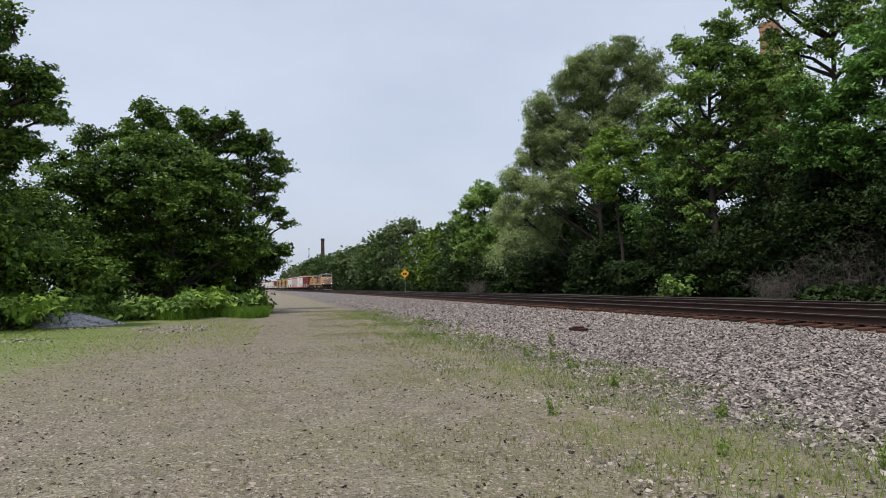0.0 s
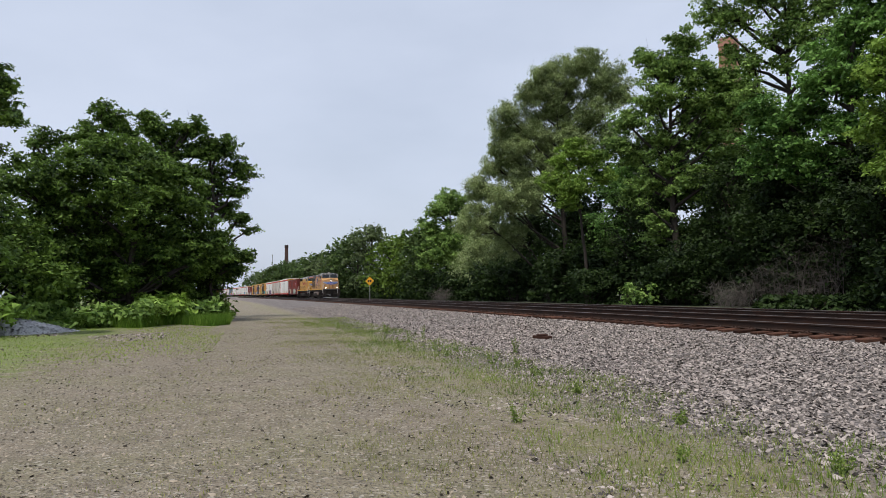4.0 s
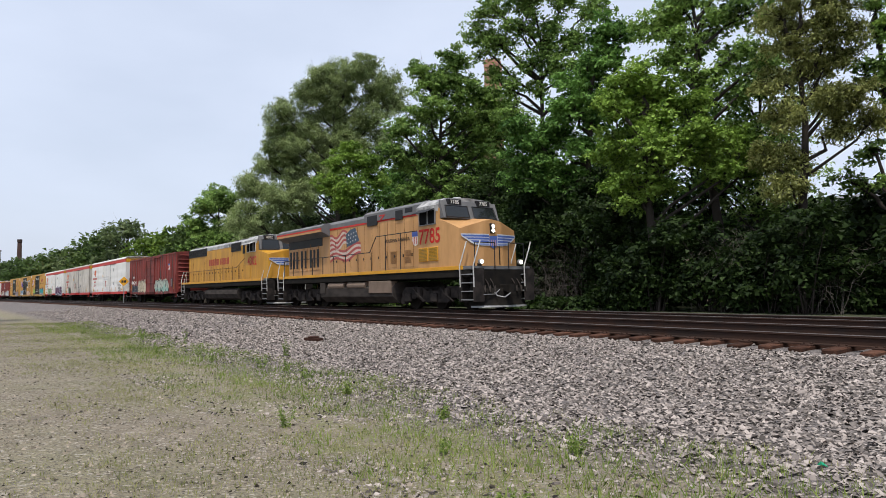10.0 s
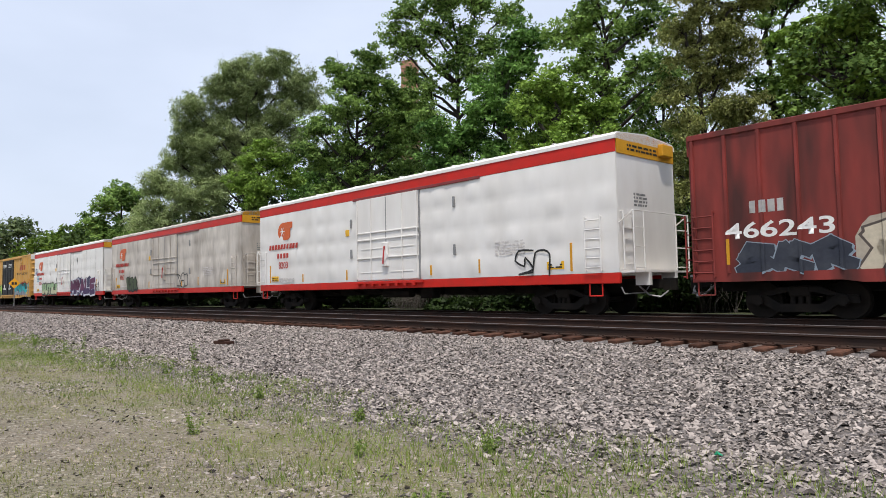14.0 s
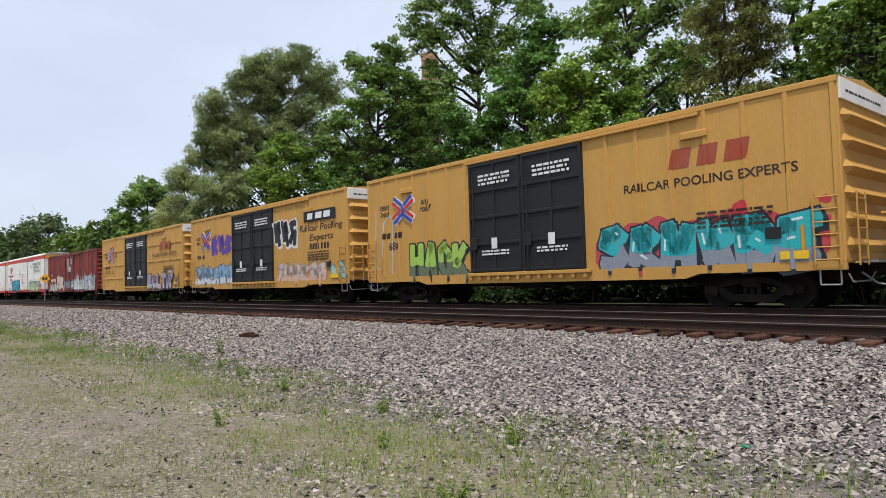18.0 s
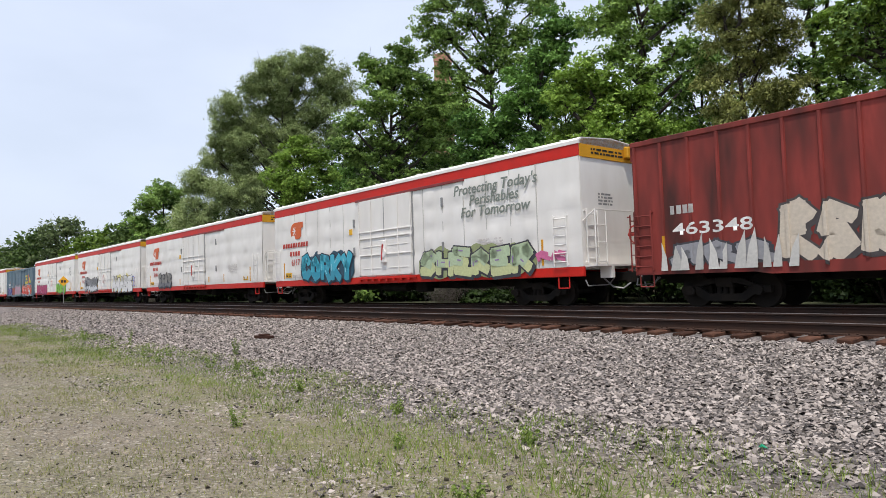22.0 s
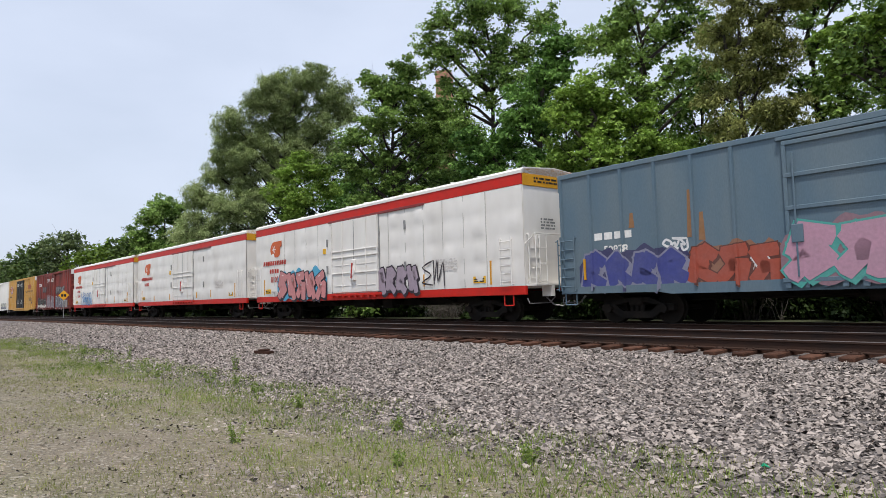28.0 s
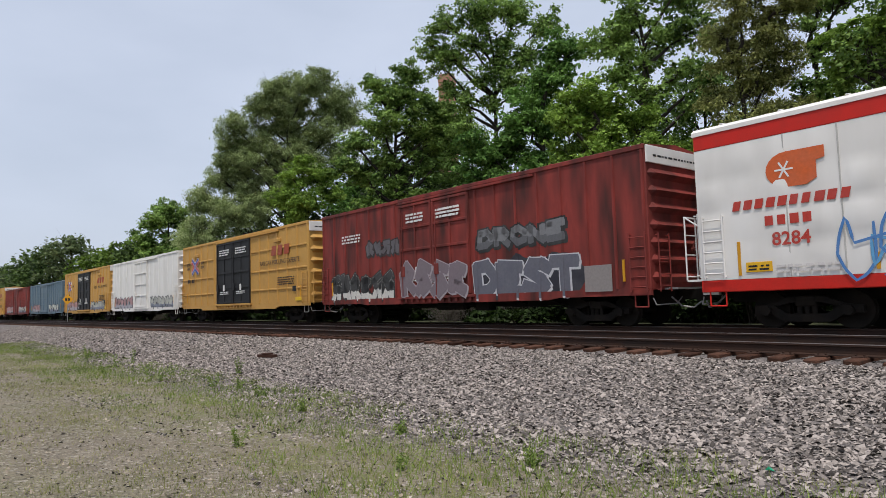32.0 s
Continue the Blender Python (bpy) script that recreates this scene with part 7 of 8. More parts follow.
            part("screen", sh, M["under"], g)
        bars(-4.15, -1.75, 2.92, 3.4, 5, -hw - 0.012, paint(0.40, 0.05, 0.025), car, "name_bar", 5)
        bars(-1.5, 0.5, 2.92, 3.4, 7, -hw - 0.012, paint(0.40, 0.05, 0.025), car, "name_bar", 6)
        for x in (-8.6, -6.5):
            part("roof_fan", Shape().tube((x, 0, 4.5), (x, 0, 4.62), 0.72, 18), Gr, car)
        part("exhaust_stack", Shape().box(-0.3, 0.5, -0.3, 0.3, 4.5, 4.68, 0.02), K, car)
        for x in (2.0, 3.6):
            part("brake_fan", Shape().tube((x, 0, 4.5), (x, 0, 4.64), 0.6, 16), Gr, car)
        sx, sz = 6.2, 1.95
    # hood doors
    x = -3.8 if ge else -8.9
    while x < cab0 - 0.75:
        d = part("hood_door", Shape().box(x, x + 0.66, -hw - 0.006, -hw + 0.01, 1.85, (3.9 if ge else 2.75), 0.004), Y, car)
        part("latch", Shape().box(x + 0.56, x + 0.62, -hw - 0.03, -hw, 2.3, 2.42), K, d)
        part("seam", Shape().box(x + 0.68, x + 0.70, -hw - 0.004, -hw + 0.01, 1.8, (4.0 if ge else 2.75)), M["seam"], d, "dirty door seam")
        x += 0.72
    for i in range(14):
        rs = random.Random(60 + i + 20 * ge)
        x, z, ln = rs.uniform(-9.2, 4.8), rs.uniform(2.6, 4.0), rs.uniform(0.3, 0.9)
        part("grime_run", Shape().add([(x, -hw - 0.038, z), (x + rs.uniform(0.03, 0.09), -hw - 0.038, z), (x + 0.03, -hw - 0.038, z - ln)], [(0, 1, 2)]), M["seam"], car, "dark run of grime")
    # shield emblem
    shd = part("shield", Shape().prism([(sx, sz + 0.62), (sx + 0.55, sz + 0.62), (sx + 0.55, sz + 0.25), (sx + 0.42, sz + 0.06), (sx + 0.275, sz), (sx + 0.13, sz + 0.06), (sx, sz + 0.25)], -(hw if ge else 1.5) - 0.014, -(hw if ge else 1.5) - 0.01), paint(0.7, 0.66, 0.6), car, "shield emblem in white, red and blue") if ge else None
    if shd:
        part("blue_chief", Shape().box(sx, sx + 0.55, -hw - 0.02, -hw - 0.015, sz + 0.42, sz + 0.63), paint(0.06, 0.10, 0.32), shd)
        sh = Shape()
        for i in range(4):
            sh.box(sx + 0.06 + i * 0.13, sx + 0.11 + i * 0.13, -hw - 0.02, -hw - 0.015, sz + 0.08, sz + 0.4)
        part("red_pales", sh, paint(0.45, 0.07, 0.05), shd)
    # cab
    cw = 1.5
    part("cab", Shape().prism([(-cw, 1.7), (-cw, 4.1), (cw, 4.1), (cw, 1.7)], cab0, cab1, "x"), Y, car, "yellow cab")
    zc = 4.5
    part("cab_roof", Shape().prism([(-cw - 0.02, 3.98), (-cw - 0.02, 4.25), (-cw + 0.35, zc + 0.02), (0, zc + 0.1), (cw - 0.35, zc + 0.02), (cw + 0.02, 4.25), (cw + 0.02, 3.98)], cab0 - 0.05, cab1 - 0.05, "x"), M["cab_roof"], car, "pale grey patched cab roof")
    # windscreen wall, leaning back
    wx = cab1 - 0.05
    zs = 3.76 if ge else 3.62          # foot of the panes
    part("windscreen_frame", Shape().prism([(wx, zs - 0.07), (wx + 0.32, zs - 0.07), (wx + 0.04, 4.42), (wx - 0.02, 4.42)], -cw + 0.06, cw - 0.06), Gr, car)
    for s in (-1, 1):
        face = lambda z, lift: wx + 0.32 - 0.28 * (z - zs + 0.07) / (4.49 - zs) + lift
        pane = part("windscreen", Shape().add([(face(zs, 0.012), s * 0.14, zs), (face(zs, 0.012), s * 1.28, zs), (face(4.2, 0.012), s * 1.22, 4.2), (face(4.2, 0.012), s * 0.14, 4.2)], [(0, 1, 2, 3)]), M["glass"], car, "dark windscreen pane")
        rim = [(face(z, 0.016), s * y, z) for y, z in ((0.12, zs - 0.02), (1.31, zs - 0.02), (1.25, 4.22), (0.12, 4.22), (0.12, zs - 0.02))]
        part("pane_frame", Shape().path(rim, 0.018, 5), K, pane)
    for s in (-1, 1):
        nb = part("number_board", Shape().box(wx - 0.12, wx + 0.12, s * 0.75 - 0.36, s * 0.75 + 0.36, 4.26, 4.5, 0.02), K, car, "black number board")
        text("7785" if ge else "4302", wx + 0.126, 4.3, s * 0.75, 0.22, paint(0.75, 0.75, 0.72), nb, "numerals", turn=Matrix.Rotation(radians(90), 4, "Z"))
    for x0, x1 in (((cab0 + 0.2, cab0 + 0.75), (cab0 + 0.82, cab1 - 0.25)) if ge else ((cab0 + 0.45, cab0 + 0.85), (cab0 + 0.92, cab0 + 1.5), (cab0 + 1.58, cab1 - 0.35))):
        w = part("side_window", Shape().box(x0, x1, -cw - 0.03, -cw - 0.002, 3.5, 4.05, 0.01), M["gloom"], car, "dark open side window")
        fr = Shape().box(x0 - 0.04, x0, -cw - 0.05, -cw, 3.46, 4.09).box(x1, x1 + 0.04, -cw - 0.05, -cw, 3.46, 4.09).box(x0 - 0.04, x1 + 0.04, -cw - 0.05, -cw, 4.05, 4.09).box(x0 - 0.04, x1 + 0.04, -cw - 0.05, -cw, 3.46, 3.5)
        part("window_frame", fr, M["steel"] if ge else M["handrail"], w)
    part("sun_shade", Shape().prism([(-cw - 0.02, 4.12), (-cw - 0.42, 3.95), (-cw - 0.42, 3.93), (-cw - 0.02, 4.09)], cab0 + 0.2, cab1 - 0.3, "x"), K if ge else M["cab_roof"], car, "tilted window shade")
    # nose
    n0 = cab1 - 0.02
    zt0 = 3.68 if ge else 3.55
    zk, zm = (3.18, 3.56) if ge else (3.2, 3.5)      # front edge: at the corners, at the middle
    xk = nose1 - 0.3
    nv = [(n0, -cw, 1.7), (n0, cw, 1.7), (n0, cw, zt0), (n0, -cw, zt0),
          (xk, -cw + 0.06, 1.7), (xk, cw - 0.06, 1.7), (xk - 0.06, cw - 0.1, zk), (xk - 0.06, -cw + 0.1, zk),
          (nose1, -0.5, 1.7), (nose1, 0.5, 1.7), (nose1 - 0.1, 0.45, zm - 0.08), (nose1 - 0.1, -0.45, zm - 0.08), (n0, 0, zt0 + 0.06), (nose1 - 0.1, 0, zm)]
    nf = [(0, 4, 7, 3), (1, 2, 6, 5), (4, 8, 11, 7), (5, 6, 10, 9), (8, 9, 10, 13, 11), (3, 7, 11, 13, 12), (2, 12, 13, 10, 6), (0, 1, 5, 9, 8, 4), (0, 3, 12, 2, 1)]

    def on_nose(y, z, lift=0.008):
        """A point on the front of the nose."""
        f = max(0.0, (abs(y) - 0.5) / (cw - 0.06 - 0.5))
        return (nose1 - 0.3 * f - 0.055 * (z - 1.7) / 1.7 * (1 - 0.4 * f) + lift, y, z)

    part("nose", Shape().add(nv, nf), Y, car, "yellow sloping nose")
    blue = paint(0.08, 0.14, 0.42)
    em = part("wing_emblem", Shape().add([on_nose(y, z) for y, z in ((-0.2, 2.52), (-0.2, 2.9), (0.2, 2.9), (0.2, 2.52), (0, 2.4))], [(0, 1, 2, 3, 4)]), blue, car, "blue winged emblem on the nose")
    for s in (-1, 1):
        part("white_field", Shape().add([on_nose(s * y, z, 0.004) for y, z in ((0.2, 2.5), (0.52, 2.5), (0.9, 2.56), (1.36, 2.86), (1.4, 2.97), (0.52, 2.97), (0.2, 2.97))], [(0, 1, 5, 6), (1, 2, 3, 4, 5)]), paint(0.62, 0.64, 0.68), em)
        for i in range(4):
            z = 2.52 + i * 0.11
            y1 = 0.62 + 0.19 * i
            part("feather", Shape().add([on_nose(s * 0.22, z), on_nose(s * 0.52, z), on_nose(s * min(1.36, y1 + 0.1), z + 0.012), on_nose(s * min(1.4, y1 + 0.2), z + 0.08), on_nose(s * 0.52, z + 0.08), on_nose(s * 0.22, z + 0.08)], [(0, 1, 4, 5), (1, 2, 3, 4)]), blue if i else paint(0.22, 0.28, 0.5), em)
    for y in (-0.13, -0.02, 0.09):
        part("red_pale", Shape().add([on_nose(y, 2.5, 0.014), on_nose(y + 0.05, 2.5, 0.014), on_nose(y + 0.05, 2.74, 0.014), on_nose(y, 2.74, 0.014)], [(0, 1, 2, 3)]), paint(0.5, 0.3, 0.3), em)
    part("nose_door", Shape().add([on_nose(y, z, 0.012) for y, z in ((0.26, 1.75), (0.26, 2.5), (0.31, 2.5), (0.31, 1.75))], [(0, 1, 2, 3)]), M["under"], car, "dark seam of the nose door")
    part("headlight_box", Shape().box(nose1 - 0.2, nose1 - 0.045, -0.13, 0.13, 3.0, 3.4, 0.02), M["under"], car, "dark headlight box")
    for y in (-0.16, 0.16):
        if ge:
            lamp(car, nose1 - 0.02, 0, 3.2 + y * 0.55, M["lit"], 0.07)
    if not ge:
        lamp(car, nose1 - 0.02, 0, 3.2, M["glass"], 0.07, "headlight", "unlit round headlight")
    for s in (-1, 1):
        lamp(car, b - 0.2, s * 1.0, 1.86, M["lit"] if ge else M["glass"], 0.075, "ditch_light", "glowing ditch light" if ge else "unlit ditch light")
        part("light_bracket", Shape().box(b - 0.42, b - 0.27, s * 1.0 - 0.06, s * 1.0 + 0.06, 1.6, 1.8, 0.01), M["under"], car)
    # numbers on the cab side
    if ge:
        text("7785", (cab0 + cab1) / 2 + 0.1, 2.72, -cw - 0.012, 0.86, red, car, "road_number", 0, 1.5)
        for i, x0 in enumerate((cab0 + 0.1, cab0 + 0.82)):
            g = part("yellow_grille", Shape().box(x0, x0 + 0.66, -cw - 0.03, -cw, 1.98, 2.55, 0.01), M["sill"], car, "yellow louvred cabinet door")
            sh = Shape()
            for k in range(9):
                sh.box(x0 + 0.05, x0 + 0.61, -cw - 0.042, -cw - 0.03, 2.02 + k * 0.058, 2.05 + k * 0.058)
            part("slats", sh, paint(0.35, 0.2, 0.02), g)
    else:
        text("4302", (cab0 + cab1) / 2 + 0.15, 2.62, -cw - 0.012, 0.8, red, car, "road_number", 0, 1.6)
        part("cab_door", Shape().box(cab0 + 0.35, cab0 + 1.0, -cw - 0.02, -cw, 1.8, 2.55, 0.01), Y, car)
    # tank, air reservoirs
    tk = [(-1.15, 1.2), (-1.45, 0.95), (-1.45, 0.55), (-1.1, 0.25), (1.1, 0.25), (1.45, 0.55), (1.45, 0.95), (1.15, 1.2)]
    if not ge:
        tk = [(-1.2, 1.15), (-1.45, 1.0), (-1.5, 0.75), (-1.35, 0.45), (-0.9, 0.32), (0.9, 0.32), (1.35, 0.45), (1.5, 0.75), (1.45, 1.0), (1.2, 1.15)]
    tank = part("fuel_tank", Shape().prism(tk, -4.2 if ge else -3.6, 3.1 if ge else 3.5, "x"), M["tank"], car, "dusty grey fuel tank")
    if ge:
        part("equipment_box", Shape().box(-4.2, -3.6, -1.5, -1.1, 0.7, 1.25, 0.02), M["tank"], tank)
        part("equipment_box", Shape().box(1.0, 3.0, -1.5, -1.1, 0.7, 1.25, 0.02), M["tank_tan"], tank)
        for x0, x1 in ((-3.3, -1.6), (-1.2, 0.6)):
            part("air_reservoir", Shape().tube((x0, -1.3, 1.08), (x1, -1.3, 1.08), 0.19, 14), M["tank_tan"], car, "tan air reservoir")
    else:
        part("air_reservoir", Shape().tube((-3.3, -1.2, 1.3), (0.2, -1.2, 1.3), 0.14, 12), M["tank"], car)
    engine_truck(car, -6.9)
    engine_truck(car, 5.9)
    # steps, plow, couplers, railings
    for xs, s in ((b - 0.45, 1), (a + 0.3, -1)):
        for y in (-1.28, 1.28):
            st = part("step_well", Shape().prism([(xs - 0.4, y - 0.24), (xs - 0.34, y - 0.24), (xs - 0.34, y + 0.2), (xs + 0.34, y + 0.2), (xs + 0.34, y - 0.24), (xs + 0.4, y - 0.24), (xs + 0.4, y + 0.26), (xs - 0.4, y + 0.26)], 0.35, 1.6, "z"), M["truck_grey"], car)
            for z in (0.4, 0.72, 1.04, 1.36):
                part("tread", Shape().box(xs - 0.36, xs + 0.36, y - 0.26, y + 0.2, z, z + 0.04), M["steel"], st)
            for dx in (-0.42, 0.42):
                part("step_handrail", Shape().path([(xs + dx, y - 0.25, 0.9), (xs + dx, y - 0.27, 1.7), (xs + dx + 0.12 * s, y - 0.12, 2.35), (xs + dx + 0.1 * s, y, 2.65)], 0.026, 6), M["handrail"], car, "white bent handrail")
    plow = Shape()
    ring = [(-1.42, -0.42), (-1.2, -0.22), (-0.8, -0.02), (-0.3, 0.1), (0.3, 0.1), (0.8, -0.02), (1.2, -0.22), (1.42, -0.42)]
    for z, o in ((0.13, 0.06), (0.3, -0.06), (0.55, -0.12), (0.85, -0.10)):
        plow.v.extend((b + dx + o, y, z) for y, dx in ring)
    plow.v.extend((b - 0.5, y, 0.85) for y, dx in ring)
    plow.f = [(k * 8 + i, k * 8 + i + 1, k * 8 + i + 9, k * 8 + i + 8) for k in range(4) for i in range(7)]
    part("plow", plow, M["under"], car, "curved black plow with a worn edge", smooth=True)
    part("worn_edge", Shape().add([(b + dx + 0.07 - o, y, z) for z, o in ((0.12, 0.0), (0.19, 0.045)) for y, dx in ring], [(i, i + 1, i + 9, i + 8) for i in range(7)]), M["steel"], car, "scraped steel edge of the plow")
    part("pilot", Shape().box(b - 0.45, b - 0.25, -1.4, 1.4, 0.75, 1.55, 0.02), M["under"], car)
    coupler(car, b - 0.2, 1, 0.6)
    coupler(car, a, -1, 0.55)
    for y in (-1.05, -0.8, -0.55, 0.55, 0.8, 1.05):
        part("air_hose", Shape().path([(b - 0.25, y, 1.2), (b - 0.08, y, 1.0), (b - 0.02, y + 0.05, 0.7), (b - 0.1, y + 0.12, 0.95)], 0.024), M["tank"], car, "hanging rubber hose")
    for s in (-1, 1):
        r = Shape()
        y = s * 1.47
        if ge:
            pts = [(a + 0.7, y, 2.6), (1.1, y, 2.6), (1.7, y, 3.3), (cab0 - 0.1, y, 3.3)]
        else:
            pts = [(a + 0.7, y, 2.55), (3.3, y, 2.55), (cab0 - 0.2, y, 3.1)]
        r.path(pts, 0.02, 5)
        x = a + 0.7
        while x < cab0 - 0.3:
            zt = 2.6 if x < 1.1 else (3.3 if ge and x > 1.7 else 2.6)
            r.tube((x, y, 1.6), (x, y, zt), 0.02, 5)
            x += 1.28
        part("side_railing", r, K if ge else M["handrail_y"], car)
        part("front_railing", Shape().path([(b - 0.32, s * 1.25, 1.6), (b - 0.32, s * 1.25, 2.6), (b - 0.2, s * 0.35, 2.6), (b - 0.2, s * 0.35, 1.6)], 0.022, 5), K, car)
        part("rear_railing", Shape().path([(a + 0.1, s * 1.2, 1.6), (a + 0.1, s * 1.2, 2.6), (a + 0.1, s * 0.35, 2.6), (a + 0.1, s * 0.35, 1.6)], 0.022, 5), M["handrail"], car)
    part("antenna_dome", Shape().tube((cab0 + 0.8, 0, zc + 0.08), (cab0 + 0.8, 0, zc + 0.2), 0.16, 10), M["white"], car)
    part("horn", Shape().tube((cab0 - 1.4, -0.3, 4.7), (cab0 - 0.9, -0.3, 4.7), 0.05, 8, 0.1).tube((cab0 - 1.4, 0.1, 4.7), (cab0 - 0.9, 0.1, 4.7), 0.05, 8, 0.1).box(cab0 - 1.5, cab0 - 1.35, -0.4, 0.2, 4.5, 4.75), K, car)
    return car


M["loco_yellow"] = node_mat("engine_yellow_bright", (0.58, 0.29, 0.028), 0.5, noise_scale=1.8, amount=0.6, color2=(0.34, 0.15, 0.03), fine=9, fine_amount=0.14, stretch=(1, 1, 0.25))
# engine trucks darkened in colour for the shadow of the frame above
M["truck_grey"] = node_mat("truck_grey", (0.024, 0.021, 0.02), 0.9, noise_scale=3, amount=0.6, color2=(0.075, 0.06, 0.052))
M["seam"] = node_mat("seam_dirt", (0.16, 0.08, 0.03), 0.9, noise_scale=2)
M["tank"] = node_mat("dusty_tank", (0.062, 0.052, 0.046), 0.9, noise_scale=1.4, amount=0.8, color2=(0.022, 0.019, 0.017), stretch=(1, 1, 2.5))
M["tank_tan"] = node_mat("tan_tank", (0.22, 0.16, 0.12), 0.7, noise_scale=2, amount=0.4)
M["handrail"] = node_mat("white_handrail", (0.6, 0.58, 0.55), 0.6, noise_scale=4, amount=0.3)
M["handrail_y"] = node_mat("brown_handrail", (0.14, 0.07, 0.03), 0.6, noise_scale=4)
M["sill"] = node_mat("sill_yellow", (0.66, 0.32, 0.025), 0.5, noise_scale=2)
M["cab_roof"] = node_mat("patched_roof", (0.48, 0.47, 0.46), 0.6, noise_scale=2.6, amount=0.9, color2=(0.10, 0.10, 0.105), fine=14, fine_amount=0.3)
M["glass"] = node_mat("dark_glass", (0.015, 0.018, 0.02), 0.08, noise_scale=1, amount=0.1, bump=0)
M["gloom"] = node_mat("dark_cab_inside", (0.008, 0.008, 0.009), 0.85, noise_scale=1, amount=0.1, bump=0)
lit = bpy.data.materials.new("lit_lens")
lit.use_nodes = True
lit.node_tree.nodes["Principled BSDF"].inputs["Emission Color"].default_value = (1.0, 0.9, 0.75, 1)
lit.node_tree.nodes["Principled BSDF"].inputs["Emission Strength"].default_value = 7
M["lit"] = lit

# each thing of the train and the second at which its middle passes the mark
train = [(engine(1), 10.505), (engine(2), 11.672)]
PASSING = {"R": 1.1263, "C": 1.2424, "T": 1.0965, "B": 1.1686, "W": 1.0334, "X": 1.1263}    # seconds that a car of each kind takes to pass
ORDER = "R C1 C2 C3 T1 T2 T3 R2 C4 C5 C6 C7 B C8 C9 C10 X T4 W T5 B2 R3 T6 C11 C12".split()
cars, t_pass = {}, 12.2523
reefer_base = reefer()
yellow_base = {}
for k in ORDER:
    kind = k[0]
    mid = t_pass + PASSING[kind] / 2
    t_pass += PASSING[kind]
    if kind == "C":
        car = reefer_base if k == "C1" else copy_thing(reefer_base, Matrix.Identity(4))
    elif kind == "T":
        style = {"T1": 1, "T2": 2, "T3": 3, "T4": 3, "T5": 1, "T6": 3}[k]
        if style in yellow_base:
            car = copy_thing(yellow_base[style], Matrix.Identity(4))
        else:
            car = yellow_base[style] = yellow_boxcar(style)
    elif kind == "R":
        if k == "R":
            car = red_base = red_boxcar(4.42, "oxide-red steel boxcar with faded paint and sprayed lettering")
        else:
            car = copy_thing(red_base, Matrix.Identity(4))
    elif kind == "X":
        car = red_boxcar(4.92, "rusty red high boxcar with white end cap and sprayed lettering", 18)
    elif kind == "B":
        if k == "B":
            car = blue_base = boxcar("boxcar", "faded blue steel boxcar with sprayed lettering", 18.0, 4.4, "blue", (-2.5, 1.7), 17, None, 8, False, 0.1, (), rib_d=0.06)
        else:
            car = copy_thing(blue_base, Matrix.Identity(4))
    else:
        car = boxcar("boxcar", "dirty white steel boxcar with ribbed sides", 16.2, 4.92, "white", (-1.5, 1.5), 16, None, 7, False, 0.12)
    cars[k] = car
    train.append((car, mid))

# numbers, slogans, paint and sprayed pieces, car by car
WHITE, DARK, RED = paint(0.78, 0.77, 0.74), paint(0.03, 0.03, 0.03), paint(0.48, 0.05, 0.035)
for k, n in (("C1", "8203"), ("C2", "8062"), ("C3", "8079"), ("C4", "6117"), ("C5", "8184"), ("C6", "8162"), ("C8", "8100"), ("C10", "8284")):
    text(n, -7.55, 1.9, -1.565, 0.42, RED, cars[k], "road_number")
for k in ("C4", "C7", "C8", "C10"):
    brake_wheel(cars[k], 10.22, 0.35, 2.1, paint(0.45, 0.05, 0.04))
text("Protecting Today's\nPerishables\nFor Tomorrow", 6.2, 3.85, -1.586, 0.5, paint(0.2, 0.23, 0.2), cars["C4"], "slogan", 0.2, 3.9)

GRIMY = node_mat("grimy_white", (0.60, 0.55, 0.49), 0.6, noise_scale=1.4, amount=0.7, color2=(0.28, 0.24, 0.20), fine=6, fine_amount=0.2, bump=0.2, stretch=(1, 1, 0.3))


def soil(ob):
    """Turns the white paint of one car and its parts grimy."""
    for q in ob.children:
        if q.data and q.data.materials and q.data.materials[0] == M["white"]:
            q.material_slots[0].link = "OBJECT"
            q.material_slots[0].material = GRIMY
        soil(q)


soil(cars["C2"])
# some of the insulated cars show the upright seams of their sheets
for k in ("C3", "C4", "C8", "C10"):
    for i in range(15):
        x = -7.6 + i * 1.12
        if abs(x) > 2.2:
            part("panel_seam", Shape().box(x - 0.014, x + 0.014, -1.556, -1.53, 1.2, 4.38), M["seam_white"], cars[k], "grey seam between sheets")
cars["C2"]["label"] = "grimy white insulated refrigerator car with faded red stripes"
c = cars["R"]
bars(-7.3, -6.5, 2.4, 2.68, 4, -1.565, WHITE, c, "mark_bar", 1)
text("466243", -6.7, 1.85, -1.565, 0.5, WHITE, c, "road_number", 0, 2.3)
sh = Shape().prism([(6.1, 3.5), (6.62, 3.5), (6.62, 3.2), (6.5, 3.0), (6.36, 2.95), (6.22, 3.0), (6.1, 3.2)], -1.57, -1.565)
shd = part("shield", sh, WHITE, c, "white and blue shield emblem")
part("blue_chief", Shape().box(6.1, 6.62, -1.578, -1.574, 3.38, 3.5), paint(0.06, 0.14, 0.4), shd)
for i in range(4):
    part("red_pale", Shape().box(6.15 + i * 0.12, 6.2 + i * 0.12, -1.578, -1.574, 3.06, 3.36), paint(0.40, 0.05, 0.04), shd)
part("data_panel", Shape().box(7.0, 7.6, -1.568, -1.56, 1.45, 2.2), paint(0.05, 0.02, 0.02), c, "black stencil panel")
lines(7.1, 7.42, 1.55, 2.12, 8, -1.574, paint(0.4, 0.38, 0.37), c, 3)
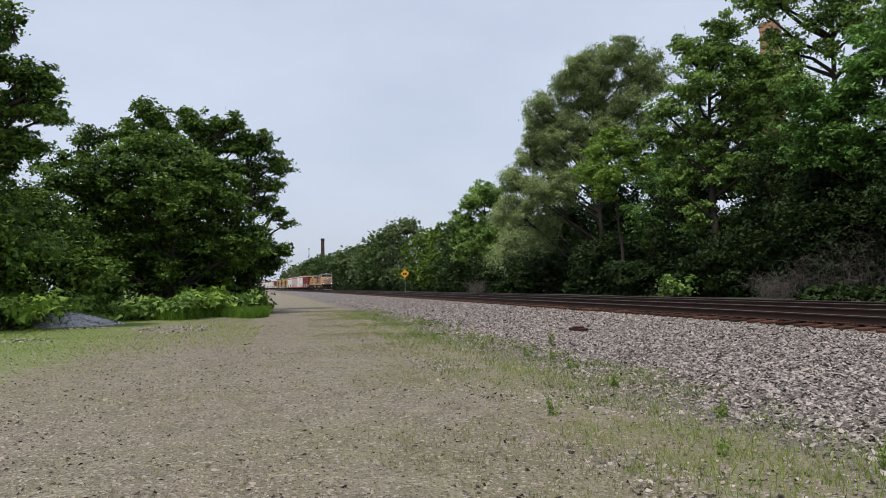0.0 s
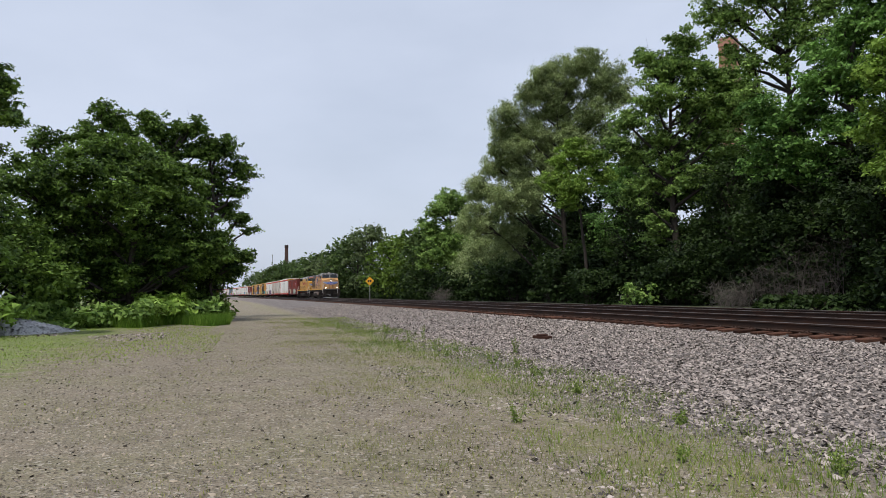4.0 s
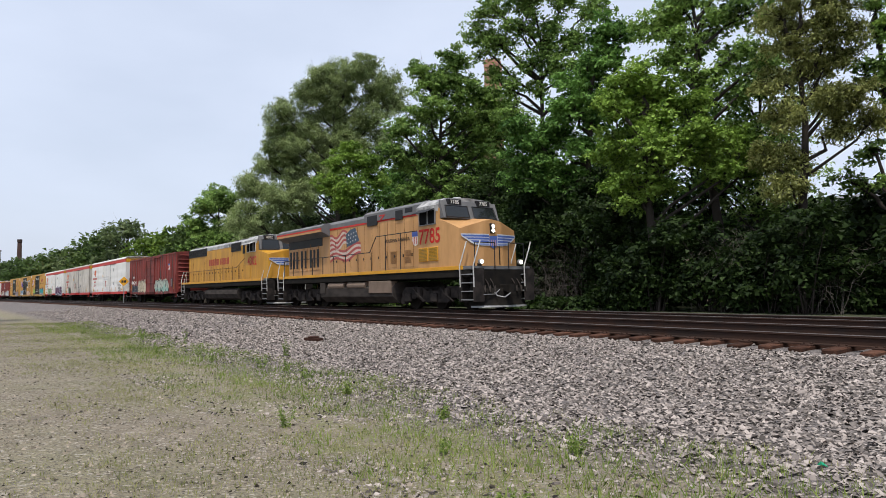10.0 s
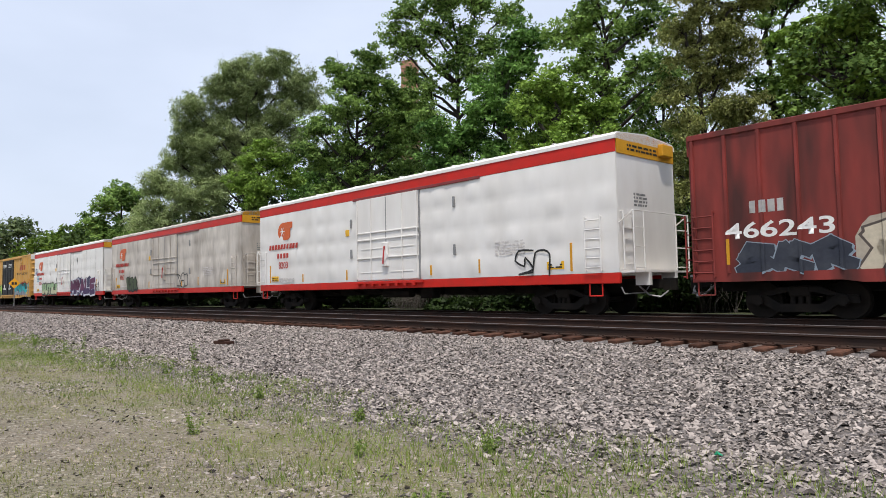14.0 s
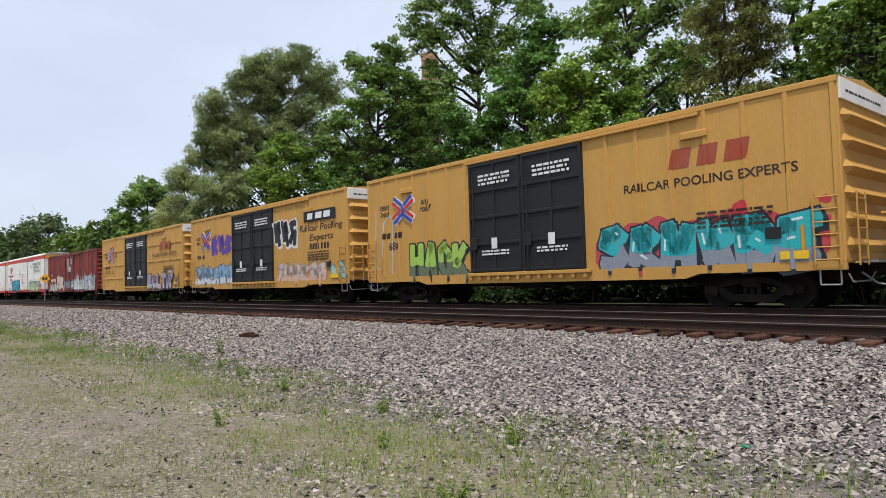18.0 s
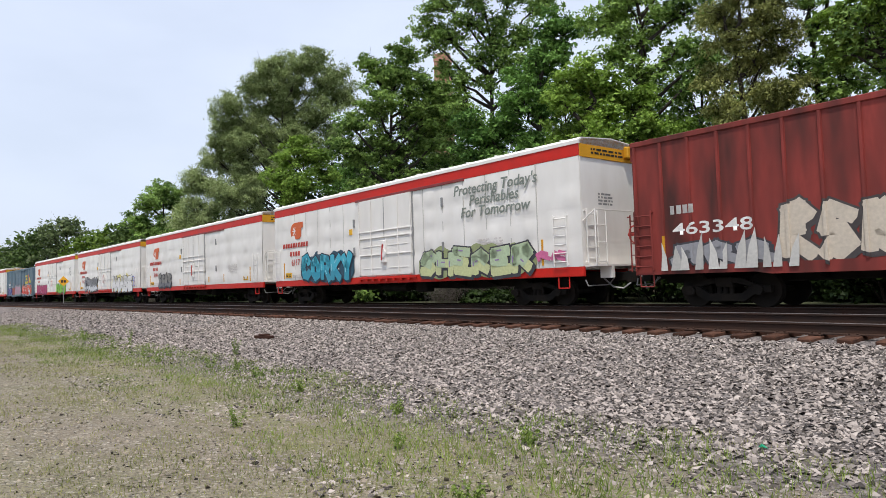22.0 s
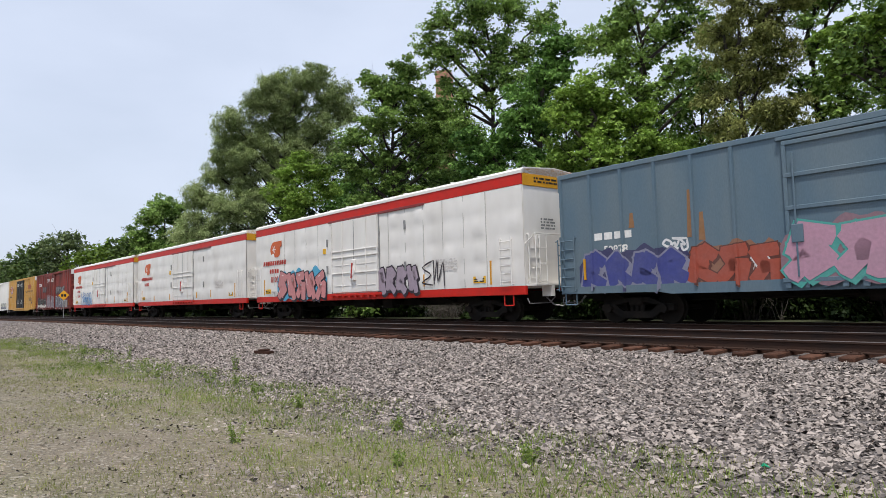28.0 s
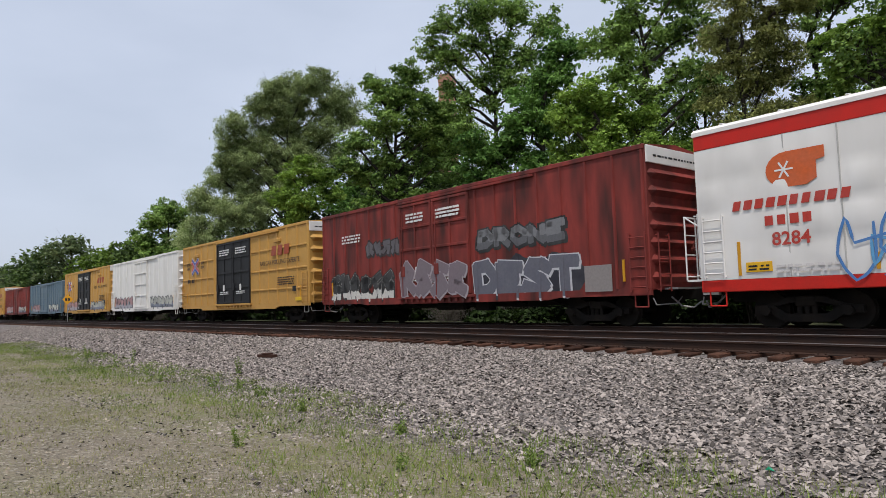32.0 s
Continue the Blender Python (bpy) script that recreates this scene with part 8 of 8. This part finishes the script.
graffiti(c, (-5.1, -1.75, 0.86, 2.2), 4, (0.55, 0.48, 0.36), (0.09, 0.07, 0.06), (0.42, 0.36, 0.28), seed=4)
graffiti(c, (1.6, 6.2, 0.9, 2.15), 5, (0.30, 0.46, 0.40), (0.03, 0.05, 0.05), (0.48, 0.44, 0.36), (0.5, 0.55, 0.48), seed=5)
graffiti(c, (-7.6, -5.2, 0.95, 1.8), 3, (0.03, 0.035, 0.05), (0.25, 0.3, 0.35), seed=6, rim=0.02)

tag(cars["C1"], (6.2, 7.6, 1.2, 1.95), (0.02, 0.02, 0.02), 2)
graffiti(cars["C2"], (-6.6, -4.6, 1.05, 2.1), 3, (0.06, 0.08, 0.04), (0.015, 0.015, 0.015), seed=7)
tag(cars["C2"], (1.9, 3.4, 1.25, 2.0), (0.05, 0.05, 0.05), 12)
graffiti(cars["C3"], (-6.8, -1.9, 0.95, 2.05), 5, (0.50, 0.50, 0.32), (0.02, 0.025, 0.02), (0.22, 0.22, 0.16), (0.30, 0.44, 0.24), seed=8, rim=0.07, word="BUTES")
graffiti(cars["C3"], (2.0, 8.1, 0.85, 2.25), 5, (0.05, 0.022, 0.085), (0.62, 0.62, 0.68), (0.03, 0.025, 0.075), (0.13, 0.03, 0.085), seed=9, rim=0.06, word="MPALE")
tag(cars["C3"], (8.3, 9.0, 1.2, 1.75), (0.04, 0.04, 0.05), 4)
tag(cars["C3"], (-9.2, -8.5, 2.9, 3.4), (0.05, 0.12, 0.3), 5)
tag(cars["C3"], (-8.6, -7.9, 2.2, 2.7), (0.05, 0.35, 0.45), 6)

c = cars["T1"]
text("680", -6.9, 2.1, -1.578, 0.42, paint(0.035, 0.018, 0.012), c, "road_number")
graffiti(c, (2.5, 8.2, 0.85, 2.25), 6, (0.25, 0.28, 0.33), (0.02, 0.03, 0.04), (0.5, 0.06, 0.07), (0.03, 0.42, 0.45), seed=10, light=(0.6, 0.75, 0.75), word="S1M3BE")
sh = Shape()
rnd = random.Random(2)
for i in range(26):
    cx, cz, r = rnd.uniform(5.5, 8.3), rnd.uniform(1.0, 2.45), rnd.uniform(0.05, 0.14)
    sh.prism([(cx + r * math.cos(a), cz + r * math.sin(a)) for a in [j * math.pi / 4 for j in range(8)]], -1.5765 - i * 0.0002, -1.576 - i * 0.0002)
part("sprayed_dots", sh, paint(0.55, 0.04, 0.06), c, "red sprayed dots")
graffiti(c, (-5.9, -2.75, 0.8, 2.3), 4, (0.13, 0.17, 0.10), (0.02, 0.03, 0.02), None, (0.35, 0.55, 0.10), seed=11, word="HAOK")
tag(c, (-8.1, -7.0, 1.3, 3.6), (0.5, 0.48, 0.5), 7)

c = cars["T2"]
graffiti(c, (-5.5, -2.8, 2.55, 3.9), 3, (0.12, 0.06, 0.33), None, None, seed=12)
graffiti(c, (2.1, 4.4, 2.6, 4.0), 3, (0.02, 0.02, 0.025), (0.7, 0.7, 0.7), None, seed=13, rim=0.06)
graffiti(c, (-8.0, -2.7, 0.85, 2.15), 6, (0.6, 0.62, 0.66), (0.06, 0.09, 0.16), None, (0.25, 0.42, 0.6), seed=14)
graffiti(c, (2.4, 6.9, 0.85, 1.95), 6, (0.62, 0.42, 0.32), (0.38, 0.16, 0.08), None, (0.6, 0.5, 0.45), seed=15, rim=0.03)
graffiti(c, (7.2, 8.4, 1.0, 1.95), 1, (0.35, 0.55, 0.5), (0.12, 0.2, 0.2), None, seed=16)

c = cars["T3"]
for digits, x in (("66", -7.34), ("38", -6.6), ("52", -5.75)):
    text(digits, x, 2.14, -1.578, 0.34, paint(0.035, 0.018, 0.012), c, "road_number", 0.2, 0.48)
graffiti(c, (2.3, 6.9, 0.8, 1.9), 5, (0.46, 0.42, 0.46), (0.05, 0.03, 0.06), None, (0.36, 0.29, 0.38), seed=17, word="EOLTR")
tag(c, (7.3, 8.2, 1.0, 1.6), (0.05, 0.04, 0.05), 8)
tag(c, (6.2, 7.1, 1.6, 2.0), (0.55, 0.5, 0.6), 9)

def flames(car, x0, x1, z0, z1, n, colour, seed, y):
    """Upright sprayed licks of paint rising from the sill."""
    rnd = random.Random(seed)
    for i in range(n):
        x = x0 + (x1 - x0) * (i + 0.5) / n + rnd.uniform(-0.1, 0.1)
        w, top = (x1 - x0) / n * rnd.uniform(0.6, 0.95), z0 + (z1 - z0) * rnd.uniform(0.5, 1.0)
        lean = rnd.uniform(-0.12, 0.16)
        g = [0.75 + 0.3 * rnd.random()] * 3
        sh = Shape().prism([(x - w / 2, z0), (x + w / 2, z0), (x + w * 0.42 + lean * 0.3, z0 * 0.5 + top * 0.5), (x + lean, top), (x - w * 0.22 + lean * 0.2, z0 * 0.45 + top * 0.55)], y - 0.0015 * (i % 4), y + 0.006)
        part("painted_flame", sh, paint(*(min(0.8, a * b) for a, b in zip(colour, g))), car, "pale sprayed flame")


c = cars["R2"]
flames(c, 0.4, 5.2, 1.0, 2.75, 13, (0.68, 0.72, 0.70), 41, -1.572)
flames(c, -8.0, -4.4, 0.95, 2.1, 11, (0.62, 0.60, 0.56), 42, -1.572)
flames(c, -2.4, 0.4, 0.95, 1.9, 8, (0.5, 0.48, 0.50), 43, -1.572)
flames(c, 5.2, 8.3, 0.95, 2.5, 6, (0.62, 0.66, 0.70), 44, -1.572)
bars(-7.6, -6.9, 2.38, 2.6, 4, -1.565, WHITE, c, "mark_bar", 1)
text("463348", -6.5, 1.85, -1.565, 0.42, WHITE, c, "road_number", 0, 2.1)
graffiti(c, (0.6, 4.9, 0.9, 1.95), 7, (0.62, 0.66, 0.65), (0.12, 0.2, 0.22), None, (0.30, 0.50, 0.55), seed=18, rim=0.03)
graffiti(c, (-4.9, -2.4, 0.92, 2.4), 3, (0.60, 0.52, 0.42), (0.06, 0.05, 0.05), None, seed=19)
graffiti(c, (-2.3, 0.4, 0.95, 2.0), 3, (0.25, 0.24, 0.28), (0.06, 0.05, 0.06), None, seed=20)
graffiti(c, (-7.6, -5.0, 1.0, 1.7), 3, (0.3, 0.3, 0.32), (0.05, 0.05, 0.06), None, seed=21)
graffiti(c, (5.1, 8.3, 0.9, 2.3), 4, (0.62, 0.66, 0.68), (0.10, 0.14, 0.2), None, (0.45, 0.55, 0.62), seed=22, rim=0.03)
tag(c, (-0.7, 1.0, 3.2, 3.9), (0.7, 0.7, 0.7), 10, -1.635)
tag(c, (-0.6, 0.9, 2.7, 3.1), (0.7, 0.7, 0.7), 11, -1.635)

c = cars["C4"]
graffiti(c, (-6.9, -2.4, 1.0, 2.35), 5, (0.04, 0.30, 0.42), (0.02, 0.03, 0.05), (0.03, 0.08, 0.12), (0.06, 0.42, 0.56), seed=23, light=(0.3, 0.65, 0.75), word="CORKY")
graffiti(c, (2.3, 7.9, 0.95, 2.05), 6, (0.55, 0.58, 0.30), (0.05, 0.05, 0.06), (0.30, 0.34, 0.16), (0.45, 0.55, 0.36), seed=24, light=(0.3, 0.2, 0.4), word="SHE4ER")
graffiti(c, (8.0, 9.2, 1.3, 1.75), 2, (0.6, 0.15, 0.3), None, None, seed=25)
graffiti(cars["C5"], (-6.9, -4.2, 1.05, 2.15), 4, (0.18, 0.18, 0.20), (0.04, 0.04, 0.05), None, (0.28, 0.27, 0.25), seed=26)
graffiti(cars["C6"], (-7.0, -2.4, 0.95, 2.4), 6, (0.62, 0.62, 0.64), (0.02, 0.02, 0.025), None, (0.3, 0.3, 0.32), seed=27)
graffiti(cars["C6"], (2.2, 7.9, 0.85, 2.3), 6, (0.72, 0.71, 0.70), (0.02, 0.02, 0.02), (0.68, 0.60, 0.25), (0.75, 0.74, 0.73), seed=28, rim=0.045, word="ANABE")
tag(cars["C6"], (7.8, 8.7, 1.4, 2.1), (0.15, 0.2, 0.6), 13)
graffiti(cars["C7"], (-8.6, -3.0, 0.9, 2.15), 5, (0.42, 0.05, 0.14), (0.12, 0.02, 0.05), None, seed=29)
graffiti(cars["C7"], (1.4, 6.1, 0.95, 2.1), 5, (0.22, 0.50, 0.06), (0.05, 0.12, 0.02), None, seed=30)
tag(cars["C7"], (7.6, 8.6, 2.7, 3.6), (0.03, 0.03, 0.03), 14)

c = cars["B"]
YEL = paint(0.62, 0.50, 0.06)
for z, n, x0, x1 in ((3.25, 6, 4.2, 5.85), (2.85, 4, 4.75, 5.85), (2.42, 7, 4.15, 5.9)):
    bars(x0, x1, z, z + 0.28, n, -1.575, YEL, c, "name_bar", n)
for i in range(3):
    part("red_square", Shape().box(6.3, 6.68, -1.575, -1.56, 2.5 + i * 0.38, 2.8 + i * 0.38), paint(0.45, 0.09, 0.05), c, "red painted square")
for x, z in ((6.85, 2.5), (7.35, 2.5), (6.85, 2.86)):
    part("yellow_square", Shape().box(x, x + 0.36, -1.575, -1.56, z, z + 0.3), YEL, c, "yellow painted square")
bars(-7.75, -6.4, 2.35, 2.55, 4, -1.575, WHITE, c, "mark_bar", 2)
text("50878", -7.05, 1.95, -1.575, 0.32, WHITE, c, "road_number")
graffiti(c, (-8.2, -4.9, 0.88, 2.05), 4, (0.06, 0.07, 0.24), (0.22, 0.22, 0.30), (0.05, 0.05, 0.12), seed=31)
graffiti(c, (-4.9, -2.6, 0.88, 2.0), 3, (0.36, 0.08, 0.05), (0.12, 0.04, 0.03), (0.27, 0.13, 0.08), seed=32, rim=0.03)
graffiti(c, (-2.5, 1.7, 0.88, 2.3), 4, (0.46, 0.26, 0.34), (0.08, 0.34, 0.30), (0.25, 0.15, 0.18), seed=33, y=-1.635)
graffiti(c, (1.9, 8.0, 0.85, 2.3), 6, (0.52, 0.06, 0.045), (0.55, 0.57, 0.58), (0.015, 0.055, 0.045), (0.62, 0.13, 0.09), seed=34, rim=0.06, light=(0.75, 0.72, 0.7), word="KOEN")
tag(c, (-5.6, -4.9, 1.9, 2.2), (0.7, 0.7, 0.7), 15)
tag(c, (-3.6, -2.9, 1.3, 1.6), (0.7, 0.7, 0.7), 16)
sh = Shape()
for i, (x, z0, z1) in enumerate(((-4.9, 2.2, 3.4), (-4.6, 2.1, 2.8), (3.0, 2.3, 3.2), (-6.6, 2.6, 3.0))):
    sh.prism([(x, z0), (x + 0.18, z0), (x + 0.14, z1), (x + 0.05, z1)], -1.527, -1.522)
part("rust_streaks", sh, paint(0.28, 0.14, 0.06), c, "brown rust streaks")

graffiti(cars["C8"], (-7.1, -2.4, 0.9, 2.4), 5, (0.58, 0.24, 0.24), (0.03, 0.02, 0.03), (0.08, 0.38, 0.58), seed=35, light=(0.75, 0.6, 0.6))
graffiti(cars["C8"], (1.6, 4.4, 0.98, 2.2), 4, (0.35, 0.28, 0.34), (0.03, 0.02, 0.03), None, seed=36)
tag(cars["C8"], (4.6, 5.9, 1.3, 2.2), (0.05, 0.04, 0.05), 17)
tag(cars["C10"], (-6.7, -2.6, 1.1, 2.3), (0.08, 0.22, 0.5), 18)
tag(cars["C10"], (-6.0, -2.5, 1.15, 1.9), (0.12, 0.35, 0.6), 19)

c = cars["X"]
graffiti(c, (2.0, 5.9, 2.5, 3.3), 5, (0.12, 0.12, 0.13), (0.03, 0.03, 0.03), None, (0.2, 0.2, 0.21), seed=37, word="DRONE")
graffiti(c, (1.8, 6.4, 0.85, 2.2), 4, (0.13, 0.13, 0.16), (0.55, 0.55, 0.57), (0.03, 0.03, 0.04), seed=38, rim=0.035, word="DEST")
graffiti(c, (-7.9, -3.0, 0.85, 2.2), 6, (0.62, 0.60, 0.56), (0.03, 0.03, 0.03), None, (0.05, 0.05, 0.05), seed=39)
graffiti(c, (-2.4, 1.5, 0.95, 2.4), 4, (0.20, 0.16, 0.18), (0.42, 0.36, 0.38), None, seed=40, y=-1.636, rim=0.03)
graffiti(c, (-5.0, -2.6, 2.75, 3.45), 4, (0.13, 0.12, 0.13), (0.04, 0.03, 0.03), None, seed=41)
part("grey_patch", Shape().box(6.55, 7.5, -1.569, -1.565, 1.0, 1.75), paint(0.27, 0.24, 0.23), c, "grey primer patch")
lines(-6.9, -5.4, 3.5, 3.9, 3, -1.57, WHITE, c, 30)
lines(-0.2, 1.2, 3.9, 4.3, 3, -1.64, WHITE, c, 31)
for k, sd in (("W", 42), ("T5", 43), ("B2", 44), ("R3", 45)):
    graffiti(cars[k], (-7.4, -2.2, 0.95, 2.0), 6, (0.4, 0.38, 0.42), (0.06, 0.06, 0.07), None, (0.5, 0.3, 0.3), seed=sd)
    graffiti(cars[k], (2.2, 7.2, 0.95, 1.9), 6, (0.22, 0.24, 0.3), (0.05, 0.05, 0.06), None, (0.55, 0.55, 0.5), seed=sd + 10)


def lay_on_ribs(car, L, ribs, rib_w, rib_d, door):
    """Presses painted figures and letters on the ribbed side, so that they follow its ribs."""
    h = L / 2
    xs = [-h + 0.1 + i * (L - 0.2) / ribs for i in range(ribs + 1)]
    xs = [x for x in xs if not door[0] - 0.12 < x < door[1] + 0.12]
    stack = [q for q in car.children]
    while stack:
        q = stack.pop()
        if q.name.split(".")[0] not in PAINTED or not q.data or not len(q.data.vertices):
            continue
        kids = list(q.children)
        bm = bmesh.new()
        bm.from_mesh(q.data)
        bmesh.ops.transform(bm, matrix=q.matrix_basis, verts=bm.verts)
        ys = [v.co.y for v in bm.verts]
        if min(ys) < -1.625 or max(ys) > -1.5:
            bm.free()
            continue
        stack += kids
        x0, x1 = min(v.co.x for v in bm.verts), max(v.co.x for v in bm.verts)
        for x in xs:
            for o in (-rib_w / 2, -rib_w / 3, rib_w / 3, rib_w / 2):
                if x0 < x + o < x1:
                    bmesh.ops.bisect_plane(bm, geom=bm.verts[:] + bm.edges[:] + bm.faces[:], plane_co=(x + o, 0, 0), plane_no=(1, 0, 0), dist=1e-5)
        for x in door:
            if x0 < x < x1:
                for o in (0.0, 0.004):
                    bmesh.ops.bisect_plane(bm, geom=bm.verts[:] + bm.edges[:] + bm.faces[:], plane_co=(x + math.copysign(o, x), 0, 0), plane_no=(1, 0, 0), dist=1e-5)
        for v in bm.verts:
            near = min(abs(v.co.x - x) for x in xs)
            rise = rib_d * min(1.0, max(0.0, (rib_w / 2 - near) / (rib_w / 6)))
            if door[0] - 0.001 < v.co.x < door[1] + 0.001:
                rise = 0.062
            v.co.y = -1.523 - rise - 0.28 * max(0.0, -1.5655 - v.co.y)
        me = bpy.data.meshes.new(q.data.name)
        bm.to_mesh(me)
        bm.free()
        me.materials.append(q.data.materials[0])
        q.data = me
        q.matrix_basis = Matrix.Identity(4)


PAINTED = {"graffiti", "outline", "upper_fill", "highlight", "sprayed_ground", "scrawl", "sprayed_dots", "road_number", "slogan", "mark_bar", "name_bar", "emblem", "blue_half", "shield", "blue_chief", "red_pale"}
for k in ("T1", "T5"):
    lay_on_ribs(cars[k], 17.2, 18, 0.12, 0.045, (-2.6, 2.05))
lay_on_ribs(cars["T2"], 17.2, 16, 0.12, 0.045, (-2.6, 2.05))
for k in ("R", "R2", "R3"):
    lay_on_ribs(cars[k], 17.4, 22, 0.09, 0.045, (-1.6, 1.5))
lay_on_ribs(cars["X"], 17.4, 18, 0.09, 0.045, (-2.5, 1.6))
for k in ("B", "B2"):
    lay_on_ribs(cars[k], 18.0, 17, 0.1, 0.06, (-2.5, 1.7))
lay_on_ribs(cars["W"], 16.2, 16, 0.12, 0.03, (-1.5, 1.5))


def motions():
    for car, mid in train:
        start = S_MARK - run(mid)
        rows = []
        for t in range(0, 33):
            s = start + run(t)
            rows.append((t, Matrix.Translation(along(s, D_FAR, Z_FAR)) @ Matrix.Rotation(heading(s), 4, "Z") @ Matrix.Rotation(0.008, 4, "X")))
        walk(car, rows)


for k, car in cars.items():
    car.scale = (1.0 if k in ("X", "R2") else 1.014, 1, 1)
motions()
